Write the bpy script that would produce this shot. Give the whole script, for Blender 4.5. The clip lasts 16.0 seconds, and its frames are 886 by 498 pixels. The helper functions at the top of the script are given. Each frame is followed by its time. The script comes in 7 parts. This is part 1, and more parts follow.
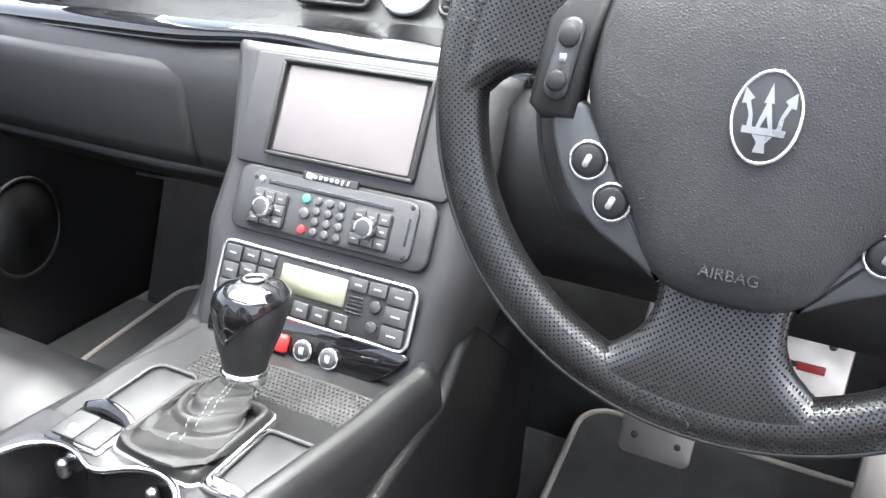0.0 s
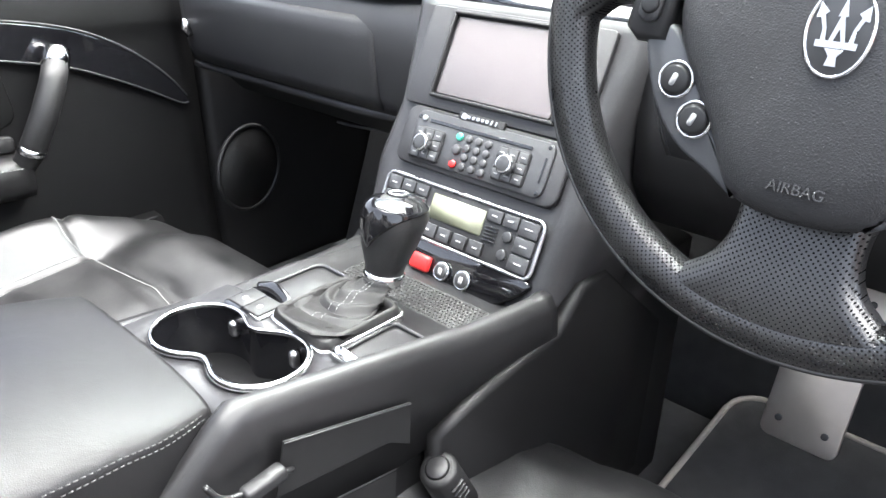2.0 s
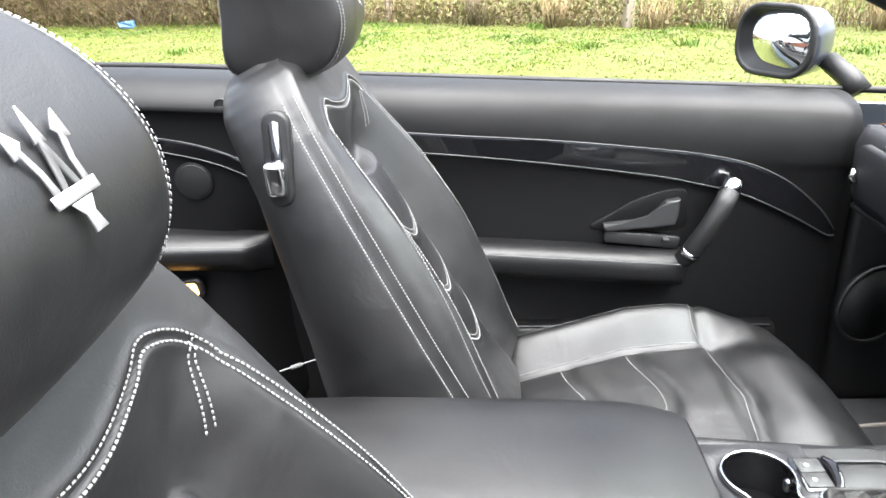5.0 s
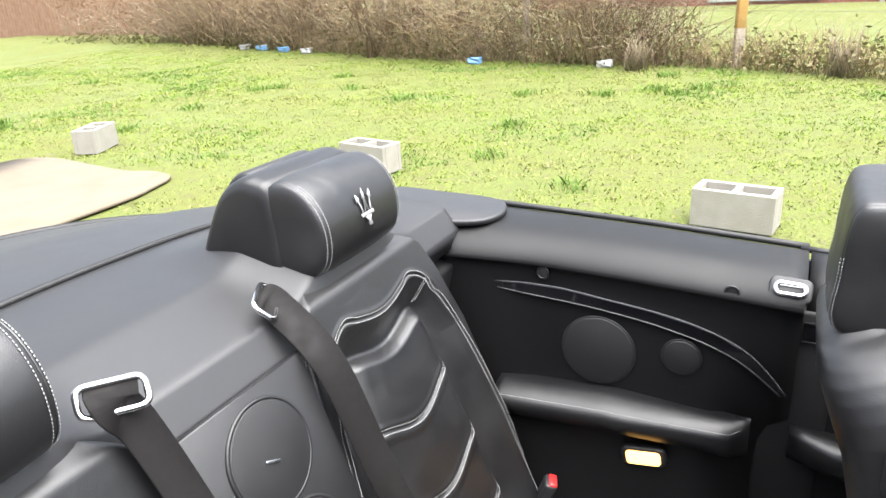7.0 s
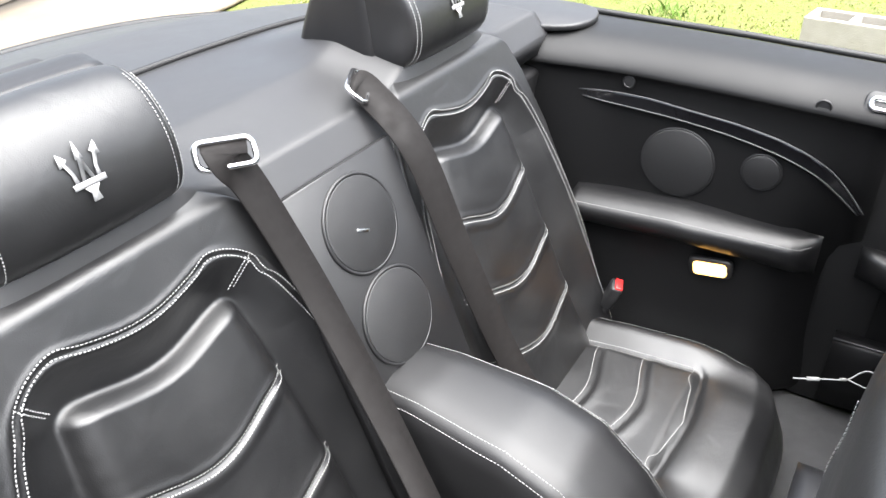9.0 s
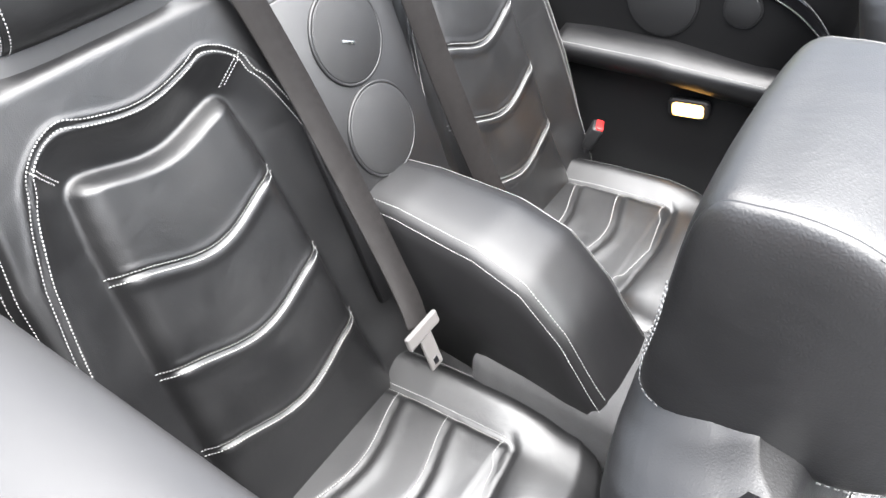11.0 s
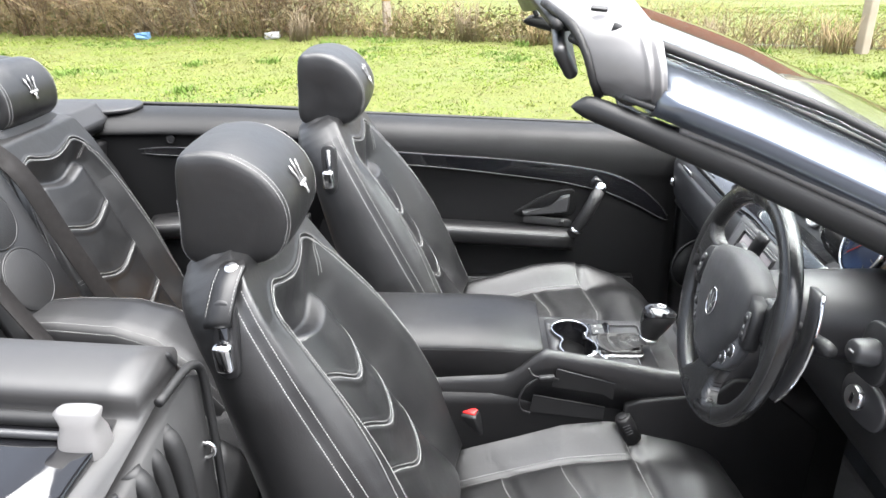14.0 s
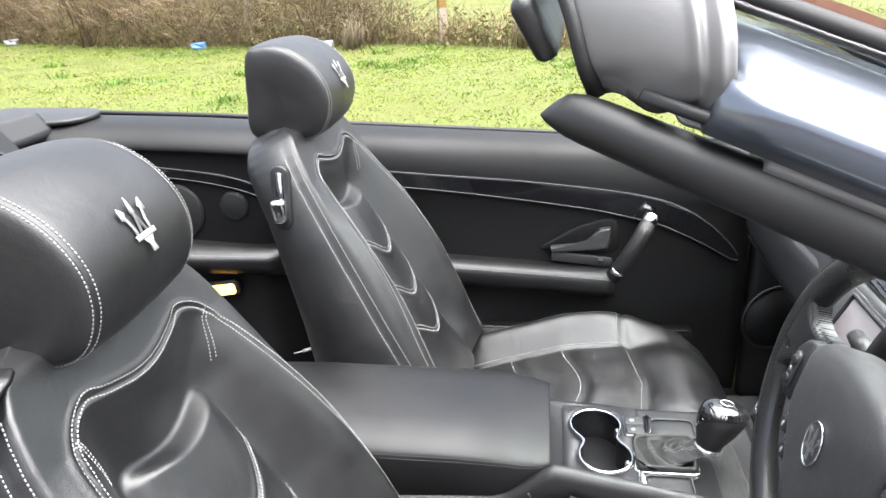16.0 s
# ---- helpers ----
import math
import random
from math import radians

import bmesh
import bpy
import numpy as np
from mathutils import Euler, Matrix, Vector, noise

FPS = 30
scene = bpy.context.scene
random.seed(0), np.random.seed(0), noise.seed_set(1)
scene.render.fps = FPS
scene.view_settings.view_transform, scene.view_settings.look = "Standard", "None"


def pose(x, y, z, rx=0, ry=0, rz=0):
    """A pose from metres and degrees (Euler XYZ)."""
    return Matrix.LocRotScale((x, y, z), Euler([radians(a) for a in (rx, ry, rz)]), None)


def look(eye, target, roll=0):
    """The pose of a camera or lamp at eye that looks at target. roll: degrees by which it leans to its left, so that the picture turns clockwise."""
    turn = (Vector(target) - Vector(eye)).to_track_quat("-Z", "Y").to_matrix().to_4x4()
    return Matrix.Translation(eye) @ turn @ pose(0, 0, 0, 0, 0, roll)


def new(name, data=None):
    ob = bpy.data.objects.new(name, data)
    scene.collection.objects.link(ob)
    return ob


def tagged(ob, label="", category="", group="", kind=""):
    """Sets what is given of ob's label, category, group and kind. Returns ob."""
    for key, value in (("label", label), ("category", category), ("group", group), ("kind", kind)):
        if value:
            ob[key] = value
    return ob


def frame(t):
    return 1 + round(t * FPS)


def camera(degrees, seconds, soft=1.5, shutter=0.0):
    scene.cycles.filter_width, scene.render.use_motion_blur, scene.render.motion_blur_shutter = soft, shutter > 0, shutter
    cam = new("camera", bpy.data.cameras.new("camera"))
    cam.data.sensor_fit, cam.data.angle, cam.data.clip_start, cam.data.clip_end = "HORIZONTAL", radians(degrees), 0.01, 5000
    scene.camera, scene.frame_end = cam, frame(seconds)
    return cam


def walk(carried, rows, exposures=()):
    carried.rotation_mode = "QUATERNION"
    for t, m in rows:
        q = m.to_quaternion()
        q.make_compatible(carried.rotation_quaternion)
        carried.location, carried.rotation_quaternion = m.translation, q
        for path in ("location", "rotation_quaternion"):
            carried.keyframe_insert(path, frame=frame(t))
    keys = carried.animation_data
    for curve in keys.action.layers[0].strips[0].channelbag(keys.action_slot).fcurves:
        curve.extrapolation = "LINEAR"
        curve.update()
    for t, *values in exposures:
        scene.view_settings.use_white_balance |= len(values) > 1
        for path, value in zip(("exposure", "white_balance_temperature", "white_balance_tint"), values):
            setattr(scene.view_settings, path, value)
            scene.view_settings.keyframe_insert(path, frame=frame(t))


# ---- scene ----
cam = camera(62.6, 16.0, soft=1.5)
PATH = [
    (0, (0.369, 0.029, 1.024), (-0.384, 1.669, 0.162), 2.5),
    (0.5, (0.374, 0.03, 1.017), (-0.399, 1.659, 0.154), 2.5),
    (1, (0.379, 0.032, 1.015), (-0.469, 1.622, 0.148), 2.3),
    (1.5, (0.4, 0.023, 1.002), (-0.618, 1.506, 0.127), 1.4),
    (2, (0.474, 0.003, 0.996), (-0.745, 1.319, 0.113), 0.6),
    (2.5, (0.546, -0.024, 1.028), (-0.905, 1.036, 0.151), -0.4),
    (3, (0.602, 0.002, 1.029), (-1.02, 0.785, 0.158), -1.5),
    (3.2, (0.621, 0.013, 1.038), (-1.055, 0.675, 0.171), -2.0),
    (5.3, (0.607, -0.088, 1.302), (-1.229, -0.333, 0.547), -1.8),
    (5.5, (0.597, -0.147, 1.369), (-1.234, -0.493, 0.644), -1.6),
    (6, (0.574, -0.337, 1.468), (-1.223, -0.899, 0.792), -2.0),
    (6.5, (0.57, -0.436, 1.49), (-1.164, -1.179, 0.826), -2.3),
    (7, (0.559, -0.446, 1.486), (-1.109, -1.29, 0.777), -2.8),
    (7.5, (0.565, -0.443, 1.478), (-1.03, -1.327, 0.658), -3.0),
    (8, (0.586, -0.437, 1.467), (-0.94, -1.339, 0.541), -3.1),
    (8.5, (0.603, -0.426, 1.459), (-0.852, -1.348, 0.443), -3.0),
    (9, (0.628, -0.412, 1.453), (-0.747, -1.36, 0.353), -3.1),
    (9.2, (0.637, -0.402, 1.453), (-0.705, -1.363, 0.324), -3.1),
    (11.3, (0.725, -0.31, 1.392), (-0.486, -1.13, 0.028), -2.0),
    (11.5, (0.731, -0.298, 1.383), (-0.497, -1.085, 0.015), -1.9),
    (12, (0.757, -0.27, 1.377), (-0.597, -0.877, 0.036), -0.4),
    (12.5, (0.838, -0.256, 1.383), (-0.715, -0.694, 0.201), -0.4),
    (13, (0.943, -0.205, 1.418), (-0.784, -0.504, 0.455), -1.8),
    (13.5, (1.139, -0.112, 1.447), (-0.672, -0.283, 0.615), -1.4),
    (14, (1.398, 0.047, 1.464), (-0.441, -0.046, 0.681), -1.3),
    (14.5, (1.379, 0.053, 1.424), (-0.462, 0.034, 0.643), -0.7),
    (15, (1.296, 0.025, 1.399), (-0.545, 0.014, 0.617), -0.6),
    (15.5, (1.104, 0.066, 1.373), (-0.738, -0.016, 0.598), -1.1),
    (16, (0.954, 0.164, 1.367), (-0.88, -0.102, 0.613), -2.5),
]
walk(cam, [(t, look(eye, target, roll)) for t, eye, target, roll in PATH],
     exposures=[(0, 4.7), (1.5, 4.6), (3, 4.4), (5.4, 3.95), (6.2, 3.75), (7, 3.7), (8, 3.8), (9, 4.05), (11.5, 4.35), (12.5, 4.35), (13.3, 4.0), (14.5, 3.75), (16, 3.75)])

# ---- world and light: bright overcast day ----
world = bpy.data.worlds.new("overcast_sky")
scene.world = world
world.use_nodes = True
wn = world.node_tree
sky = wn.nodes.new("ShaderNodeTexSky")
sky.sky_type = "NISHITA"
sky.sun_disc = False
sky.sun_elevation = radians(74)
sky.sun_rotation = radians(15)
sky.air_density, sky.dust_density, sky.ozone_density = 1.0, 2.5, 1.5
hsv = wn.nodes.new("ShaderNodeHueSaturation")
hsv.inputs["Saturation"].default_value = 0.45
wn.links.new(sky.outputs[0], hsv.inputs["Color"])
wn.links.new(hsv.outputs[0], wn.nodes["Background"].inputs[0])
wn.nodes["Background"].inputs[1].default_value = 0.040
sun_data = bpy.data.lights.new("sun", "SUN")
sun_data.energy, sun_data.angle, sun_data.color = 1.78, radians(92), (1.0, 0.99, 0.98)
sun = new("sun", sun_data)
sun.matrix_world = look((0.6, 2.2, 8), (0, 0, 0))


# ---- materials ----
def mat(name, color, rough=0.5, metal=0.0, bump=0.0, scale=50.0, vary=0.0, vscale=6.0, coat=0.0, spec=0.5, kind="noise", dist=0.002, sheen=0.0, color2=None, soft=0.0):
    m = bpy.data.materials.new(name)
    m.use_nodes = True
    nt = m.node_tree
    b = nt.nodes["Principled BSDF"]
    b.inputs["Base Color"].default_value = (*color, 1)
    b.inputs["Roughness"].default_value = rough
    b.inputs["Metallic"].default_value = metal
    b.inputs["Specular IOR Level"].default_value = spec
    if coat:
        b.inputs["Coat Weight"].default_value = coat
        b.inputs["Coat Roughness"].default_value = 0.04
    if sheen:
        b.inputs["Sheen Weight"].default_value = sheen
    co = nt.nodes.new("ShaderNodeTexCoord")
    if bump:
        if kind in ("voronoi", "dots"):
            tx = nt.nodes.new("ShaderNodeTexVoronoi")
            tx.feature = "DISTANCE_TO_EDGE"
            out = tx.outputs["Distance"]
        else:
            tx = nt.nodes.new("ShaderNodeTexNoise")
            tx.inputs["Detail"].default_value = 6
            out = tx.outputs["Fac"]
        tx.inputs["Scale"].default_value = scale
        if kind == "dots":
            # rows of small punched holes
            tx.feature = "F1"
            tx.inputs["Randomness"].default_value = 0.12
            rp = nt.nodes.new("ShaderNodeMapRange")
            rp.inputs["From Min"].default_value, rp.inputs["From Max"].default_value = 0.16, 0.34
            nt.links.new(tx.outputs["Distance"], rp.inputs["Value"])
            out = rp.outputs[0]
        nt.links.new(co.outputs["Object"], tx.inputs["Vector"])
        bp = nt.nodes.new("ShaderNodeBump")
        bp.inputs["Strength"].default_value = bump
        bp.inputs["Distance"].default_value = dist
        nt.links.new(out, bp.inputs["Height"])
        nt.links.new(bp.outputs[0], b.inputs["Normal"])
        if soft:
            # slack hide: broad shallow dents and short creases under the grain
            n3 = nt.nodes.new("ShaderNodeTexNoise")
            n3.inputs["Scale"].default_value, n3.inputs["Detail"].default_value, n3.inputs["Distortion"].default_value = 16, 4, 0.8
            nt.links.new(co.outputs["Object"], n3.inputs["Vector"])
            b3 = nt.nodes.new("ShaderNodeBump")
            b3.inputs["Strength"].default_value, b3.inputs["Distance"].default_value = soft, 0.006
            nt.links.new(n3.outputs["Fac"], b3.inputs["Height"])
            nt.links.new(b3.outputs[0], bp.inputs["Normal"])
    if vary:
        n2 = nt.nodes.new("ShaderNodeTexNoise")
        n2.inputs["Scale"].default_value = vscale
        n2.inputs["Detail"].default_value = 5
        nt.links.new(co.outputs["Object"], n2.inputs["Vector"])
        mr = nt.nodes.new("ShaderNodeMapRange")
        mr.inputs["From Min"].default_value, mr.inputs["From Max"].default_value = 0.3, 0.7
        mr.inputs["To Min"].default_value, mr.inputs["To Max"].default_value = rough * (1 - vary), min(1, rough * (1 + vary))
        nt.links.new(n2.outputs["Fac"], mr.inputs["Value"])
        nt.links.new(mr.outputs[0], b.inputs["Roughness"])
        mx = nt.nodes.new("ShaderNodeMix")
        mx.data_type = "RGBA"
        c2 = color2 or tuple(c * (1 - 0.5 * vary) for c in color)
        mx.inputs["A"].default_value = (*color, 1)
        mx.inputs["B"].default_value = (*c2, 1)
        nt.links.new(n2.outputs["Fac"], mx.inputs["Factor"])
        nt.links.new(mx.outputs["Result"], b.inputs["Base Color"])
    return m


LEATHER = mat("black_leather", (0.0048, 0.0048, 0.0052), 0.44, spec=0.70, bump=0.22, scale=420, kind="voronoi", dist=0.0007, vary=0.22, vscale=9, soft=0.22)
DECK = mat("deck_leather", (0.010, 0.010, 0.011), 0.48, spec=0.6, bump=0.2, scale=900, kind="voronoi", dist=0.0004, vary=0.15, vscale=4, soft=0.08)
DASH = mat("dash_leather", (0.0048, 0.0047, 0.0052), 0.46, spec=0.56, bump=0.2, scale=900, kind="voronoi", dist=0.0004, vary=0.15, vscale=4, soft=0.1)
RIM = mat("rim_leather", (0.005, 0.005, 0.0054), 0.22, spec=0.75, bump=0.3, scale=700, kind="voronoi", dist=0.0006, vary=0.2, vscale=14)
PLASTIC = mat("soft_plastic", (0.0195, 0.0195, 0.0212), 0.46, spec=0.52, bump=0.12, scale=1500, dist=0.0003, vary=0.1)
DKPLASTIC = mat("dark_plastic", (0.010, 0.010, 0.0108), 0.5, bump=0.1, scale=1200, dist=0.0003, vary=0.1)
SATIN = mat("satin_grey", (0.024, 0.0245, 0.026), 0.4, 0.0, spec=0.7, bump=0.06, scale=1600, dist=0.0002, vary=0.1)
CAP = mat("grey_cap", (0.135, 0.132, 0.132), 0.42, bump=0.15, scale=900, dist=0.0004, vary=0.25, vscale=18, soft=0.2)
PIANO = mat("piano_black", (0.006, 0.006, 0.007), 0.06, vary=0.3, vscale=20, coat=0.6)
CHROME = mat("chrome", (0.82, 0.82, 0.83), 0.1, 1.0, vary=0.3, vscale=40)
SILVER = mat("brushed_silver", (0.62, 0.62, 0.63), 0.3, 1.0, bump=0.1, scale=600, dist=0.0002, vary=0.2, vscale=60)
PEDAL = mat("brushed_pedal", (0.62, 0.57, 0.52), 0.4, 0.85, bump=0.25, scale=500, dist=0.0003, vary=0.3, vscale=40)
THREAD = mat("grey_thread", (0.21, 0.21, 0.207), 0.8, vary=0.2, vscale=300)
LID = mat("lid_leather", (0.0044, 0.0043, 0.0047), 0.42, spec=0.40, bump=0.22, scale=800, kind="voronoi", dist=0.0005, vary=0.25, vscale=7, soft=0.14)
QUARTER = mat("side_leather", (0.0036, 0.0036, 0.0039), 0.5, spec=0.27, bump=0.2, scale=900, kind="voronoi", dist=0.0004, vary=0.15, vscale=4)
RUBBER = mat("rubber_seal", (0.006, 0.006, 0.0064), 0.55, spec=0.42, bump=0.15, scale=500, dist=0.0004, vary=0.2)
# side leather made lighter, the sky's light on the quarter top put into its colour
LIT_QUARTER = mat("lit_side_leather", (0.024, 0.0235, 0.024), 0.46, spec=0.62, bump=0.2, scale=900, kind="voronoi", dist=0.0004, vary=0.12, vscale=6, soft=0.06)
CARPET = mat("black_carpet", (0.046, 0.046, 0.047), 0.95, bump=0.9, scale=900, dist=0.002, vary=0.2, vscale=30)
GAITER = mat("gaiter_leather", (0.0075, 0.0072, 0.0072), 0.58, spec=0.4, bump=0.4, scale=700, kind="voronoi", dist=0.0007, vary=0.25, vscale=30, soft=0.4)
WEBBING = mat("belt_webbing", (0.0075, 0.0066, 0.0064), 0.7, spec=0.16, bump=0.3, scale=700, dist=0.0005, vary=0.2, vscale=50)
GRILLE = mat("speaker_cloth", (0.008, 0.008, 0.0085), 0.5, bump=0.6, scale=900, kind="voronoi", dist=0.0008, vary=0.1)
RED = mat("red_plastic", (0.45, 0.018, 0.018), 0.35, vary=0.1)
WHITE = mat("white_print", (0.30, 0.30, 0.30), 0.5, vary=0.1)
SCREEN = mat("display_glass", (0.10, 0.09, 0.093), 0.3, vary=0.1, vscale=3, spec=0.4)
LCD = mat("lcd_panel", (0.13, 0.135, 0.095), 0.35, vary=0.1, vscale=20)
PAINT = mat("grey_blue_paint", (0.105, 0.120, 0.148), 0.28, 0.7, vary=0.1, vscale=3, coat=1.0)
CONCRETE = mat("concrete", (0.25, 0.238, 0.215), 0.9, bump=0.6, scale=120, dist=0.004, vary=0.3, vscale=9, color2=(0.19, 0.175, 0.14))




def perforated():
    """Leather with rows of punched holes, laid out in metres over the mesh's own map."""
    m = mat("perforated_leather", (0.0075, 0.0075, 0.008), 0.29, spec=0.8, bump=0.25, scale=800, kind="voronoi", dist=0.0005, vary=0.2, vscale=14)
    nt = m.node_tree
    b = nt.nodes["Principled BSDF"]
    tc, mp, vo, ramp = (nt.nodes.new("ShaderNode" + k) for k in ("TexCoord", "Mapping", "TexVoronoi", "MapRange"))
    mp.inputs["Rotation"].default_value[2] = radians(45)
    vo.voronoi_dimensions = "2D"
    vo.inputs["Scale"].default_value, vo.inputs["Randomness"].default_value = 370, 0.0
    ramp.inputs["From Min"].default_value, ramp.inputs["From Max"].default_value = 0.17, 0.25
    nt.links.new(tc.outputs["UV"], mp.inputs["Vector"])
    nt.links.new(mp.outputs[0], vo.inputs["Vector"])
    nt.links.new(vo.outputs["Distance"], ramp.inputs["Value"])
    bp = nt.nodes.new("ShaderNodeBump")
    bp.inputs["Strength"].default_value, bp.inputs["Distance"].default_value = 0.9, 0.0012
    nt.links.new(ramp.outputs[0], bp.inputs["Height"])
    grain = b.inputs["Normal"].links[0].from_socket
    nt.links.new(grain, bp.inputs["Normal"])
    nt.links.new(bp.outputs[0], b.inputs["Normal"])
    lvl = nt.nodes.new("ShaderNodeMath")
    lvl.operation = "MULTIPLY"
    lvl.inputs[1].default_value = 0.8
    nt.links.new(ramp.outputs[0], lvl.inputs[0])
    nt.links.new(lvl.outputs[0], b.inputs["Specular IOR Level"])
    return m


GRIP = perforated()


# ---- mesh helpers ----
def skin_map(rows, uvs, bm=None):
    """An open skin over rows of points, mapped by rows of (u, v) in metres."""
    bm = bm or bmesh.new()
    layer = bm.loops.layers.uv.verify()
    vs = [[bm.verts.new(p) for p in r] for r in rows]
    for i in range(len(vs) - 1):
        for j in range(len(vs[0]) - 1):
            f = bm.faces.new((vs[i][j], vs[i][j + 1], vs[i + 1][j + 1], vs[i + 1][j]))
            for lp, (a, c) in zip(f.loops, ((i, j), (i, j + 1), (i + 1, j + 1), (i + 1, j))):
                lp[layer].uv = uvs[a][c]
    return bm


def part(name, bm, material, parent=None, label="", smooth=True):
    me = bpy.data.meshes.new(name)
    bmesh.ops.recalc_face_normals(bm, faces=bm.faces[:])
    bm.to_mesh(me)
    bm.free()
    me.materials.append(material)
    if smooth:
        me.polygons.foreach_set("use_smooth", [True] * len(me.polygons))
    ob = new(name, me)
    if parent:
        ob.parent = parent
    if label:
        ob["label"] = label
    if name == "stitching":
        ob["kind"] = "stuff"
    return ob


def thing(name, label, category, group="", kind="", at=(0, 0, 0)):
    e = new(name)
    e.empty_display_size = 0.05
    e.location = at
    return tagged(e, label, category, group, kind)


def loft(rings, bm=None, closed=True, caps=True):
    """Skin rings of points, each a list of the same length."""
    bm = bm or bmesh.new()
    vs = [[bm.verts.new(p) for p in r] for r in rings]
    n = len(vs[0])
    for a, b in zip(vs, vs[1:]):
        for i in range(n if closed else n - 1):
            j = (i + 1) % n
            bm.faces.new((a[i], a[j], b[j], b[i]))
    if caps and closed:
        bm.faces.new(vs[0][::-1])
        bm.faces.new(vs[-1])
    return bm


def smooth_path(pts, n=8, closed=False):
    """Catmull-Rom through the points."""
    pts = [Vector(p) for p in pts]
    out, k = [], len(pts)
    for i in range(k if closed else k - 1):
        p1, p2 = pts[i], pts[(i + 1) % k]
        p0 = pts[(i - 1) % k] if closed or i > 0 else 2 * p1 - p2
        p3 = pts[(i + 2) % k] if closed or i + 2 < k else 2 * p2 - p1
        for s in range(n):
            t = s / n
            out.append(0.5 * (2 * p1 + (p2 - p0) * t + (2 * p0 - 5 * p1 + 4 * p2 - p3) * t * t + (3 * p1 - p0 - 3 * p2 + p3) * t ** 3))
    if not closed:
        out.append(pts[-1])
    return out


def tube(path, r, bm=None, sides=8, closed=False, flat=1.0, up=None):
    """A round or flattened rod along a path. r: a number, or one for each point."""
    bm = bm or bmesh.new()
    rings, k = [], len(path)
    ref = Vector(up) if up else None
    last = None
    for i, p in enumerate(path):
        a = path[(i - 1) % k] if closed or i > 0 else p
        b = path[(i + 1) % k] if closed or i < k - 1 else p
        d = (b - a).normalized()
        if ref is not None:
            s = d.cross(ref).normalized()
        elif last is None:
            s = d.orthogonal().normalized()
        else:
            s = (last - d * last.dot(d)).normalized()
        last = s
        w = d.cross(s)
        rr = r[i] if isinstance(r, (list, tuple)) else r
        rings.append([p + (s * math.cos(x) + w * math.sin(x) * flat) * rr for x in (2 * math.pi * j / sides for j in range(sides))])
    if closed:
        rings.append(rings[0])
        vs = [[bm.verts.new(q) for q in ring] for ring in rings[:-1]]
        for i in range(k):
            A, B = vs[i], vs[(i + 1) % k]
            for j in range(sides):
                bm.faces.new((A[j], A[(j + 1) % sides], B[(j + 1) % sides], B[j]))
        return bm
    return loft(rings, bm)


def box(sx, sy, sz, m=None, bevel=0.003, bm=None, seg=2):
    b2 = bmesh.new()
    bmesh.ops.create_cube(b2, size=1.0, matrix=Matrix.Diagonal((sx, sy, sz, 1)))
    if bevel:
        bmesh.ops.bevel(b2, geom=b2.edges[:], offset=min(bevel, 0.45 * min(sx, sy, sz)), segments=seg, profile=0.5, affect="EDGES")
    if m is not None:
        bmesh.ops.transform(b2, matrix=m, verts=b2.verts[:])
    if bm is None:
        return b2
    tmp = bpy.data.meshes.new("tmp")
    b2.to_mesh(tmp)
    b2.free()
    bm.from_mesh(tmp)
    bpy.data.meshes.remove(tmp)
    return bm


def disc(r, h, m=None, seg=32, bevel=0.001, r2=None, bm=None):
    """A short cylinder along z from 0 to h, with a rounded top rim."""
    r2 = r if r2 is None else r2
    b = min(bevel, h * 0.5, r2 * 0.4)
    prof = [(r, 0), (r2, h - b), (r2 - b * 0.3, h - b * 0.3), (r2 - b, h)]
    m = m or Matrix()
    rings = [[m @ Vector((q * math.cos(a), q * math.sin(a), z)) for a in (2 * math.pi * i / seg for i in range(seg))] for q, z in prof]
    return loft(rings, bm)


def ring(R, r, m=None, seg=40, sides=8, flat=1.0, sx=1.0, sy=1.0, bm=None):
    m = m or Matrix()
    bm = bm or bmesh.new()
    vs = []
    for i in range(seg):
        a = 2 * math.pi * i / seg
        vs.append([bm.verts.new(m @ Vector(((R + r * math.cos(b)) * math.cos(a) * sx, (R + r * math.cos(b)) * math.sin(a) * sy, r * flat * math.sin(b)))) for b in (2 * math.pi * j / sides for j in range(sides))])
    for i in range(seg):
        A, B = vs[i], vs[(i + 1) % seg]
        for j in range(sides):
            bm.faces.new((A[j], A[(j + 1) % sides], B[(j + 1) % sides], B[j]))
    return bm


def prism(outline, h, m=None, bevel=0.0, bm=None):
    """A flat plate from an outline of (x, y), its top at height h over z = 0, the top edge rounded."""
    m = m or Matrix()
    c = Vector((sum(p[0] for p in outline) / len(outline), sum(p[1] for p in outline) / len(outline)))
    steps = [(0, 0.0), (h, 0.0)] if not bevel else [(0, 0.0), (h - bevel, 0.0), (h - bevel * 0.3, bevel * 0.3), (h, bevel)]
    rings = []
    for z, inset in steps:
        r = []
        n = len(outline)
        for i, p in enumerate(outline):
            p = Vector(p)
            if inset:
                a, b = Vector(outline[i - 1]), Vector(outline[(i + 1) % n])
                d = (b - a).normalized()
                nrm = Vector((-d.y, d.x))
                if nrm.dot(c - p) < 0:
                    nrm = -nrm
                p = p + nrm * inset
            r.append(m @ Vector((p.x, p.y, z)))
        rings.append(r)
    return loft(rings, bm)


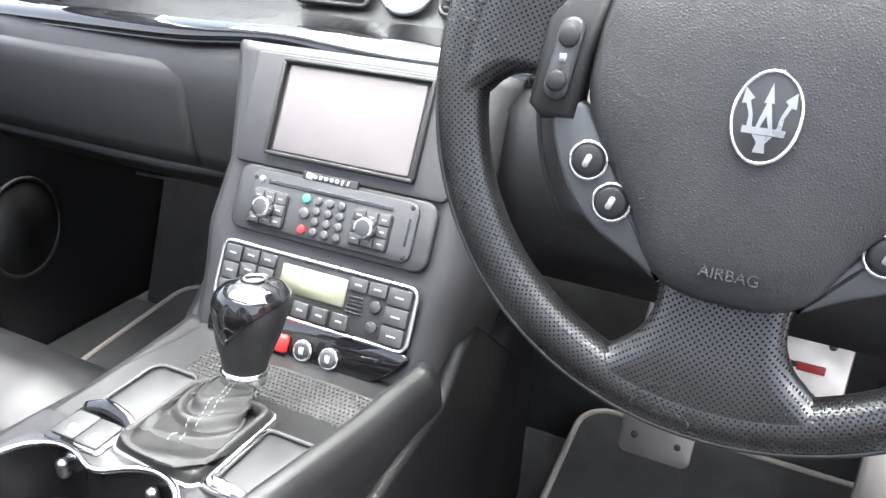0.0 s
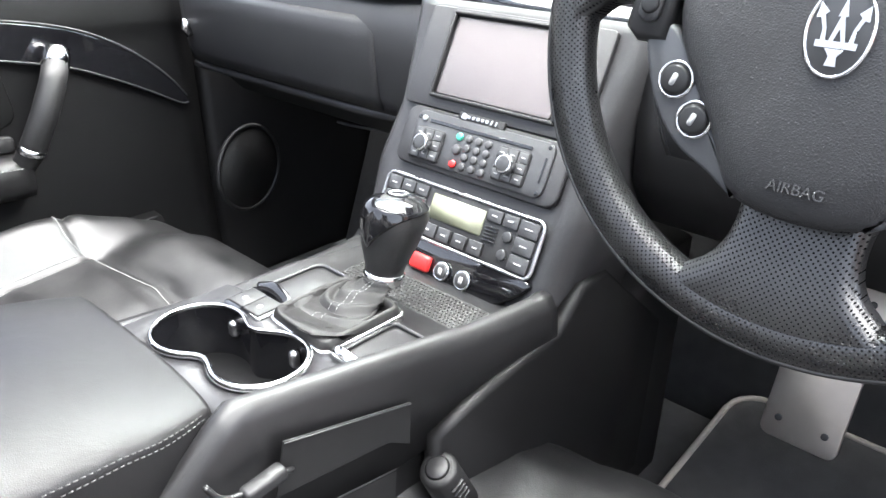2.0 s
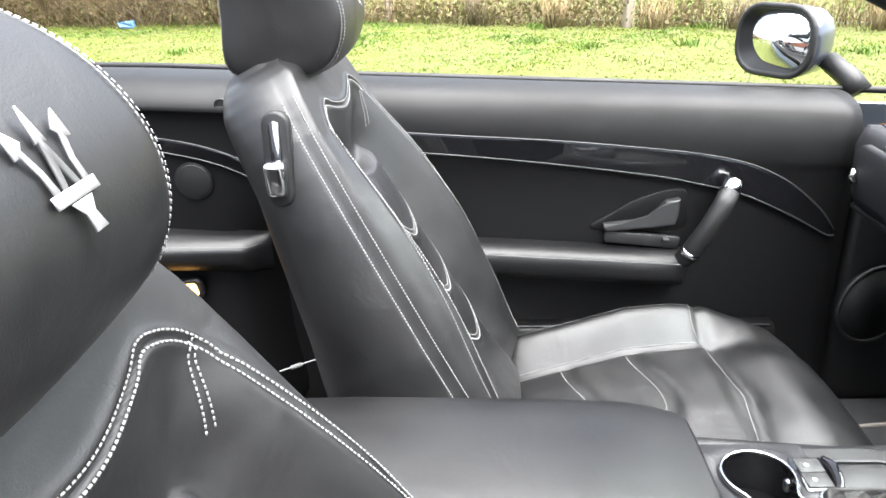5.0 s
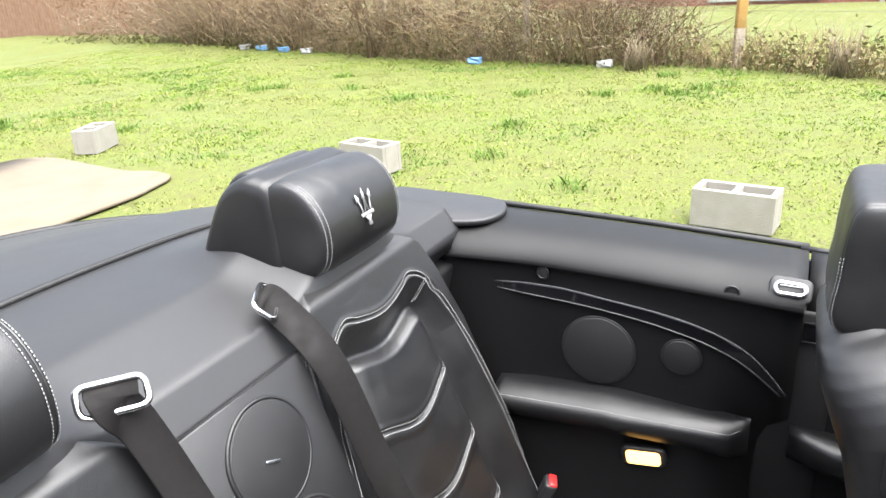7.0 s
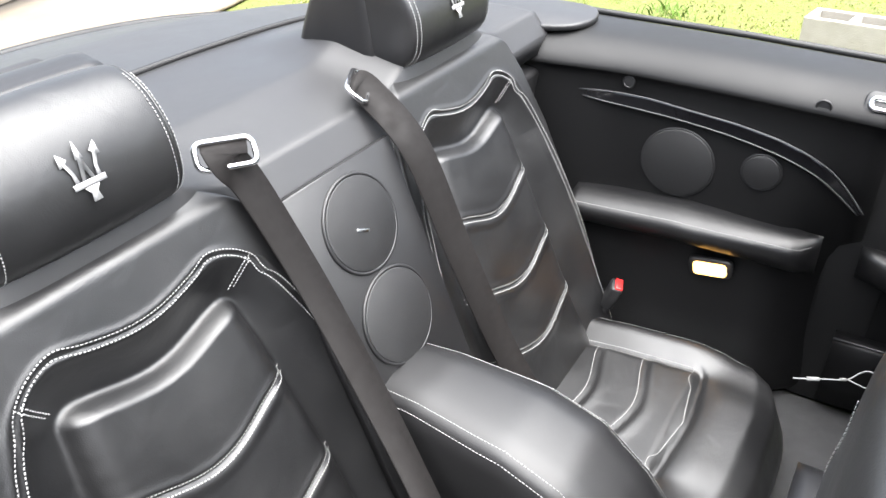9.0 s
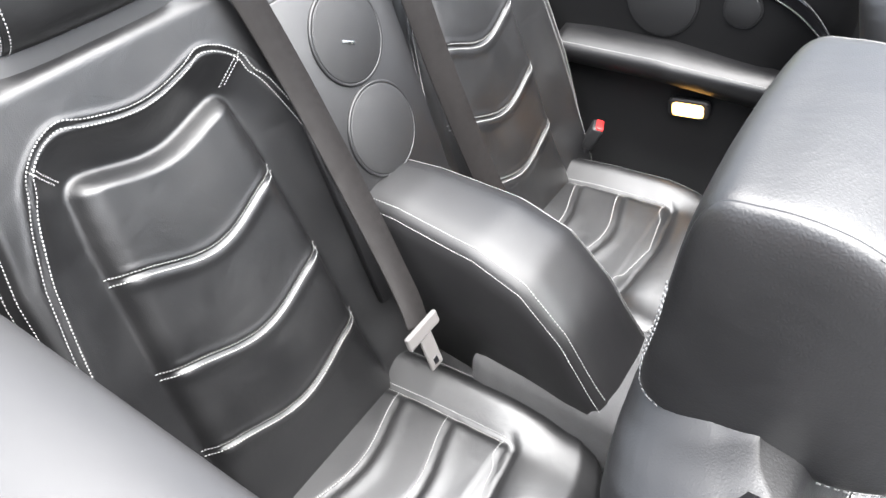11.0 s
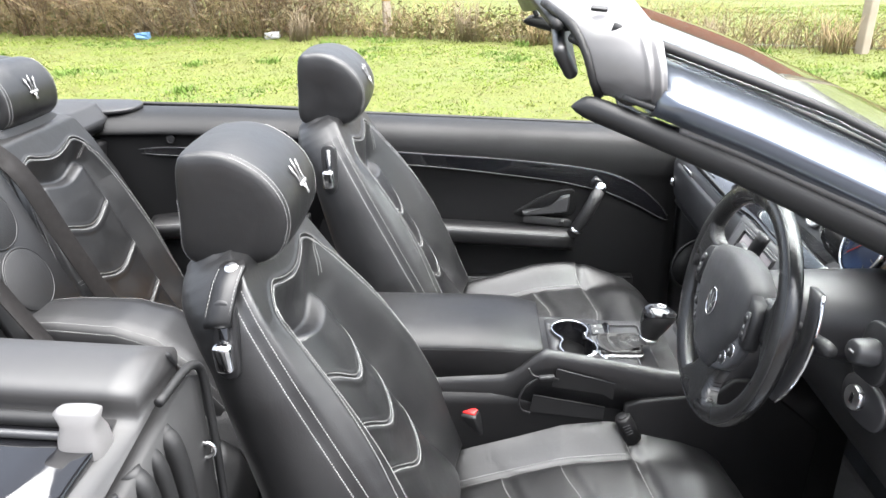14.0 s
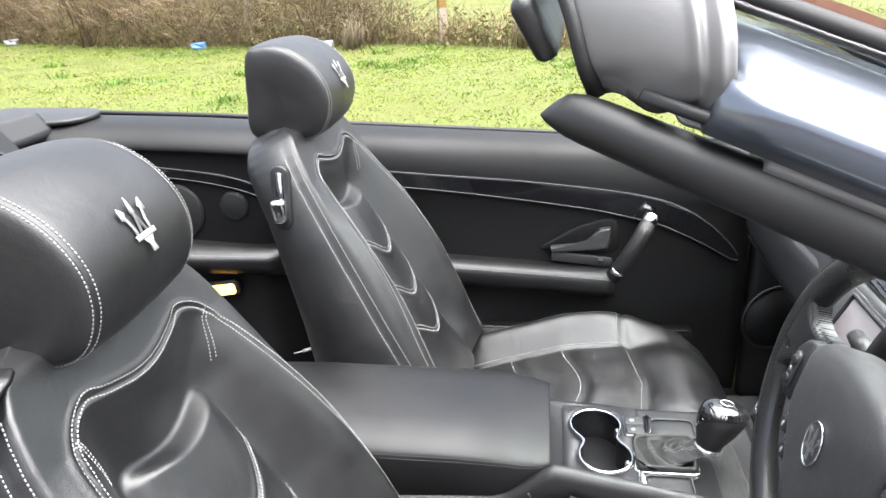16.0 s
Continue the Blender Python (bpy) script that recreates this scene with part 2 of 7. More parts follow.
def rrect(w, h, r, n=5):
    """Outline of a rounded rectangle."""
    out = []
    for cx, cy, a0 in ((w / 2 - r, h / 2 - r, 0), (-w / 2 + r, h / 2 - r, 90), (-w / 2 + r, -h / 2 + r, 180), (w / 2 - r, -h / 2 + r, 270)):
        for i in range(n + 1):
            a = radians(a0 + 90 * i / n)
            out.append((cx + r * math.cos(a), cy + r * math.sin(a)))
    return out


def stitches(path, normals, bm=None, pitch=0.0055, size=0.0006, fill=0.62):
    """Short raised threads along a path."""
    bm = bm or bmesh.new()
    acc, nextd = 0.0, 0.0
    for i in range(len(path) - 1):
        a, b = path[i], path[i + 1]
        L = (b - a).length
        if L < 1e-7:
            continue
        d = (b - a) / L
        nn = normals[i].normalized()
        s = d.cross(nn)
        if s.length < 1e-6:
            continue
        s.normalize()
        while nextd < acc + L:
            p = a + d * (nextd - acc) + nn * size * 0.3
            q = p + d * pitch * fill
            r1 = [bm.verts.new(p + o) for o in (s * size, nn * size, -s * size)]
            r2 = [bm.verts.new(q + o) for o in (s * size, nn * size, -s * size)]
            for x, y in ((0, 1), (1, 2)):
                bm.faces.new((r1[x], r1[y], r2[y], r2[x]))
            bm.faces.new(r1[::-1])
            bm.faces.new(r2)
            nextd += pitch
        acc += L
    return bm


def sstep(a, b, x):
    t = min(1.0, max(0.0, (x - a) / (b - a)))
    return t * t * (3 - 2 * t)


def mark(m, s=1.0, bm=None):
    """A plain three-pronged badge, about 1 high and 0.8 wide at s = 1, in the plane z = 0."""
    bm = bm or bmesh.new()
    side = ((0.20, -0.14), (0.29, -0.14), (0.29, 0.02), (0.37, 0.18), (0.45, 0.17), (0.42, 0.40), (0.25, 0.27), (0.31, 0.22), (0.23, 0.04))
    for outline in (((-0.14, -0.14), (-0.035, 0.22), (-0.085, 0.21), (0, 0.5), (0.085, 0.21), (0.035, 0.22), (0.14, -0.14), (0.07, -0.14), (0, 0.04), (-0.07, -0.14)), side, tuple((-a, b) for a, b in reversed(side)),
                    ((-0.36, -0.24), (0.36, -0.24), (0.36, -0.14), (-0.36, -0.14)), ((-0.17, -0.25), (-0.07, -0.36), (-0.10, -0.5), (0.10, -0.5), (0.07, -0.36), (0.17, -0.25))):
        prism([(x * s, y * s) for x, y in outline], 0.0012, m, bm=bm)
    return bm


def plane_at(origin, right, up):
    """A matrix whose x and y lie along right and up, z towards the viewer."""
    r, u = Vector(right).normalized(), Vector(up)
    n = r.cross(u).normalized()
    u = n.cross(r)
    return Matrix.Translation(origin) @ Matrix((r, u, n)).transposed().to_4x4()


# ---- seats ----


def lerp(pts, x):
    if x <= pts[0][0]:
        return pts[0][1]
    for (a, va), (b, vb) in zip(pts, pts[1:]):
        if x <= b:
            return va + (vb - va) * (x - a) / (b - a)
    return pts[-1][1]


def chevron(u, half=0.52):
    """How far a seam rises from the middle of the panel to its sides."""
    return 0.5 - 0.5 * math.cos(math.pi * min(1.0, abs(u) / half))


class Back:
    """The front of a backrest as a relief over (u, v): u across from -1 to 1, v up from 0 to 1."""

    def __init__(self, cx, p0, p1, width, thick, bolster, seams=(0.598, 0.398, 0.208), frame_top=0.866, pillow_top=0.785, pil=(0.68, 0.53), run=((0, 0.95), (0.2, 0.93), (0.5, 0.89), (0.7, 0.83), (0.82, 0.75), (0.9, 0.70), (1, 0.68)), amp=0.052, puff=(0.75, 0.035), swell=0.0):
        self.amp, self.puff, self.swell = amp, puff, swell
        self.pil, self.run = pil, run
        self.cx, self.p0, self.p1, self.width, self.thick, self.bolster = cx, Vector((0, *p0)), Vector((0, *p1)), width, thick, bolster
        self.up = (self.p1 - self.p0).normalized()
        self.n = Vector((0, self.up.z, -self.up.y))
        self.H = (self.p1 - self.p0).length
        self.seams, self.frame_top, self.pillow_top = seams, frame_top, pillow_top

    def ftop(self, u):
        return self.frame_top + 0.032 * chevron(u, 0.62)

    def ptop(self, u):
        return self.pillow_top + 0.03 * chevron(u, 0.52)

    def half(self, v):
        """Half width of the pillow."""
        return self.pil[0] + (self.pil[1] - self.pil[0]) * min(1.0, v / 0.79)

    def crest(self, v):
        """Where the stitched crest of the bolster runs."""
        return lerp(self.run, v)

    def inset(self, side, top, r):
        """Distance inside an outline with rounded upper corners."""
        if side < r and top < r:
            return r - math.hypot(r - side, r - top)
        return min(side, top)

    def depth(self, u, v):
        a, b, h, c = abs(u), self.bolster, self.half(v), self.crest(v)
        W, H = 0.2, self.H
        g = self.inset((c - a) * W, (self.ftop(u) - v) * H, 0.05)
        sd, td = (h - a) * W, (self.ptop(u) - v) * H
        p = self.inset(sd, td, 0.022)
        deep = b * (0.5 + 0.5 * sstep(0.0, 0.2, v))
        # the bolster falls from its crest to the crease round the quilted panel
        t = 1.0 if p >= 0 else max(0.0, min(1.0, g / (g - p))) if g > 0 else 0.0
        d = -deep * (0.5 * t + 0.5 * sstep(0, 1, t))
        if p > 0:
            d += self.puff[0] * deep * sstep(0, 0.024, td) * (1 - (1 - min(1.0, sd / self.puff[1])) ** 2.4) * sstep(-0.004, 0.012, p)
        k = sstep(0.0, 0.02, p)
        for s in self.seams:
            e = v - (s + self.amp * (chevron(u, h) - 0.35))
            d -= 0.0045 * math.exp(-(e / 0.0042) ** 2) * k
            d += 0.0021 * math.exp(-((e + 0.017) / 0.012) ** 2) * k + 0.0012 * math.exp(-((e - 0.011) / 0.008) ** 2) * k
        d += self.swell * sstep(0.42, 0.74, a) * (1 - sstep(0.80, 0.97, a)) * math.sin(math.pi * min(1.0, v / 0.84))
        # sewn welt along the crest
        d -= 0.0028 * math.exp(-(g / 0.0022) ** 2)
        d += 0.0016 * (math.exp(-((g - 0.0065) / 0.004) ** 2) + math.exp(-((g + 0.0065) / 0.004) ** 2))
        d -= 0.028 * sstep(0.90, 1.0, a) ** 2
        d -= 0.02 * sstep(0.95, 1.0, v) ** 2
        return d

    def at(self, u, v, lift=0.0):
        p = self.p0 + (self.p1 - self.p0) * v + self.n * (self.depth(u, v) + lift)
        return Vector((self.cx + lerp(self.width, v) * u, p.y, p.z))

    def normal(self, u, v):
        e = 0.004
        return (self.at(u, v + e) - self.at(u, v - e)).cross(self.at(min(1, u + e), v) - self.at(u - e, v)).normalized()

    def shell(self, nu=130, nv=280):
        rings = []
        for j in range(nv + 1):
            v = j / nv
            w, t = lerp(self.width, v), lerp(self.thick, v)
            r = [self.at(-1 + 2 * i / nu, v) for i in range(nu + 1)]
            base = self.p0 + (self.p1 - self.p0) * v
            edge = self.depth(1, v)
            m = 20
            for k in range(1, m):
                x = math.cos(math.pi * k / m)
                sq = math.copysign(abs(x) ** 0.45, x)
                q = math.sin(math.pi * k / m) ** 0.45
                p = base + self.n * (edge - (t + edge) * q)
                r.append(Vector((self.cx + w * sq * (1.012 if 0.1 < q < 0.95 else 1), p.y, p.z)))
            rings.append(r)
        # rounded over at the top
        last = rings[-1]
        mid = sum(last, Vector()) / len(last)
        for t in (18, 36, 54, 72, 86):
            rings.append([mid + (p - mid) * math.cos(radians(t)) ** 0.8 + self.up * 0.016 * math.sin(radians(t)) for p in last])
        return loft(rings)

    def line(self, uv, n=10, lift=0.0008):
        pts = smooth_path([(a, b, 0) for a, b in uv], n)
        return [self.at(p.x, p.y, lift) for p in pts], [self.normal(p.x, p.y) for p in pts]


def thread(parent, surf, lines, pitch=0.0046, size=0.0009):
    bm = bmesh.new()
    for uv in lines:
        path, nn = surf.line(uv)
        stitches(path, nn, bm, pitch, size)
    return part("stitching", bm, THREAD, parent, "light grey thread")


def crest_line(B, o, r=0.05, W=0.2):
    """The run of the crest, up one side, over the rounded corner to the middle; o metres inside it."""
    v = B.ftop(0.6) - r / B.H
    u = B.crest(v + 0.5 * r / B.H) - r / W
    v = B.ftop(u + 0.5 * r / W) - r / B.H
    side = [(B.crest(q) - o / W, q) for q in (0.02, 0.15, 0.3, 0.45, 0.6, v - 0.05)]
    arc = [(u + (r - o) / W * math.cos(t), v + (r - o) / B.H * math.sin(t)) for t in (radians(x) for x in (0, 22, 45, 68, 90))]
    return side + arc + [(u * q, B.ftop(u * q) - o / B.H) for q in (0.75, 0.5, 0.25, 0)]


def back_lines(B):
    out = []
    for o in (-0.0042, 0.0042):
        run = crest_line(B, o)
        out.append([(-a, b) for a, b in run] + run[-2::-1])
    for s in B.seams:
        h = B.half(s + 0.05)
        us = [-h + 2 * h * i / 14 for i in range(15)]
        out += [[(u, s + B.amp * (chevron(u, h) - 0.35) + o) for u in us] for o in (0.0065, -0.0075)]
    for s in (-1, 1):
        for o in (0.955, 0.985):
            out.append([(s * o, v) for v in (0.02, 0.2, 0.4, 0.6, 0.75, 0.88, 0.93)])
        for o in (-0.014, 0.014):
            out.append([(s * (0.69 + o), B.ftop(0.62) - 0.036), (s * (0.635 + o), B.ftop(0.6) - 0.055), (s * (0.56 + o), B.ptop(0.5) + 0.004)])
    return out


class Cushion:
    """The top of a seat cushion over (u, v): u across, v from the back to the front."""

    def __init__(self, cx, y0, y1, half, height, bolster, seams, pad, roll=0.0):
        self.roll = roll
        self.cx, self.y0, self.y1, self.half, self.height, self.bolster, self.seams, self.pad = cx, y0, y1, half, height, bolster, seams, pad

    def at(self, u, v, lift=0.0):
        a = abs(u)
        z = lerp(self.height, v)
        z += self.bolster * (sstep(0.54, 0.86, a) * (1 - 0.75 * sstep(self.pad - 0.10, self.pad + 0.22, v)) - 0.95 * sstep(0.84, 1.0, a) ** 2)
        z -= self.roll * (1 - math.sqrt(max(0.0, 1 - max(0.0, (min(a, 1.0) - 0.74) / 0.265) ** 2)))
        # the front pad swells between the side rolls
        z += 0.35 * self.bolster * sstep(0.72, 0.30, a) * sstep(self.pad + 0.02, self.pad + 0.14, v) * sstep(1.0, 0.86, v)
        fld = sstep(0.60, 0.54, a) * sstep(self.pad + 0.01, self.pad - 0.02, v)
        z += 0.006 * fld
        z -= 0.004 * math.exp(-((a - 0.6) / 0.02) ** 2) * sstep(self.pad + 0.04, self.pad, v)
        z -= 0.008 * math.exp(-((v - self.pad - 0.05 * (1 - a) * (a < 0.6)) / 0.012) ** 2) * (sstep(0.68, 0.60, a) if self.roll else sstep(1.0, 0.85, a))
        for s in self.seams:
            e = v - (s + 0.055 * (1 - chevron(u, 0.6)))
            z -= 0.005 * math.exp(-(e / 0.011) ** 2) * sstep(0.6, 0.55, a)
            if e > 0:
                z += 0.003 * math.exp(-((e - 0.03) / 0.025) ** 2) * sstep(0.6, 0.55, a)
        y = self.y0 + (self.y1 - self.y0) * v
        y -= 0.07 * a ** 4 * sstep(0.6, 1.0, v)
        return Vector((self.cx + self.half * u, y, z + lift))

    def normal(self, u, v):
        e = 0.005
        return (self.at(u + e, v) - self.at(u - e, v)).cross(self.at(u, v + e) - self.at(u, v - e)).normalized()

    def shell(self, bottom, nu=64, nv=80):
        rings = []
        for j in range(nv + 1):
            v = j / nv
            r = [self.at(-1 + 2 * i / nu, v) for i in range(nu + 1)]
            for k, q in ((1, 0.25), (1, 0.6), (1, 1.0), (0.4, 1.0), (-0.4, 1.0), (-1, 1.0), (-1, 0.6), (-1, 0.25)):
                p = self.at(math.copysign(1, k), v)
                bulge = 1.03 if q < 0.9 else 0.98
                r.append(Vector((self.cx + self.half * k * bulge, p.y, p.z + (bottom - p.z) * q)))
            rings.append(r)
        return loft(rings)

    line = Back.line


def cushion_lines(C):
    out = []
    for o in (0.585, 0.625):
        for s in (-1, 1):
            out.append([(s * o, v) for v in (0.02, 0.2, 0.4, C.pad - 0.02)])
    us = [-0.95 + 1.9 * i / 16 for i in range(17)]
    out.append([(u * (0.66 if C.roll else 1.0), C.pad - 0.02 + 0.05 * (1 - abs(u)) * (abs(u) < 0.6)) for u in us])
    for s in C.seams:
        out.append([(u * 0.6, s - 0.02 + 0.055 * (1 - chevron(u * 0.6, 0.6))) for u in us])
    for s in (-1, 1):
        out.append([(s * 0.90, v) for v in (0.02, 0.2, 0.4, 0.6, 0.75, 0.85)])
        out.append([(s * 0.93, v) for v in (0.02, 0.2, 0.4, 0.6, 0.75, 0.85)])
    return out


def headrest(cx, profile, half, parent, crown=0.0, badge=True, badge_at=0.30, recline=0):
    """A cushion of a D-shaped side outline (y, z), its side caps set off by seams."""
    pts = smooth_path([(0, y, z) for y, z in profile], 8, closed=True)
    c = sum(pts, Vector()) / len(pts)
    reach = [(0, 1.02), (0.3, 1.018), (0.6, 1.005), (0.78, 0.99), (0.86, 0.978), (0.895, 0.968), (0.912, 0.955), (0.925, 0.950)]
    side = [(0.918, 0.944), (0.926, 0.958), (0.942, 0.953), (0.962, 0.925), (0.982, 0.87), (0.998, 0.77), (1.010, 0.6), (1.018, 0.36), (1.021, 0.1)]

    def around(f, k, lift=0.0):
        return [Vector((cx + f * half, *(c + (p - c) * k + (p - c).normalized() * lift).yz)) for p in pts]

    head = part("headrest", loft([around(-f, k) for f, k in reversed(reach)] + [around(f, k) for f, k in reach[1:]]), LEATHER, parent)
    for s in (-1, 1):
        part("side_panel", loft([around(s * f, k) for f, k in side]), LEATHER, head)
        bm = bmesh.new()
        for f, k in ((0.950, 0.945), (0.872, 0.975)):
            path = around(s * f, k, 0.0006)
            path.append(path[0])
            norms = [(p - Vector((p.x, c.y, c.z))).normalized() + Vector((s * 0.5, 0, 0)) for p in path]
            keep = [p.z < c.z + 0.02 or p.y > c.y + 0.005 for p in path]
            i = 0
            while i < len(path):
                j = i
                while j < len(path) and keep[j]:
                    j += 1
                if j > i + 1:
                    stitches(path[i:j], norms[i:j], bm, 0.0046, 0.00075)
                i = j + 1
        part("stitching", bm, THREAD, head, "light grey thread")
    if badge:
        # the embroidered badge on the front
        k = max(range(len(pts)), key=lambda i: pts[i].y - abs(pts[i].z - (c.z + badge_at * 0.06)) * 2)
        a, b = pts[k - 1], pts[(k + 1) % len(pts)]
        up = (b - a) if b.z > a.z else (a - b)
        p = c + (pts[k] - c) * 1.02
        m = plane_at((cx, p.y + 0.0015, p.z), (-1, 0, 0), up)
        part("badge", mark(m @ Matrix.Diagonal((0.85, 1.08, 1, 1)), 0.055), WHITE, head, "white embroidered mark")
    return head


def front_seat(cx, label, lift=0.0, pad=0.0):
    s = thing("front_seat", label, "car seat", "front seats", at=(cx, 0.2, 0.26))
    e = Matrix.Translation((-cx, -0.2, -0.26))
    B = Back(cx, (0.02, 0.48), (-0.2965, 1.062 + lift), [(0, 0.250), (0.2, 0.250), (0.4, 0.241), (0.6, 0.224), (0.7, 0.215), (0.8, 0.203), (0.86, 0.194), (0.9, 0.185), (0.93, 0.176), (0.955, 0.165), (0.975, 0.150), (0.99, 0.130), (1, 0.105)], [(0, 0.30), (0.5, 0.19), (0.8, 0.138), (0.95, 0.128), (1, 0.115)], 0.042, seams=(0.555, 0.397, 0.25), amp=0.095, puff=(0.68, 0.07), swell=0.032, frame_top=0.85, pillow_top=0.725, pil=(0.50, 0.43), run=((0, 0.88), (0.3, 0.86), (0.6, 0.80), (0.82, 0.73), (1, 0.68)))
    back = part("backrest", B.shell(), LEATHER, s)
    thread(back, B, back_lines(B))
    C = Cushion(cx + pad, -0.10, 0.600, 0.272, [(0, 0.37), (0.2, 0.418), (0.46, 0.472), (0.70, 0.490), (0.82, 0.488), (0.90, 0.472), (0.95, 0.445), (0.985, 0.40), (1, 0.35)], 0.060, (0.3, 0.47), 0.66)
    cush = part("cushion", C.shell(0.26), LEATHER, s)
    thread(cush, C, cushion_lines(C))
    headrest(cx - 0.004, [(y, z + lift) for y, z in ((-0.382, 1.030), (-0.387, 1.105), (-0.380, 1.183), (-0.352, 1.198), (-0.305, 1.195), (-0.258, 1.168), (-0.228, 1.126), (-0.224, 1.080), (-0.245, 1.038), (-0.29, 1.022))], 0.104, s)
    # lever with its slotted bezel on the shoulder
    m = plane_at((cx + 0.194, -0.300, 0.958 + lift * 0.4), (0.10, 1, 0), (-0.13, -0.40, 1))
    bez = part("lever_bezel", prism(rrect(0.036, 0.12, 0.017), 0.012, m, 0.004), DKPLASTIC, s)
    part("slot", prism(rrect(0.014, 0.08, 0.006), 0.013, m @ pose(0, 0.008, 0.0006)), PIANO, bez)
    part("lever", box(0.028, 0.046, 0.022, m @ pose(0, -0.022, 0.018, 12, 0, 0), 0.008, seg=4), CHROME, s, "chrome release lever")
    for o in s.children:
        o.matrix_parent_inverse = e
    return s


left_seat = front_seat(-0.450, "black leather front passenger seat with chevron quilting", 0.024, 0.02)
right_seat = front_seat(0.330, "black leather driver's seat with chevron quilting and belt strap", 0.0, 0.025)


def rear_seat(cx, label):
    s = thing("bucket_seat", label, "car seat", "rear seats", at=(cx, -0.7, 0.3))
    e = Matrix.Translation((-cx, 0.7, -0.3))
    B = Back(cx, (-0.815, 0.42), (-1.055, 1.065), [(0, 0.262), (0.4, 0.260), (0.7, 0.240), (0.86, 0.212), (0.95, 0.185), (1, 0.145)], [(0, 0.12), (1, 0.09)], 0.033, pil=(0.62, 0.54))
    back = part("backrest", B.shell(), LEATHER, s)
    thread(back, B, back_lines(B))
    C = Cushion(cx, -0.90, -0.42, 0.235, [(0, 0.42), (0.3, 0.44), (0.7, 0.455), (0.86, 0.452), (0.94, 0.43), (1, 0.36)], 0.030, (0.22, 0.42), 0.62, 0.050)
    cush = part("cushion", C.shell(0.24), LEATHER, s)
    thread(cush, C, cushion_lines(C))
    headrest(cx, [(-1.150, 1.078), (-1.158, 1.14), (-1.145, 1.200), (-1.11, 1.214), (-1.068, 1.196), (-1.042, 1.152), (-1.042, 1.10), (-1.065, 1.070), (-1.105, 1.064)], 0.112, s, badge_at=0.3)
    for o in s.children:
        o.matrix_parent_inverse = e
    return s


rear_left = rear_seat(-0.355, "black leather rear seat with chevron quilting and embroidered headrest")
rear_right = rear_seat(0.304, "black leather rear seat with chevron quilting beside the belt guide")


# leather belt strap snapped on the driver's shoulder
keeper = thing("belt_keeper", "black leather belt strap with a silver snap on the seat shoulder", "strap", at=(0.50, -0.30, 1.0))
KI = Matrix.Translation((-0.50, 0.30, -1.0))
kp = smooth_path([(0.466, -0.296, 1.048), (0.484, -0.297, 1.044), (0.508, -0.299, 1.033), (0.526, -0.302, 1.014), (0.535, -0.305, 0.998), (0.538, -0.307, 0.987), (0.532, -0.308, 0.980), (0.523, -0.308, 0.988)], 6)
rings = []
for i, p in enumerate(kp):
    d = (kp[min(i + 1, len(kp) - 1)] - kp[max(i - 1, 0)]).normalized()
    w = Vector((0.05, 1, 0.1)).normalized() * (0.020 if i > 4 else 0.013 + 0.0015 * i)
    n = d.cross(w).normalized()
    if n.x + n.z < 0:
        n = -n
    rings.append([p + w - n * 0.002, p + w * 0.97 + n * 0.003, p - w * 0.97 + n * 0.003, p - w - n * 0.002])
ko = part("strap", loft(rings), DASH, keeper)
ko.matrix_parent_inverse = KI
so = part("snap", disc(0.0105, 0.004, Matrix.Translation((0.482, -0.2965, 1.045)) @ Vector((0.4, 0.0, 0.9)).to_track_quat("Z", "Y").to_matrix().to_4x4(), 28, 0.0025), CHROME, keeper, "silver snap")
so.matrix_parent_inverse = KI
bm = bmesh.new()
for f in (-0.85, 0.85):
    path = [p + Vector((0.05, 1, 0.1)).normalized() * 0.020 * f + Vector((0.4, 0, 0.9)).normalized() * 0.0035 for p in kp[6:30]]
    stitches(path, [Vector((0.5, 0, 0.9))] * len(path), bm, 0.0055, 0.0005)
st = part("stitching", bm, THREAD, keeper)
st.matrix_parent_inverse = KI


# ---- car body, open at the top ----
def shell_along_y(profile, ys, ):
    """Loft closed (x, z) outlines given by profile(y)."""
    return loft([[Vector((x, y, z)) for x, z in profile(y)] for y in ys])


def frange(a, b, n):
    return [a + (b - a) * i / n for i in range(n + 1)]


def belt(y):
    return lerp([(-1.6, 1.01), (-1.1, 1.0), (-0.7, 0.985), (-0.3, 0.962), (0.55, 0.915), (0.9, 0.895)], y)


def smooth_closed(pts, n=4):
    return [(p.x, p.y) for p in smooth_path([(a, b, 0) for a, b in pts], n, closed=True)]


def door_profile(y):
    zb = belt(y)
    return [(x, z) for x, z in smooth_closed([(-0.735, 0.30), (-0.742, 0.45), (-0.745, 0.62), (-0.748, 0.76), (-0.742, zb - 0.115), (-0.748, zb - 0.06), (-0.772, zb - 0.018), (-0.82, zb - 0.002), (-0.868, zb), (-0.89, zb - 0.01), (-0.895, zb - 0.05), (-0.90, 0.6), (-0.88, 0.32), (-0.80, 0.28)])]


car = thing("convertible", "grey-blue open convertible car with a black leather cabin", "car")

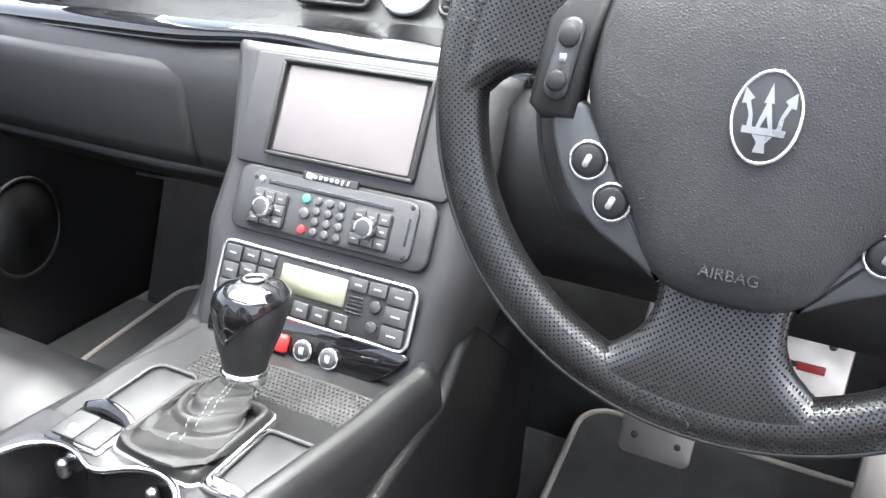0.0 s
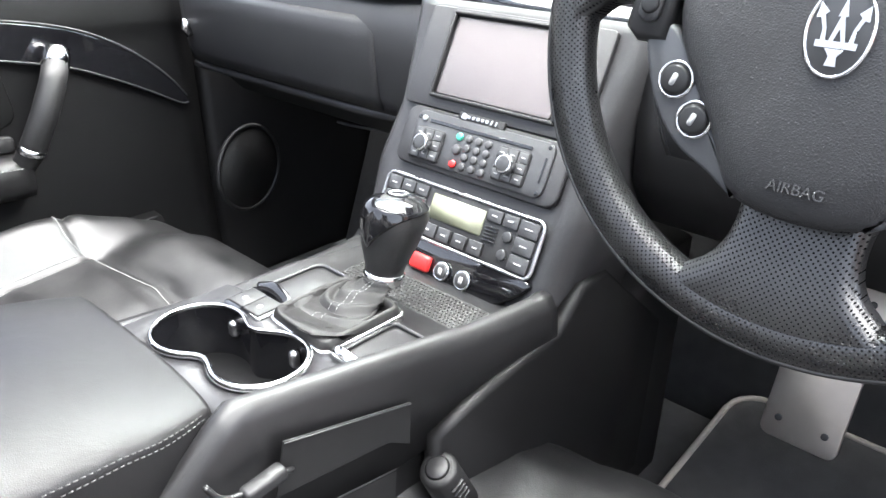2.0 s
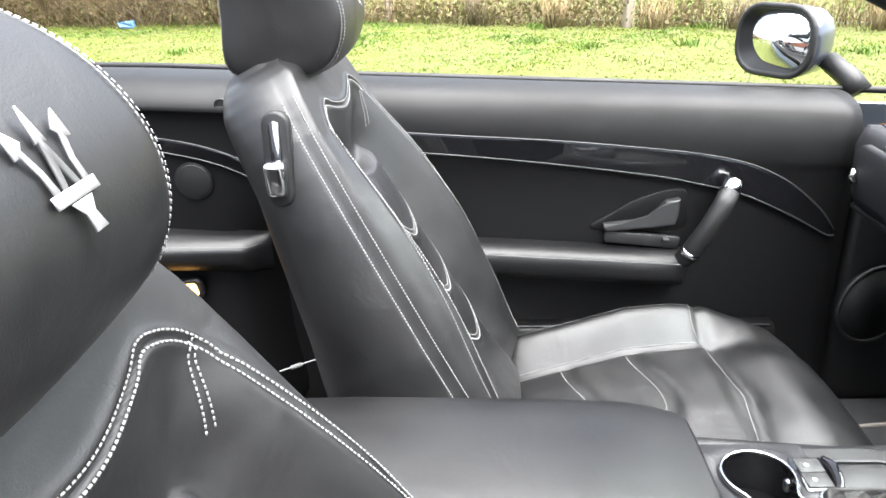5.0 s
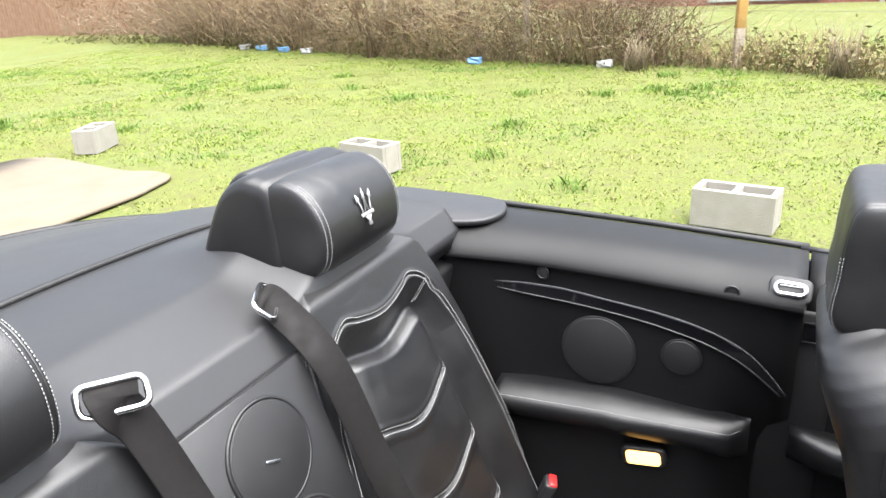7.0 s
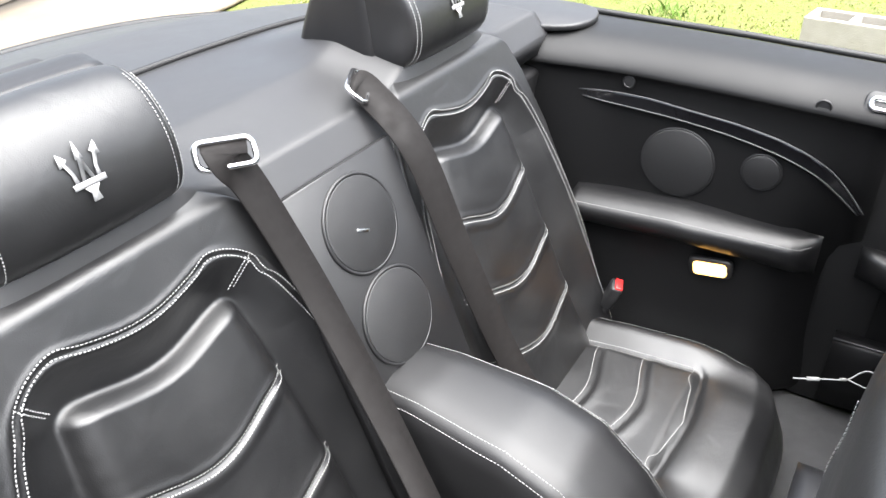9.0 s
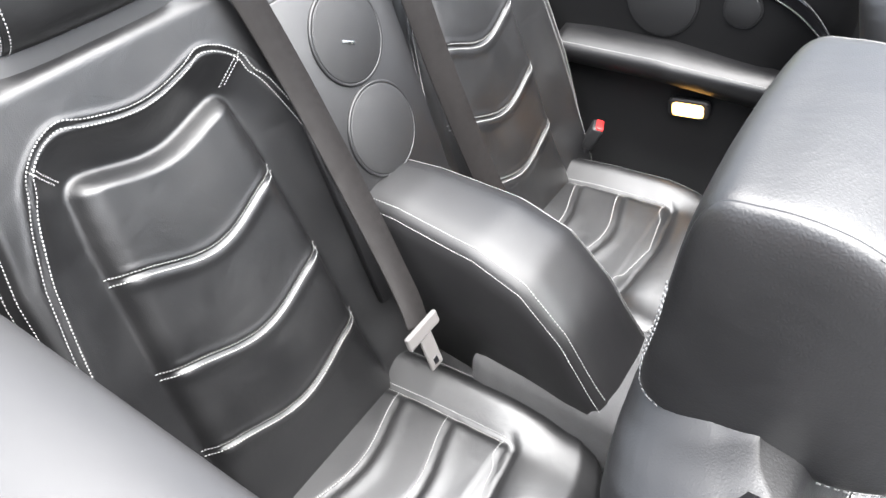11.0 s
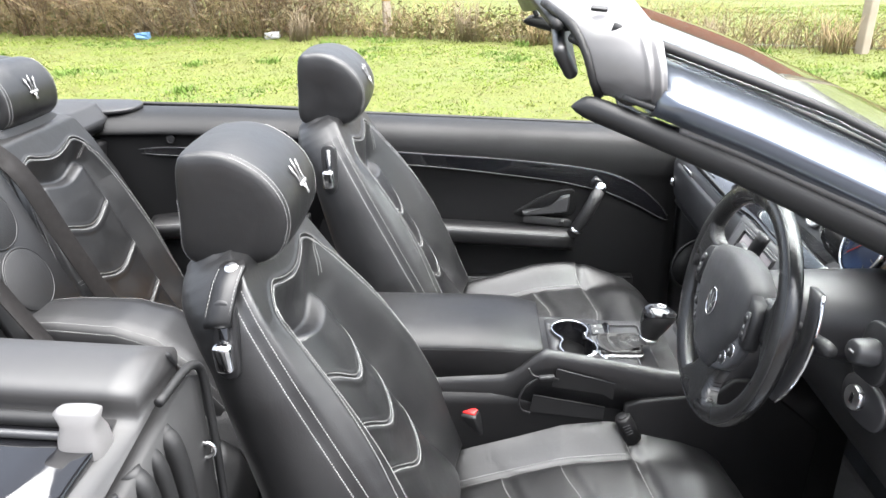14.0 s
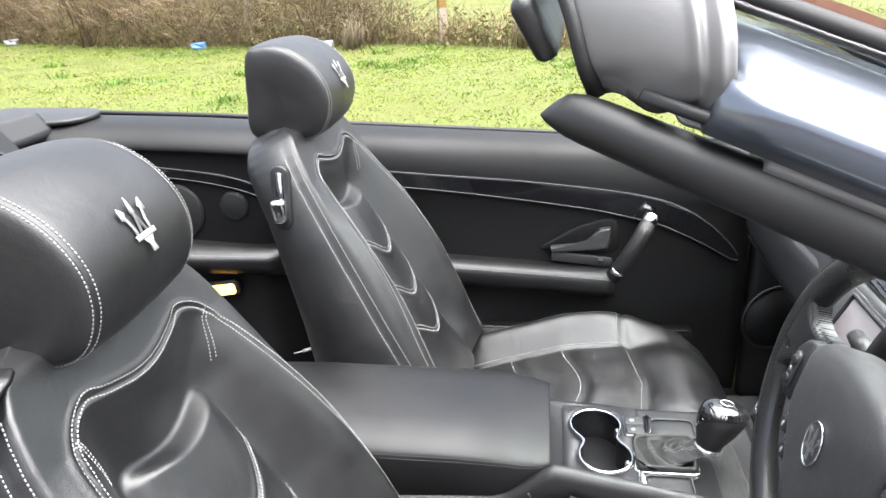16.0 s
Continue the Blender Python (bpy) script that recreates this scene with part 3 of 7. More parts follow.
door = part("door", shell_along_y(door_profile, frange(-0.40, 0.66, 30)), QUARTER, car, "black leather door lining")
part("outer_skin", shell_along_y(lambda y: smooth_closed([(-0.896, belt(y) - 0.055), (-0.905, belt(y) - 0.040), (-0.938, belt(y) - 0.10), (-0.955, 0.62), (-0.93, 0.3), (-0.90, 0.26), (-0.902, 0.6)]), frange(-0.41, 0.9, 30)), PAINT, door)
part("belt_seal", tube([Vector((-0.888, y, belt(y) - 0.002)) for y in frange(-0.42, 0.80, 24)], 0.007, sides=8), RUBBER, door)
mx = plane_at((-0.7475, 0, 0), (0, 1, 0), (0, 0, 1))
tops = [(-0.40, 0.884), (-0.25, 0.878), (-0.097, 0.866), (0.08, 0.853), (0.244, 0.836), (0.36, 0.821), (0.448, 0.802), (0.51, 0.776), (0.56, 0.743), (0.605, 0.702), (0.634, 0.664)]
lows = [(0.636, 0.652), (0.62, 0.653), (0.57, 0.682), (0.51, 0.713), (0.443, 0.742), (0.36, 0.763), (0.285, 0.779), (0.08, 0.808), (-0.106, 0.829), (-0.25, 0.840), (-0.40, 0.848)]
trim = part("trim_strip", prism(tops + lows, 0.010, mx, 0.003), PIANO, door, "glossy black inlay", smooth=False)
part("edge", tube([Vector((-0.737, y, z + 0.0005)) for y, z in smooth_path([(a, b, 0) for a, b in tops], 3) and [(p.x, p.y) for p in smooth_path([(a, b, 0) for a, b in tops], 3)]], 0.0016, sides=6), SATIN, trim)
part("edge", tube([Vector((-0.737, p.x, p.y)) for p in smooth_path([(a, b, 0) for a, b in lows], 3)], 0.0016, sides=6), SATIN, trim)
# armrest with its bright leather edge
def arm_ring(y, z, d, h):
    return [Vector((-0.746 + d * a, y, z + h * b)) for a, b in ((0, 0.10), (0.5, 0.08), (0.85, 0.02), (1.0, -0.14), (1.0, -0.4), (0.92, -0.7), (0.7, -0.95), (0.3, -1.05), (0, -1.05))]
part("armrest", loft([arm_ring(y, lerp([(-0.4, 0.665), (-0.036, 0.648), (0.335, 0.622)], y), 0.062 * sstep(-0.46, -0.30, y) * (1 - 0.12 * sstep(0.28, 0.345, y)), 0.062) for y in frange(-0.40, 0.345, 30)]), DASH, door)
part("stitching", stitches([Vector((-0.685, y, lerp([(-0.4, 0.665), (-0.036, 0.648), (0.335, 0.622)], y) - 0.006)) for y in frange(-0.25, 0.33, 40)], [Vector((1, 0, 0.5))] * 41), THREAD, door)
# release lever in its dish
dish = part("handle_dish", prism(smooth_closed([(0.165, 0.672), (0.20, 0.70), (0.26, 0.735), (0.335, 0.752), (0.35, 0.72), (0.345, 0.67), (0.26, 0.66)]), 0.006, plane_at((-0.748, 0, 0), (0, 1, 0), (0, 0, 1)), 0.003), QUARTER, door)
part("handle", prism([(0.188, 0.684), (0.25, 0.69), (0.275, 0.698), (0.293, 0.715), (0.305, 0.73), (0.332, 0.735), (0.330, 0.70), (0.325, 0.682), (0.29, 0.677), (0.20, 0.670), (0.190, 0.672)], 0.02, plane_at((-0.744, 0, 0), (0, 1, 0), (0, 0, 1)), 0.005), SATIN, door, "satin metal release handle", smooth=False)
part("switch_plate", prism(rrect(0.15, 0.026, 0.008), 0.008, plane_at((-0.738, 0.265, 0.650), (0, 1, -0.12), (0, 0.1, 1)), 0.003), DKPLASTIC, door)
part("switch", box(0.012, 0.012, 0.006, pose(-0.726, 0.31, 0.652), 0.002), SATIN, door)
pull = part("pull_handle", tube([Vector(p) for p in ((-0.742, 0.308, 0.562), (-0.715, 0.330, 0.600), (-0.695, 0.352, 0.640), (-0.688, 0.378, 0.690), (-0.692, 0.40, 0.732), (-0.705, 0.415, 0.758))], [0.010, 0.016, 0.0195, 0.0195, 0.0190, 0.0185], sides=16), DASH, door)
part("cap", tube([Vector(p) for p in ((-0.7035, 0.411, 0.750), (-0.7085, 0.4185, 0.764), (-0.713, 0.425, 0.777))], [0.0195, 0.0195, 0.0172], sides=16), CHROME, pull, "chrome cap")
part("collar", tube([Vector(p) for p in ((-0.697, 0.349, 0.632), (-0.6945, 0.3535, 0.642))], 0.0205, sides=16), CHROME, pull)
# lower pocket
part("pocket", loft([[Vector((-0.742 + d, y, z)) for d, z in ((0, 0.468), (0.028, 0.466), (0.036, 0.458), (0.04, 0.40), (0.03, 0.30), (0, 0.29))] for y in frange(-0.40, 0.54, 12)]), QUARTER, door)
part("pocket_lip", tube([Vector((-0.712, y, 0.4675)) for y in frange(-0.40, 0.53, 10)], 0.0022, sides=6), SATIN, door)


# rear quarters, one each side
def quarter_profile(s):
    def f(y):
        zb = belt(y) + (0.028 * sstep(-1.1, -0.8, y) if s > 0 else 0)
        k = sstep(-0.85, -1.1, y)
        xi = (0.690 if s < 0 else 0.600) - 0.03 * k
        o = 0.06 * sstep(-0.56, -0.40, y)
        top = [(xi + 0.06, zb + 0.006), (xi + 0.14, zb + 0.008), (0.875, zb), (0.895, zb - 0.012), (0.90, zb - 0.06)] if s < 0 else [(xi + 0.05, zb + 0.010), (xi + 0.092, zb + 0.006), (xi + 0.112, zb - 0.006), (xi + 0.117, zb - 0.036), (0.77, zb - 0.045), (0.875, zb - 0.045), (0.895, zb - 0.055), (0.90, zb - 0.09)]
        pts = [(xi - 0.05 + 2 * o, 0.30), (xi - 0.02 + 1.7 * o, 0.46), (xi + 1.2 * o, 0.62), (xi + 0.3 * o, 0.77), (xi + 0.002, zb - 0.062), (xi - 0.010, zb - (0.040 if s < 0 else 0.018)), (xi + 0.012, zb - (0.012 if s < 0 else -0.002)), *top, (0.905, 0.6), (0.88, 0.3), (0.80, 0.26)]
        return [(s * a, b) for a, b in smooth_closed(pts)]
    return f


for s, y1 in ((-1, -0.405), (1, -0.345)):
    # the driver's side gets the lightened leather, painted as lit from above
    q = part("quarter_panel", shell_along_y(quarter_profile(s), frange(-1.62, y1, 36)), QUARTER if s < 0 else LIT_QUARTER, car, "black leather rear quarter lining" if s < 0 else "black leather quarter top, lightened as if sky-lit")
    part("outer_skin", shell_along_y(lambda y: [(s * (a - 0.16 * sstep(-1.3, -2.3, y)), b - (b - 0.3) * 0.35 * sstep(-1.25, -2.2, y)) for a, b in smooth_closed([(0.898, belt(y) - 0.050), (0.908, belt(y) - 0.034), (0.945, belt(y) - 0.10), (0.965, 0.62), (0.93, 0.3), (0.90, 0.26), (0.905, 0.6)])], frange(-2.2, y1 - 0.005, 30)), PAINT, q)
    part("belt_seal", tube([Vector((s * 0.893, y, belt(y) + 0.002)) for y in frange(-1.62, y1, 30)], 0.007, sides=8), RUBBER, q)
    mq = plane_at((s * 0.6915, 0, 0), (0, -s, 0), (0, 0, 1))
    top = [(-0.965, 0.905), (-0.90, 0.910), (-0.82, 0.909), (-0.734, 0.899), (-0.65, 0.889), (-0.579, 0.875), (-0.52, 0.855), (-0.479, 0.832), (-0.445, 0.80), (-0.416, 0.765)]
    low = [(-0.425, 0.762), (-0.455, 0.787), (-0.50, 0.818), (-0.56, 0.842), (-0.62, 0.857), (-0.679, 0.868), (-0.78, 0.880), (-0.902, 0.888), (-0.955, 0.893)]
    if s < 0:
        st = part("trim_strip", prism([(-s * a, b) for a, b in (top + low)], 0.009, mq, 0.003), PIANO, q, "glossy black inlay", smooth=False)
        part("edge", tube([Vector((s * 0.681, p.x, p.y)) for p in smooth_path([(a, b, 0) for a, b in top], 3)], 0.0016, sides=6), SATIN, st)
        part("edge", tube([Vector((s * 0.681, p.x, p.y)) for p in smooth_path([(a, b, 0) for a, b in low], 3)], 0.0014, sides=6), SATIN, st)
        for y, z, r in ((-0.750, 0.787, 0.070), (-0.595, 0.803, 0.034)):
            m = plane_at((s * 0.689, y, z), (0, -s, 0), (0, 0, 1))
            sp = part("speaker_grille", disc(r, 0.006, m, 48, 0.003), GRILLE, q)
            part("rim", ring(r + 0.001, 0.0022, m @ pose(0, 0, 0.002), 48, 6), DKPLASTIC, sp)
        for y, z in ((-0.862, 0.934), (-0.520, 0.946)):
            m = plane_at((s * 0.6885, y, z), (0, -s, 0), (0, 0, 1))
            part("screw_cap", disc(0.012, 0.004, m, 24, 0.002), DKPLASTIC, q)
            part("screw_cap", ring(0.011, 0.0025, m @ pose(0, 0, 0.003), 24, 6), DASH, q)
        # padded elbow rest
        def elbow(y):
            e = max(0.0, min(1.0, (-0.466 - y) / 0.03)) ** 0.5
            w = lerp([(-0.95, 0.085), (-0.70, 0.085), (-0.50, 0.052), (-0.466, 0.02)], y) * max(0.3, e)
            z = lerp([(-0.95, 0.678), (-0.718, 0.690), (-0.468, 0.672)], y)
            return [Vector((s * 0.700 - s * w * a, y, z + 0.052 * b)) for a, b in ((0, 0.42), (0.5, 0.30), (0.9, 0.08), (1.0, -0.12), (0.97, -0.4), (0.8, -0.85), (0.5, -1.1), (0, -1.2))]
        el = part("elbow_rest", loft([elbow(y) for y in frange(-0.95, -0.466, 30)]), DASH, q)
        part("stitching", stitches([elbow(y)[2] for y in frange(-0.94, -0.48, 60)], [Vector((-s, 0, 1))] * 61), THREAD, el)
        m = plane_at((s * 0.668, -0.648, 0.583), (0, -s, 0.14), (0.12, 0, 1))
        bez = part("lamp_bezel", prism(rrect(0.088, 0.045, 0.014), 0.012, m @ pose(0, 0, -0.006), 0.004), DKPLASTIC, q)
        LAMP = mat("courtesy_lens", (0.5, 0.25, 0.06), 0.3)
        LAMP.node_tree.nodes["Principled BSDF"].inputs["Emission Color"].default_value = (1.0, 0.52, 0.13, 1)
        LAMP.node_tree.nodes["Principled BSDF"].inputs["Emission Strength"].default_value = 0.45
        part("courtesy_lamp", prism(rrect(0.066, 0.030, 0.008), 0.012, m, 0.003), LAMP, q, "lit warm courtesy lamp lens")

# B-pillar face behind the open driver's door
part("door_post", shell_along_y(lambda y: [(0.590, 0.94), (0.62, 0.955), (0.70, 0.945), (0.86, 0.925), (0.895, 0.86), (0.90, 0.6), (0.88, 0.28), (0.64, 0.28), (0.595, 0.6)], frange(-0.345, -0.322, 2)), RUBBER, car)
part("post_seal", tube(smooth_path([(0.60, -0.318, 0.30), (0.59, -0.318, 0.6), (0.582, -0.318, 0.88), (0.60, -0.32, 0.962), (0.70, -0.325, 0.972)], 8), 0.006, sides=10), RUBBER, car)
part("window_guide", loft([[Vector((0.754 + w * math.copysign(abs(math.cos(a)) ** 0.6, math.cos(a)), -0.388 + l * math.copysign(abs(math.sin(a)) ** 0.6, math.sin(a)), z)) for a in (2 * math.pi * i / 24 for i in range(24))] for z, w, l in ((0.925, 0.016, 0.016), (0.928, 0.022, 0.023), (0.945, 0.025, 0.026), (0.97, 0.022, 0.024), (0.985, 0.015, 0.020), (1.0, 0.012, 0.026), (1.004, 0.008, 0.02))]), CAP, car, "grey rubber window guide block")
for i, (x, y) in enumerate(((0.70, -0.312), (0.735, -0.316), (0.775, -0.314), (0.82, -0.318))):
    part("post_channel", tube(smooth_path([(x, y - 0.02, 0.935), (x + 0.004, y, 0.88), (x + 0.002, y + 0.004, 0.6), (x, y, 0.30)], 6), 0.013 - 0.002 * (i % 2), sides=12), RUBBER, car)
part("striker", tube(smooth_path([(0.61, -0.345, 0.842), (0.61, -0.318, 0.845), (0.61, -0.308, 0.834), (0.61, -0.318, 0.822), (0.61, -0.345, 0.822)], 6), 0.0035, sides=8), CHROME, car)
# belt exits on the quarter tops
for s, y in ((-1, -0.43), (1, -0.375)):
    m = plane_at((s * (0.705 if s < 0 else 0.612), y, 0.955 if s < 0 else 0.975), (0, -s, -0.05 * -s), (s * 0.7, 0, 1)) @ Matrix.Diagonal((0.62, 0.62, 0.62, 1))
    ex = part("belt_exit", prism(rrect(0.11, 0.07, 0.02), 0.012, m, 0.005), DKPLASTIC, car)
    part("exit_ring", tube([m @ Vector((x, yy, 0.014)) for x, yy in rrect(0.075, 0.030, 0.013)], 0.005, sides=8, closed=True), CHROME, ex, "chrome belt slot")

part("door_jamb", box(0.14, 0.12, 0.64, pose(-0.812, -0.40, 0.585), 0.01), RUBBER, car)
# cabin floor and sills
part("cabin_floor", box(1.50, 2.1, 0.04, pose(0, -0.10, 0.245), 0.01), CARPET, car)
part("sill", box(0.14, 1.3, 0.16, pose(0.80, 0.28, 0.30), 0.03), PAINT, car)
part("under_body", box(1.72, 4.2, 0.1, pose(0, -0.2, 0.19), 0.04), DKPLASTIC, car)
part("firewall", box(1.5, 0.04, 0.75, pose(0, 1.12, 0.58, -20, 0, 0), 0.01), CARPET, car)
part("kick_panel", box(0.06, 0.55, 0.55, pose(-0.785, 0.95, 0.52), 0.02), DKPLASTIC, car)
part("kick_panel", box(0.06, 0.45, 0.55, pose(0.755, 0.90, 0.52), 0.02), DKPLASTIC, car)
m = plane_at((-0.722, 0.735, 0.505), (0.25, -1, 0), (0, 0, 1)) @ pose(0, 0, 0.0)
sp = part("speaker_grille", disc(0.082, 0.012, m, 48, 0.005), GRILLE, car)
part("rim", ring(0.083, 0.004, m, 48, 8), DKPLASTIC, sp)
part("rear_bulkhead", box(1.4, 0.05, 0.7, pose(0, -1.14, 0.6, -12, 0, 0), 0.01), DASH, car)

# floor mats in the front
for cx in (-0.40, 0.42):
    mt = tagged(part("floor_mat", prism(rrect(0.46, 0.55, 0.05), 0.012, pose(cx, 0.72, 0.266, 6, 0, 0), 0.004), CARPET), "black carpet floor mat with a pale bound edge", "floor mat", "floor mats")
    part("binding", tube([pose(cx, 0.72, 0.266, 6, 0, 0) @ Vector((x, y, 0.012)) for x, y in rrect(0.46, 0.55, 0.05)], 0.005, sides=6, closed=True), mat("mat_binding", (0.32, 0.29, 0.26), 0.8, vary=0.2, vscale=200), mt)

# ---- rear bulkhead trim, deck and fairings ----
def deck_point(x, t):
    """t 0 at the panel seam, 1 at the deck joint, 2 at the tail end of the deck."""
    y = lerp([(0, -1.045), (0.25, -1.075), (0.6, -1.20), (1.0, -1.40), (1.5, -1.65), (2.0, -1.90)], t)
    z = lerp([(0, 1.000), (0.25, 1.045), (0.6, 1.078), (1.0, 1.085), (1.5, 1.075), (2.0, 1.03)], t)
    z -= 0.05 * (x / 0.75) ** 2 * sstep(0.2, 1.0, t) + 0.02 * (x / 0.75) ** 4 * t
    y += 0.22 * (x / 0.8) ** 2 * sstep(0.6, 2.0, t)
    for c in (-0.355, 0.304):
        # fairing behind each headrest
        f = math.exp(-((x - c) / 0.132) ** 4) * sstep(-0.02, 0.25, t) * sstep(1.05, 0.55, t)
        z += 0.045 * f
    return Vector((x, y, z))


def sheet(fn, us, ts, thick=0.03):
    top = [[fn(u, t) for u in us] for t in ts]
    rings = [row + [p - Vector((0, 0, thick)) for p in reversed(row)] for row in top]
    return loft(rings)


shelf = part("rear_shelf", sheet(deck_point, frange(-0.70, 0.70, 110), frange(0, 1, 46)), DECK, car, "smooth black leather rear shelf with headrest fairings")
cover = part("roof_cover", sheet(deck_point, frange(-0.78, 0.78, 60), frange(1.012, 2.0, 24)), DECK, car, "black hard cover over the folded roof")
part("joint", tube([deck_point(x, 1.006) + Vector((0, 0, 0.002)) for x in frange(-0.72, 0.72, 60)], 0.006, sides=6), RUBBER, car)
part("tail_seal", tube([deck_point(x, 2.0) + Vector((0, -0.012, -0.004)) for x in frange(-0.78, 0.78, 40)], 0.010, sides=8), RUBBER, car)
part("boot_lid", sheet(lambda x, t: deck_point(x, 2.0) + Vector((0, -0.02 - 0.45 * t, -0.006 - 0.06 * t - 0.10 * t * t)), frange(-0.82, 0.82, 40), frange(0, 1, 12), 0.05), PAINT, car, "grey-blue painted boot lid")
for c in (-0.355, 0.304):
    prof = smooth_path([(0, y, z) for y, z in ((-1.12, 1.05), (-1.13, 1.19), (-1.165, 1.214), (-1.21, 1.212), (-1.255, 1.185), (-1.295, 1.13), (-1.325, 1.075), (-1.33, 1.05), (-1.22, 1.04))], 5, closed=True)
    prof = [Vector((0, -1.12 + (p.y + 1.12) * 0.80, p.z)) for p in prof]
    mid = sum(prof, Vector()) / len(prof)
    fr = part("fairing", loft([[Vector((c + f * 0.112, *(mid + (p - mid) * k).yz)) for p in prof] for f, k in ((-1.06, 0.75), (-1.03, 0.9), (-0.97, 0.975), (-0.85, 1.0), (0, 1.01), (0.85, 1.0), (0.97, 0.975), (1.03, 0.9), (1.06, 0.75))]), DASH, car, "black leather fairing behind the headrest")
    pd = smooth_path([(0, y, z) for y, z in ((-1.185, 1.212), (-1.20, 1.228), (-1.235, 1.222), (-1.27, 1.192), (-1.295, 1.160), (-1.29, 1.145), (-1.25, 1.16), (-1.215, 1.19))], 4, closed=True)
    pd = [Vector((0, -1.12 + (p.y + 1.12) * 0.84, p.z)) for p in pd]
    mid = sum(pd, Vector()) / len(pd)
    part("fairing_pad", loft([[Vector((c + f * 0.082, *(mid + (p - mid) * k * 0.9).yz)) - Vector((0, 0.004, 0.010)) for p in pd] for f, k in ((-1.0, 0.7), (-0.97, 0.9), (-0.9, 1.0), (0.9, 1.0), (0.97, 0.9), (1.0, 0.7))]), DKPLASTIC, fr, "rounded black pad")
# panels over the hinges at the rear corners
for s in (-1, 1):
    out = smooth_closed([(-0.690, -1.19), (-0.692, -1.07), (-0.722, -1.0), (-0.79, -0.98), (-0.862, -1.02), (-0.880, -1.15), (-0.880, -1.30), (-0.76, -1.29)])
    part("corner_lid", prism([(-s * a, b) for a, b in out], 0.012, pose(0, 0, 1.006), 0.004), DECK, car, "flush black lid over the roof hinge")
# speaker panel between the rear backrests
pm = plane_at((-0.015, -1.028, 1.015), (-1, 0, 0), (0, -0.34, 0.94))
cp = part("speaker_panel", prism([(-0.125, -0.48), (0.125, -0.48), (0.125, -0.004), (-0.125, -0.004)], 0.012, pm @ pose(0, 0, -0.012), 0.003), DASH, car, "black panel with two round speakers")
for yy, r in ((-0.090, 0.068), (-0.240, 0.070)):
    sp = part("speaker_grille", disc(r, 0.004, pm @ pose(0.009, yy, 0), 48, 0.002), GRILLE, cp)
    part("rim", ring(r + 0.002, 0.003, pm @ pose(0.009, yy, 0.001), 48, 6), DASH, sp)
    if r < 0.07:
        part("maker_bar", box(0.024, 0.004, 0.002, pm @ pose(0.004, yy - 0.008, 0.005, 0, 0, -25), 0.0006), SILVER, sp)


# ---- rear seat belts ----
def strap(path, width, normal, thick=0.0018, start=None):
    n = Vector(normal).normalized()
    rings = []
    for i, p in enumerate(path):
        d = (path[min(i + 1, len(path) - 1)] - path[max(i - 1, 0)]).normalized()
        w = d.cross(n).normalized()
        if start is not None:
            a = Vector(start).normalized()
            w = (w if w.dot(a) > 0 else -w).lerp(a, sstep(0.22, 0.05, i / (len(path) - 1))).normalized()
        w *= width / 2
        rings.append([p + w, p + n * thick + w * 0.96, p + n * thick - w * 0.96, p - w, p - n * thick - w * 0.96, p - n * thick + w * 0.96])
    return loft(rings)


def belt_thing(label, guide_at, right, up, path, normal):
    b = thing("seat_belt", label, "seat belt", "rear seat belts", at=guide_at)
    inv = Matrix.Translation(guide_at).inverted()
    m = plane_at(guide_at, right, up)
    o = part("webbing", strap(smooth_path([m @ Vector((0, 0.014, -0.002)), m @ Vector((0, -0.010, 0.003))] + path[1:], 10), 0.054, normal, start=right), WEBBING, b)
    g = part("guide_loop", tube([m @ Vector((x, y, 0)) for x, y in rrect(0.068, 0.034, 0.010)], 0.0040, sides=10, closed=True), CHROME, b, "chrome guide loop")
    for k in (o, g):
        k.matrix_parent_inverse = inv
    return b


rb = belt_thing("black rear seat belt in a chrome guide beside the headrest", (0.133, -1.050, 1.094), (-0.86, 0.5, -0.08), (-0.41, -0.59, 0.69), [(0.135, -1.058, 1.090), (0.120, -1.030, 1.045), (0.106, -0.965, 0.90), (0.122, -0.868, 0.755), (0.155, -0.782, 0.670), (0.175, -0.748, 0.638)], (-0.15, 1, 0.35))
lb = belt_thing("black rear seat belt in a chrome guide across the backrest edge", (-0.152, -1.083, 1.072), (-0.86, -0.5, 0.08), (0.41, -0.59, 0.69), [(-0.150, -1.065, 1.067), (-0.160, -0.995, 0.99), (-0.175, -0.935, 0.82), (-0.205, -0.87, 0.62), (-0.225, -0.80, 0.47)], (0.25, 1, 0.35))
tm = plane_at((0.178, -0.736, 0.618), (-1, 0, 0), (0, -0.35, 0.94))
bm = box(0.070, 0.022, 0.008, tm @ pose(0, 0.022, 0.004), 0.003)
box(0.026, 0.056, 0.005, tm @ pose(0, -0.016, 0.004), 0.002, bm)
tg = part("tongue", bm, mat("grey_plastic", (0.09, 0.085, 0.083), 0.5, vary=0.1), rb, "grey plastic and steel belt tongue", smooth=False)
tg.matrix_parent_inverse = Matrix.Translation((0.133, -1.050, 1.094)).inverted()
part("tongue_slot", box(0.010, 0.012, 0.008, tm @ pose(0, -0.033, 0.003), 0.001), PIANO, tg)


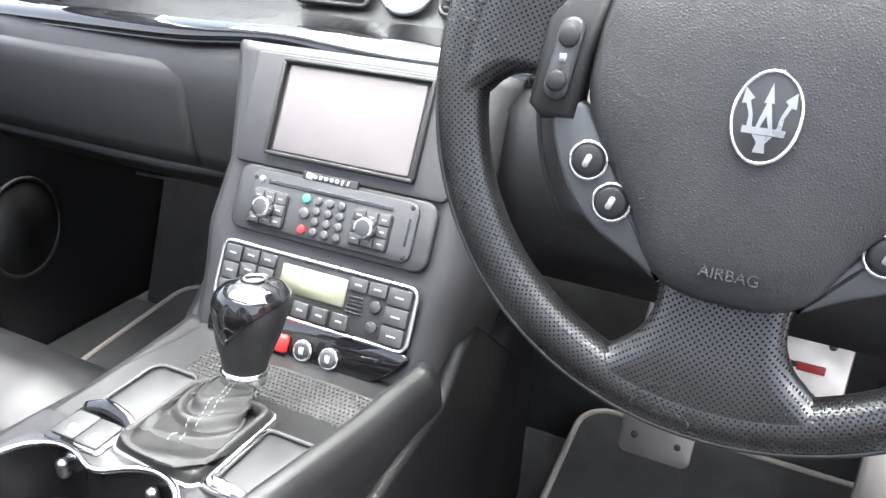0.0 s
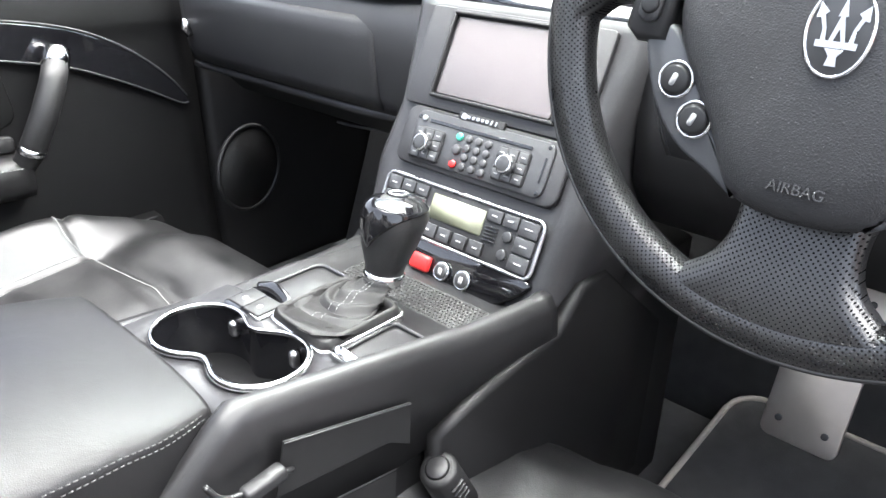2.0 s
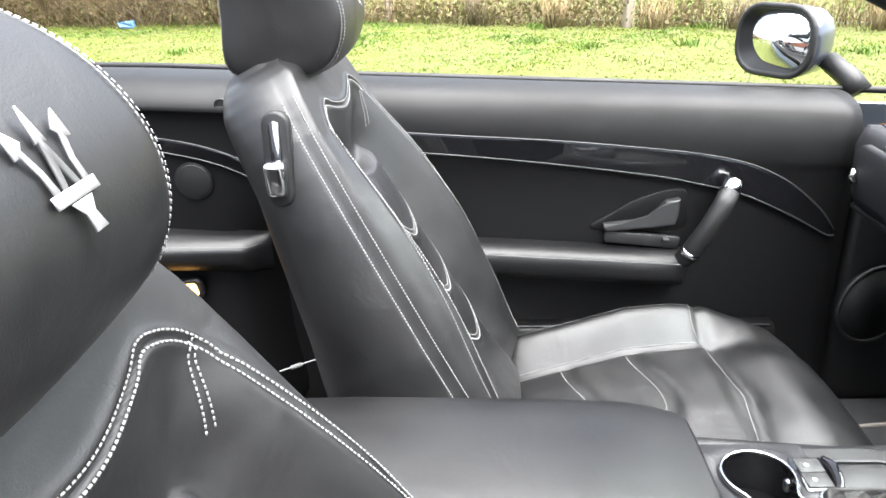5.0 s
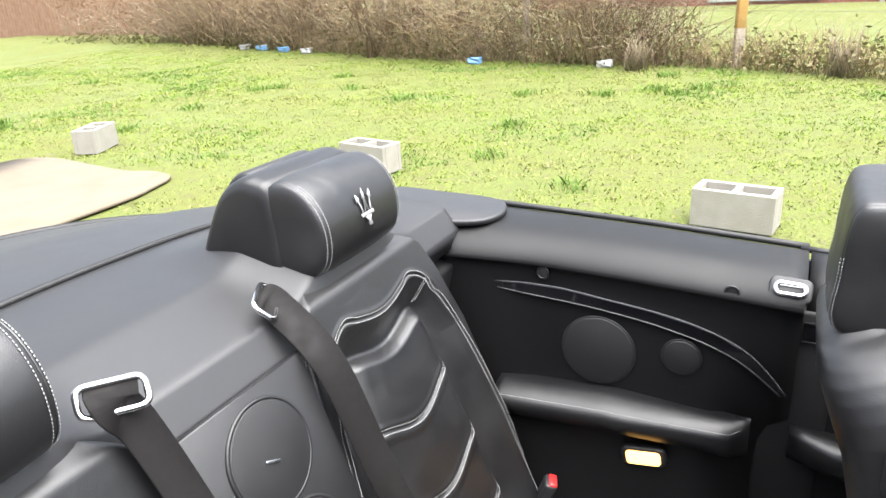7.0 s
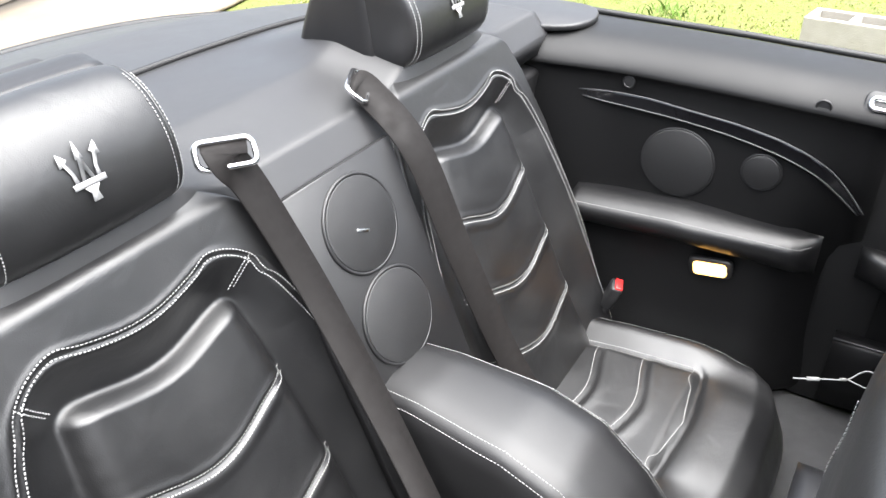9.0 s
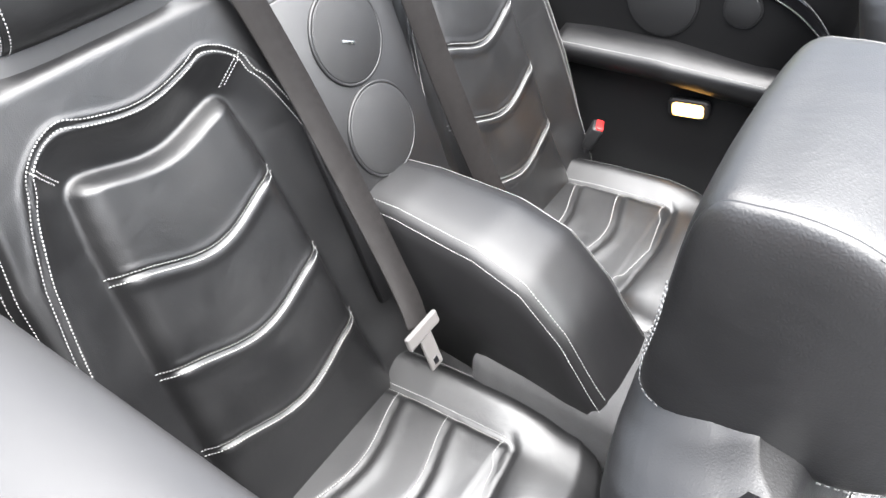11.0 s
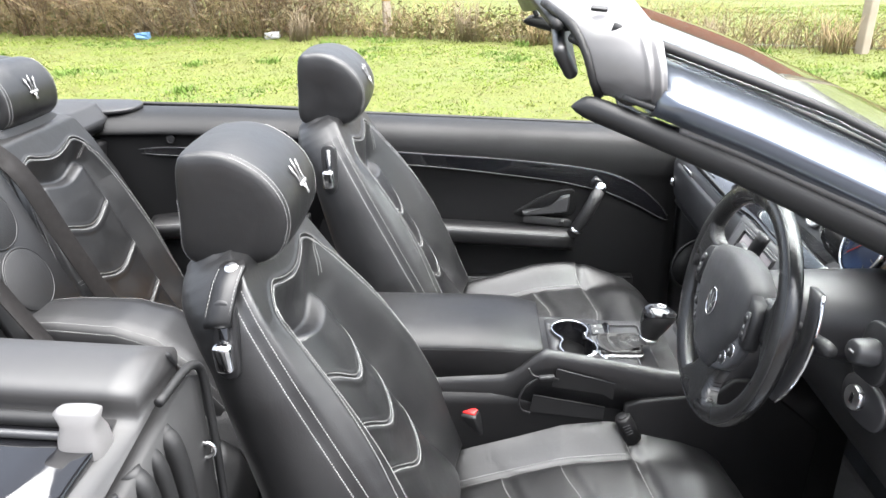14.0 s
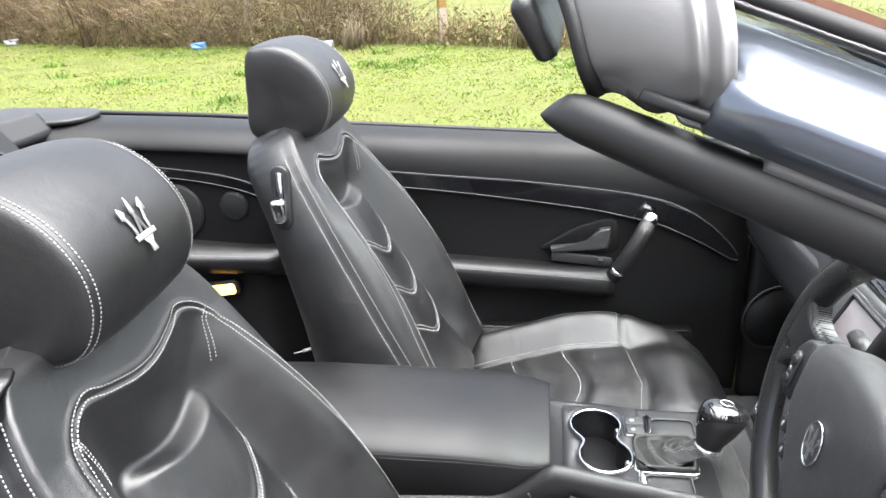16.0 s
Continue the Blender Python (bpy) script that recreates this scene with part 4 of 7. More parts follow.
def buckle(at, lean, group="seat belt buckles"):
    b = thing("belt_buckle", "black seat belt buckle with a red release button", "belt buckle", group, at=at)
    m = lean
    part("stalk", box(0.030, 0.018, 0.07, m @ pose(0, 0, -0.05), 0.006), DKPLASTIC, b)
    part("housing", box(0.036, 0.026, 0.065, m, 0.006, seg=3), DKPLASTIC, b)
    part("button", box(0.031, 0.017, 0.012, m @ pose(0, 0.003, 0.030), 0.003), RED, b, "red release button")
    return b


buckle((-0.592, -0.822, 0.500), pose(0, 0, 0, -18, 10, 20))
buckle((0.128, 0.040, 0.528), pose(0, 0, 0, 22, -8, 60))

cord = thing("pull_cord", "thin white looped cord behind the front passenger seat", "cord", at=(-0.62, -0.36, 0.45))
for nm, bm in (("cord", tube(smooth_path([(-0.572, -0.445, 0.452), (-0.577, -0.423, 0.457), (-0.583, -0.390, 0.466), (-0.590, -0.359, 0.474), (-0.601, -0.344, 0.487), (-0.607, -0.330, 0.494), (-0.604, -0.315, 0.491), (-0.596, -0.312, 0.482), (-0.587, -0.324, 0.472), (-0.588, -0.340, 0.472), (-0.590, -0.357, 0.474)], 8), 0.0016, sides=6)), ("toggle", tube([Vector((-0.577, -0.423, 0.457)), Vector((-0.5805, -0.402, 0.4625))], 0.0042, sides=10)), ("ferrule", tube([Vector((-0.5875, -0.371, 0.471)), Vector((-0.590, -0.360, 0.474))], 0.003, sides=8))):
    o = part(nm, bm, WHITE, cord)
    o.matrix_parent_inverse = Matrix.Translation((0.62, 0.36, -0.45))

# ---- rear console between the seats ----
def rc_ring(y):
    zt = lerp([(-1.02, 0.720), (-0.86, 0.732), (-0.72, 0.724), (-0.64, 0.698), (-0.57, 0.635), (-0.52, 0.565), (-0.47, 0.505), (-0.44, 0.48)], y)
    w = lerp([(-1.02, 0.062), (-0.75, 0.082), (-0.55, 0.088), (-0.44, 0.092)], y)
    return [Vector((0.002 + w * a, y, zt + b)) for a, b in ((-1.0, -0.25), (-1.05, -0.10), (-1.04, -0.045), (-0.96, -0.018), (-0.80, -0.005), (-0.4, 0), (0.4, 0), (0.80, -0.005), (0.96, -0.018), (1.04, -0.045), (1.05, -0.10), (1.0, -0.25))]
rcon = tagged(part("rear_console", loft([rc_ring(y) for y in frange(-1.02, -0.44, 40)]), DASH), "black leather console hump between the rear seats", "console")
bm = bmesh.new()
for k in (3, 4, 7, 8):
    stitches([rc_ring(y)[k] for y in frange(-0.98, -0.50, 80)], [Vector((-0.6 if k < 6 else 0.6, 0, 0.8))] * 81, bm)
part("stitching", bm, THREAD, rcon)
part("rear_tunnel", box(0.20, 0.60, 0.26, pose(0.0, -0.42, 0.40), 0.03), CARPET, car)

# driver's belt hanging beside the door post
fb = thing("seat_belt", "black front seat belt hanging beside the door post", "seat belt", at=(0.612, -0.372, 0.95))
fo = part("webbing", strap(smooth_path([(0.632, -0.372, 0.962), (0.612, -0.368, 0.962), (0.598, -0.362, 0.935), (0.592, -0.352, 0.80), (0.590, -0.335, 0.55), (0.592, -0.32, 0.30)], 8), 0.046, (1, 0.1, 0.05)), WEBBING, fb)
fo.matrix_parent_inverse = Matrix.Translation((-0.612, 0.372, -0.95))

# painted sill and seal along the driver's side quarter
part("sill_cap", sheet(lambda x, t: Vector((x, -1.20 + 0.83 * t, belt(-1.20 + 0.83 * t) - 0.006 - 0.5 * max(0, x - 0.84) ** 1.5)), frange(0.715, 0.905, 8), frange(0, 1, 12), 0.012), PIANO, car, "glossy black window sill")
part("window_seal", tube([Vector((0.730, y, belt(y) + 0.000)) for y in frange(-1.20, -0.385, 24)], 0.009, sides=10), RUBBER, car)
part("window_seal", tube([Vector((0.758, y, belt(y) + 0.000)) for y in frange(-1.20, -0.375, 24)], 0.005, sides=8), SATIN, car)

# road wheels under the body
for wx in (-0.80, 0.80):
    for wy in (-1.36, 1.58):
        wm = Matrix.Translation((wx, wy, 0.415)) @ Vector((math.copysign(1, wx), 0, 0)).to_track_quat("Z", "Y").to_matrix().to_4x4()
        wh = part("wheel", ring(0.265, 0.070, wm, 40, 12, flat=1.35), RUBBER, car, "black rubber road wheel")
        part("rim", disc(0.215, 0.05, wm @ pose(0, 0, 0.01), 32, 0.01), SILVER, wh, "silver rim")


# ---- front console ----
con = thing("centre_console", "black centre console with shifter, cup holder and padded armrest", "console", at=(0, 0.2, 0.3))
CI = Matrix.Translation((0, -0.2, -0.3))


def cpart(name, bm, material, label="", smooth=True, parent=None):
    o = part(name, bm, material, parent or con, label, smooth)
    if parent is None:
        o.matrix_parent_inverse = CI
    return o


def con_ring(y):
    # outer rails rise towards the stack; the tray between them is sunk
    zr = lerp([(-0.36, 0.610), (0.11, 0.640), (0.185, 0.700), (0.32, 0.677), (0.42, 0.658), (0.50, 0.652), (0.56, 0.660)], y)
    zt = lerp([(-0.36, 0.59), (0.10, 0.62), (0.17, 0.645), (0.205, 0.645), (0.206, 0.578), (0.320, 0.578), (0.321, 0.642), (0.40, 0.640), (0.47, 0.628), (0.56, 0.62)], y)
    w = lerp([(-0.36, 0.11), (0.10, 0.124), (0.30, 0.134), (0.45, 0.140), (0.56, 0.150)], y)
    zl = lerp([(-0.36, 0.57), (0.10, 0.570), (0.356, 0.572), (0.54, 0.592)], y)
    side = [(w * 1.03, zl), (w * 1.04, zr - 0.04), (w * 1.02, zr - 0.014), (w * 0.97, zr - 0.002), (w * 0.90, zr), (w * 0.84, zr - 0.006), (w * 0.80, zt + 0.004), (w * 0.77, zt)]
    zl2 = lerp([(-0.36, 0.605), (0.11, 0.628), (0.185, 0.648), (0.37, 0.626), (0.50, 0.624), (0.56, 0.63)], y)
    left = [(w * 1.03, zl), (w * 1.04, zl2 - 0.035), (w * 1.02, zl2 - 0.012), (w * 0.97, zl2 - 0.002), (w * 0.90, zl2), (w * 0.84, zl2 - 0.002), (w * 0.80, zt), (w * 0.77, zt)]
    pts = side + [(-a, b) for a, b in reversed(left)]
    return [Vector((a, y, b)) for a, b in pts]


top = cpart("console_top", loft([con_ring(y) for y in frange(-0.36, 0.10, 8) + frange(0.12, 0.20, 6) + [0.2049, 0.206, 0.24, 0.28, 0.3199, 0.3211] + frange(0.33, 0.515, 18)]), DASH, "satin black console top")
cpart("console_side", loft([[Vector((x, y, z)) for x, z in ((0.128, 0.60), (0.132, lerp([(-0.35, 0.575), (0.30, 0.572), (0.62, 0.595)], y)), (0.138, 0.50), (0.140, 0.26), (-0.140, 0.26), (-0.138, 0.50), (-0.132, lerp([(-0.35, 0.575), (0.30, 0.572), (0.62, 0.595)], y)), (-0.128, 0.60))] for y in frange(-0.36, 0.64, 20)]), QUARTER)
# padded knee panel that runs forward from the seat rail to the foot of the stack
for sx in (-1, 1):
    cpart("knee_panel", prism([(0.345, 0.30), (0.345, 0.588), (0.385, 0.600), (0.425, 0.606), (0.47, 0.610), (0.516, 0.612), (0.535, 0.630), (0.556, 0.650), (0.60, 0.650), (0.742, 0.530), (0.735, 0.30)], 0.016, plane_at((sx * 0.1375, 0, 0), (0, 1, 0), (0, 0, 1)) if sx > 0 else plane_at((-0.1535, 0, 0), (0, 1, 0), (0, 0, 1)), 0.006), QUARTER, "padded black leather knee panel")
# armrest
def ar_ring(y):
    f = 1 - max(0.0, (y - 0.12) / 0.062) ** 2.2 if y > 0.12 else 1
    zt = lerp([(-0.40, 0.722), (-0.2, 0.728), (0.05, 0.722), (0.12, 0.716), (0.182, 0.700)], y)
    w = 0.118 * (0.88 + 0.12 * max(0.0, f))
    zb = lerp([(-0.40, 0.600), (-0.02, 0.606), (0.09, 0.610), (0.14, 0.618), (0.182, 0.640)], y)
    out = []
    for a, b in ((0.0, 1.0), (0.45, 0.985), (0.75, 0.945), (0.90, 0.89), (0.97, 0.84), (1.0, 0.80), (1.015, 0.76), (1.03, 0.40), (1.0, 0.12), (0.93, 0.02), (0.6, 0.0)):
        out.append((a * w, zb + (zt - zb) * b))
    pts = out + [(-a, b) for a, b in reversed(out[1:])]
    return [Vector((-0.004 + a, y, b)) for a, b in pts]


arm = cpart("armrest", loft([ar_ring(y) for y in frange(-0.40, 0.15, 30) + [0.16, 0.168, 0.174, 0.178, 0.181]]), LID, "padded black leather armrest lid")
bm = bmesh.new()
for k in (5, 6, 15, 16):
    ys = frange(-0.39, 0.172, 70)
    stitches([ar_ring(y)[k] + Vector((0.0006 if k < 10 else -0.0006, 0, 0)) for y in ys], [Vector((1 if k < 10 else -1, 0, 0.3))] * len(ys), bm, 0.0042, 0.0005)
part("stitching", bm, mat("faint_thread", (0.06, 0.06, 0.06), 0.8), arm)
# cup holder: a figure of eight with a chrome rim
def cup_outline(n=28, r=0.0415, d=0.0385):
    """Two overlapping circles with a soft waist."""
    out = []
    for s in (1, -1):
        for i in range(n + 1):
            a = radians(-149 + 298 * i / n)
            out.append((s * (d + r * math.cos(a)), s * r * math.sin(a)))
    for _ in range(6):
        k = len(out)
        out = [((out[i - 1][0] + 2 * out[i][0] + out[(i + 1) % k][0]) / 4, (out[i - 1][1] + 2 * out[i][1] + out[(i + 1) % k][1]) / 4) for i in range(k)]
    return out


cm = Matrix.Translation((-0.011, 0.260, 0.646)) @ pose(0, 0, 0, 0, 0, 8)
co = cup_outline()


def out_to_frame(x, y):
    # where the way from the middle through a rim point meets the plate's edge
    p = cm @ Vector((x, y, 0))
    d = Vector((p.x + 0.0, p.y - 0.2625))
    k = min((0.1085 - 0.0) / max(1e-6, abs(d.x)), 0.061 / max(1e-6, abs(d.y)))
    return Vector((d.x * k, 0.2625 + d.y * k, 0.6455))


cpart("cup_plate", loft([[out_to_frame(x, y) - Vector((0, 0, 0.006)) for x, y in co], [out_to_frame(x, y) for x, y in co], [cm @ Vector((x * 1.01, y * 1.01, 0.0005)) for x, y in co], [cm @ Vector((x * 1.01, y * 1.01, -0.006)) for x, y in co]], caps=False), PLASTIC)
well = cpart("cup_well", loft([[cm @ Vector((x * 1.0, y * 1.0, 0.003)) for x, y in co], [cm @ Vector((x * 1.0, y, -0.001)) for x, y in co], [cm @ Vector((x * 0.97, y * 0.97, -0.03)) for x, y in co], [cm @ Vector((x * 0.95, y * 0.95, -0.055)) for x, y in co]], caps=False), PIANO, "deep glossy cup holder well")
well.data.materials[0] = PIANO
part("well_floor", prism([(x * 0.955, y * 0.955) for x, y in co], 0.002, cm @ pose(0, 0, -0.057)), DKPLASTIC, well)
part("rim", tube([cm @ Vector((x * 1.02, y * 1.02, 0.004)) for x, y in co], 0.0034, sides=10, closed=True, flat=0.7), CHROME, well, "chrome rim")
for x, y, a in ((-0.038, 0.036, 90), (0.042, 0.034, 70)):
    part("cup_catch", box(0.010, 0.009, 0.017, cm @ pose(x, y, -0.014, 0, 0, a - 90), 0.004), SILVER, well, "silver spring catch")
# shifter gate, boot and knob
gm = Matrix.Translation((0.019, 0.354, 0.6455)) @ pose(0, 0, 0, 2, 0, -3)
gate = cpart("gate_frame", loft([[gm @ Vector((x, y, z)) for x, y in rrect(w, l, r)] for w, l, r, z in ((0.089, 0.094, 0.010, -0.002), (0.089, 0.094, 0.010, 0.004), (0.087, 0.092, 0.009, 0.0055), (0.084, 0.089, 0.009, 0.0055))], caps=False), CHROME, "chrome shifter frame")
part("gate_collar", loft([[gm @ Vector((x, y, z)) for x, y in rrect(w, l, r)] for w, l, r, z in ((0.084, 0.089, 0.009, 0.0), (0.084, 0.089, 0.009, 0.006), (0.081, 0.086, 0.009, 0.0115), (0.077, 0.082, 0.009, 0.014), (0.071, 0.076, 0.008, 0.0125), (0.067, 0.072, 0.007, 0.003), (0.067, 0.072, 0.007, -0.004))], caps=False), GAITER, gate, "padded black surround")
part("gate_plate", prism(rrect(0.073, 0.078, 0.006), 0.002, gm, 0.0005), DKPLASTIC, gate)


def boot_ring(k):
    # leather sleeve from the frame's front, creased, up to the collar under the knob
    c = Vector((0.018, 0.340, 0.6535)).lerp(Vector((0.0170, 0.410, 0.664)), k) + Vector((0, 0, -0.002 * math.sin(math.pi * k)))
    w, l = 0.027 * (1 - k) ** 1.0 + 0.0155, 0.022 * (1 - k) ** 1.1 + 0.0155
    out = []
    for i in range(48):
        a = 2 * math.pi * i / 48
        fold = 1 + 0.06 * math.sin(3 * a + 11 * k) * math.sin(math.pi * k)
        ca, sa = math.cos(a), math.sin(a)
        q = (abs(ca) ** 3.2 + abs(sa) ** 3.2) ** (-1 / 3.2) if k < 0.3 else 1
        crease = 0.0035 * math.sin(26 * k + 1.5 * math.sin(2 * a)) * math.sin(math.pi * k)
        out.append(c + Vector((w * ca * q * fold, l * sa * q * fold * 0.9, crease + 0.014 * (1 - sstep(0, 0.25, k)) * (1 if sa < -0.5 else 0) * 0.4)))
    return out


boot = part("boot", loft([boot_ring(i / 30) for i in range(31)]), GAITER, gate, "creased black leather gaiter")
bm = bmesh.new()
for j in (35, 37):
    run = [boot_ring(i / 30)[j] for i in range(4, 31)]
    stitches(run, [Vector((0, -0.4, 1))] * len(run), bm, 0.0042, 0.0005)
part("stitching", bm, THREAD, gate)
k0 = Vector((0.017, 0.414, 0.662))
def knob_ring(h, w, l, off, n=32):
    c = k0 + Vector((0.0, 0.20, 0.98)) * h * 0.76 + Vector((0, off, 0))
    return [c + Vector((w * math.cos(a) * (1 - 0.10 * math.sin(a)), l * math.sin(a), 0.22 * -l * math.sin(a))) for a in (2 * math.pi * i / n for i in range(n))]
kn = cpart("shift_knob", loft([knob_ring(h, w, l, o) for h, w, l, o in ((0.0, 0.0165, 0.0175, 0), (0.02, 0.0185, 0.020, 0), (0.045, 0.024, 0.028, 0.002), (0.065, 0.0270, 0.032, 0.004), (0.082, 0.0288, 0.0345, 0.006), (0.094, 0.0265, 0.0325, 0.006), (0.103, 0.020, 0.025, 0.006), (0.107, 0.011, 0.015, 0.006))]), LEATHER, "leather shift knob with a glossy black cap")
KNOB = ((0.03, 0.0212, 0.0232, 0.001), (0.045, 0.024, 0.028, 0.002), (0.065, 0.0270, 0.032, 0.004), (0.082, 0.0288, 0.0345, 0.006), (0.094, 0.0265, 0.0325, 0.006), (0.103, 0.020, 0.025, 0.006), (0.107, 0.011, 0.015, 0.006), (0.1085, 0.002, 0.003, 0.006))


def knob_at(h, i):
    w, l, o = (lerp([(k[0], k[c]) for k in KNOB], h) for c in (1, 2, 3))
    return knob_ring(h, w + 0.0012, l + 0.0012, o, 128)[i % 128]


rows = []
for q in range(13):
    row = []
    for i in range(128):
        a = abs((i - 96 + 64) % 128 - 64) / 64
        low = 0.046 + 0.048 * (1 - math.exp(-(a / 0.22) ** 1.3))
        row.append(knob_at(low + (0.1085 - low) * q / 12, i))
    rows.append(row)
part("cap", loft(rows), PIANO, kn, "glossy black cap")
part("collar", loft([knob_ring(h, w, l, 0) for h, w, l in ((-0.004, 0.0165, 0.017), (-0.003, 0.0185, 0.0192), (0.009, 0.0192, 0.0203), (0.011, 0.0175, 0.018))]), CHROME, kn, "chrome collar")
part("badge", ring(0.0095, 0.0012, plane_at(k0 + Vector((0, 0.021, 0.0822)), (1, 0, 0), (0, 1, -0.2)), 24, 6, sx=0.8), SILVER, kn)
# switches, coin trays, studded mat
blk = cpart("switch_block", prism(rrect(0.056, 0.040, 0.004), 0.005, pose(-0.055, 0.318, 0.6425, 0, 0, 2), 0.0012), PIANO, "glossy black switch plate")
for x in (-0.068, -0.044):
    sx_ = part("switch", prism(rrect(0.023, 0.028, 0.002), 0.002, pose(x, 0.317, 0.647, 0, 0, 2), 0.0007), DKPLASTIC, blk)
    part("print", prism(rrect(0.006, 0.006, 0.0028), 0.0003, pose(x, 0.314, 0.6489)), WHITE, sx_)
part("tab", tube(smooth_path([(-0.080, 0.336, 0.647), (-0.060, 0.339, 0.6525), (-0.038, 0.337, 0.651), (-0.028, 0.333, 0.647)], 6), 0.006, sides=10, flat=0.45), PIANO, blk, "glossy lid tab")
for x, y, w, l, r in ((-0.052, 0.376, 0.048, 0.066, 0.012), (0.0915, 0.352, 0.054, 0.062, 0.006)):
    tr = cpart("side_tray", prism(rrect(w, l, r), 0.0022, pose(x, y, 0.6425), 0.0006), DKPLASTIC)
    part("lip", tube([pose(x, y, 0.6462) @ Vector((a, b, 0)) for a, b in rrect(w + 0.002, l + 0.002, r)], 0.0021, sides=8, closed=True), PLASTIC, tr)
cpart("ash_lid_latch", tube(smooth_path([(0.060, 0.314, 0.650), (0.070, 0.3125, 0.653), (0.084, 0.3125, 0.6525), (0.096, 0.315, 0.649)], 6), [0.0045 + 0.002 * math.sin(math.pi * i / 18) for i in range(19)], sides=10, flat=0.5), CHROME, "bright metal latch")
cpart("ribbed_mat", box(0.175, 0.052, 0.006, pose(0.024, 0.440, 0.6345, 6, 0, 0), 0.002), GAITER)
bm = bmesh.new()
for i in range(40):
    for j in range(11):
        box(0.0015, 0.0015, 0.0009, pose(-0.060 + i * 0.0043 + 0.002 * (j % 2), 0.418 + j * 0.0042, 0.6356 + j * 0.00044, 6, 0, 0), 0, bm)
tagged(cpart("mat_studs", bm, GAITER, smooth=False), kind="stuff")

# loose bits hung on the console flank
p1 = tagged(part("label_card", prism([(0.197, 0.632), (0.207, 0.674), (0.324, 0.640), (0.322, 0.600), (0.30, 0.615)], 0.0015, plane_at((0.1425, 0, -0.005), (0, 1, 0), (0, 0, 1)))  , RUBBER, smooth=False), "thin black plastic sleeve taped on the console side", "sleeve", "sleeves on the console")
p2 = tagged(part("label_card", prism([(0.154, 0.574), (0.161, 0.614), (0.307, 0.585), (0.305, 0.555)], 0.0015, plane_at((0.1425, 0, -0.008), (0, 1, 0), (0, 0, 1))), RUBBER, smooth=False), "thin black plastic sleeve low on the console side", "sleeve", "sleeves on the console")
for o, pts in ((p1, ((0.207, 0.674), (0.324, 0.640))), (p2, ((0.161, 0.614), (0.307, 0.585)))):
    part("edge", tube([Vector((0.1445, a, b - 0.006)) for a, b in pts], 0.0006, sides=5), SATIN, o)
cab = thing("charging_cable", "thin black cable with an inline plug along the console", "cable", at=(0.15, 0.2, 0.6))
cinv = Matrix.Translation((-0.15, -0.2, -0.6))
for nm, bm in (("cord", tube(smooth_path([(0.142, 0.150, 0.668), (0.145, 0.158, 0.655), (0.148, 0.172, 0.652), (0.149, 0.20, 0.650), (0.146, 0.21, 0.645)], 8), 0.0022, sides=6)), ("cord", tube(smooth_path([(0.148, 0.168, 0.648), (0.149, 0.145, 0.63), (0.150, 0.132, 0.60), (0.149, 0.137, 0.575), (0.147, 0.155, 0.565)], 8), 0.0022, sides=6)), ("plug", box(0.012, 0.032, 0.011, pose(0.149, 0.186, 0.651, 6, 0, 0), 0.003))):
    o = part(nm, bm, DKPLASTIC, cab)
    o.matrix_parent_inverse = cinv
adj = thing("belt_anchor", "black round anchor cover beside the seat rail", "anchor", at=(0.16, 0.37, 0.50))
o = part("cover", tube([Vector((0.158, 0.340, 0.566)), Vector((0.158, 0.3405, 0.565)), Vector((0.158, 0.342, 0.562)), Vector((0.160, 0.366, 0.512))], [0.012, 0.0155, 0.017, 0.018], sides=24), RUBBER, adj)
part("cap", tube([Vector((0.158, 0.339, 0.568)), Vector((0.158, 0.3398, 0.5665))], [0.009, 0.011], sides=20), DKPLASTIC, o)
for k in range(4):
    zz = 0.554 - k * 0.006
    part("rib", box(0.003, 0.014, 0.0018, pose(0.1755, 0.346 + k * 0.003, zz, 26, 0, 0), 0.0006), DKPLASTIC, o)
o.matrix_parent_inverse = Matrix.Translation((-0.16, -0.37, -0.50))

# ---- dashboard ----
dash = thing("dashboard", "black leather dashboard with a glossy inlay and round vents", "dashboard", at=(0, 0.8, 0.6))
DI = Matrix.Translation((0, -0.8, -0.6))


def dpart(name, bm, material, label="", smooth=True, parent=None):
    o = part(name, bm, material, parent or dash, label, smooth)
    if parent is None:
        o.matrix_parent_inverse = DI
    return o


def upper(x):
    k = (x / 0.72) ** 2
    hump = 0.045 * math.exp(-((x - 0.363) / 0.17) ** 4)
    dz, dy = -0.03 * k, 0.05 * k
    f = lambda y, z: Vector((x, y + dy, z + dz))
    return [f(0.705, 0.893), f(0.712, 0.905), f(0.735, 0.925), f(0.752, 0.955), f(0.766, 0.972 + hump * 0.6), f(0.80, 0.985 + hump), f(0.88, 0.990 + hump * 0.8), f(1.00, 0.975), f(1.10, 0.955), f(1.10, 0.86), f(0.80, 0.86), f(0.71, 0.875)]


dpart("upper_dash", loft([upper(x) for x in frange(-0.735, 0.735, 60)]), DASH, "black leather upper dashboard")


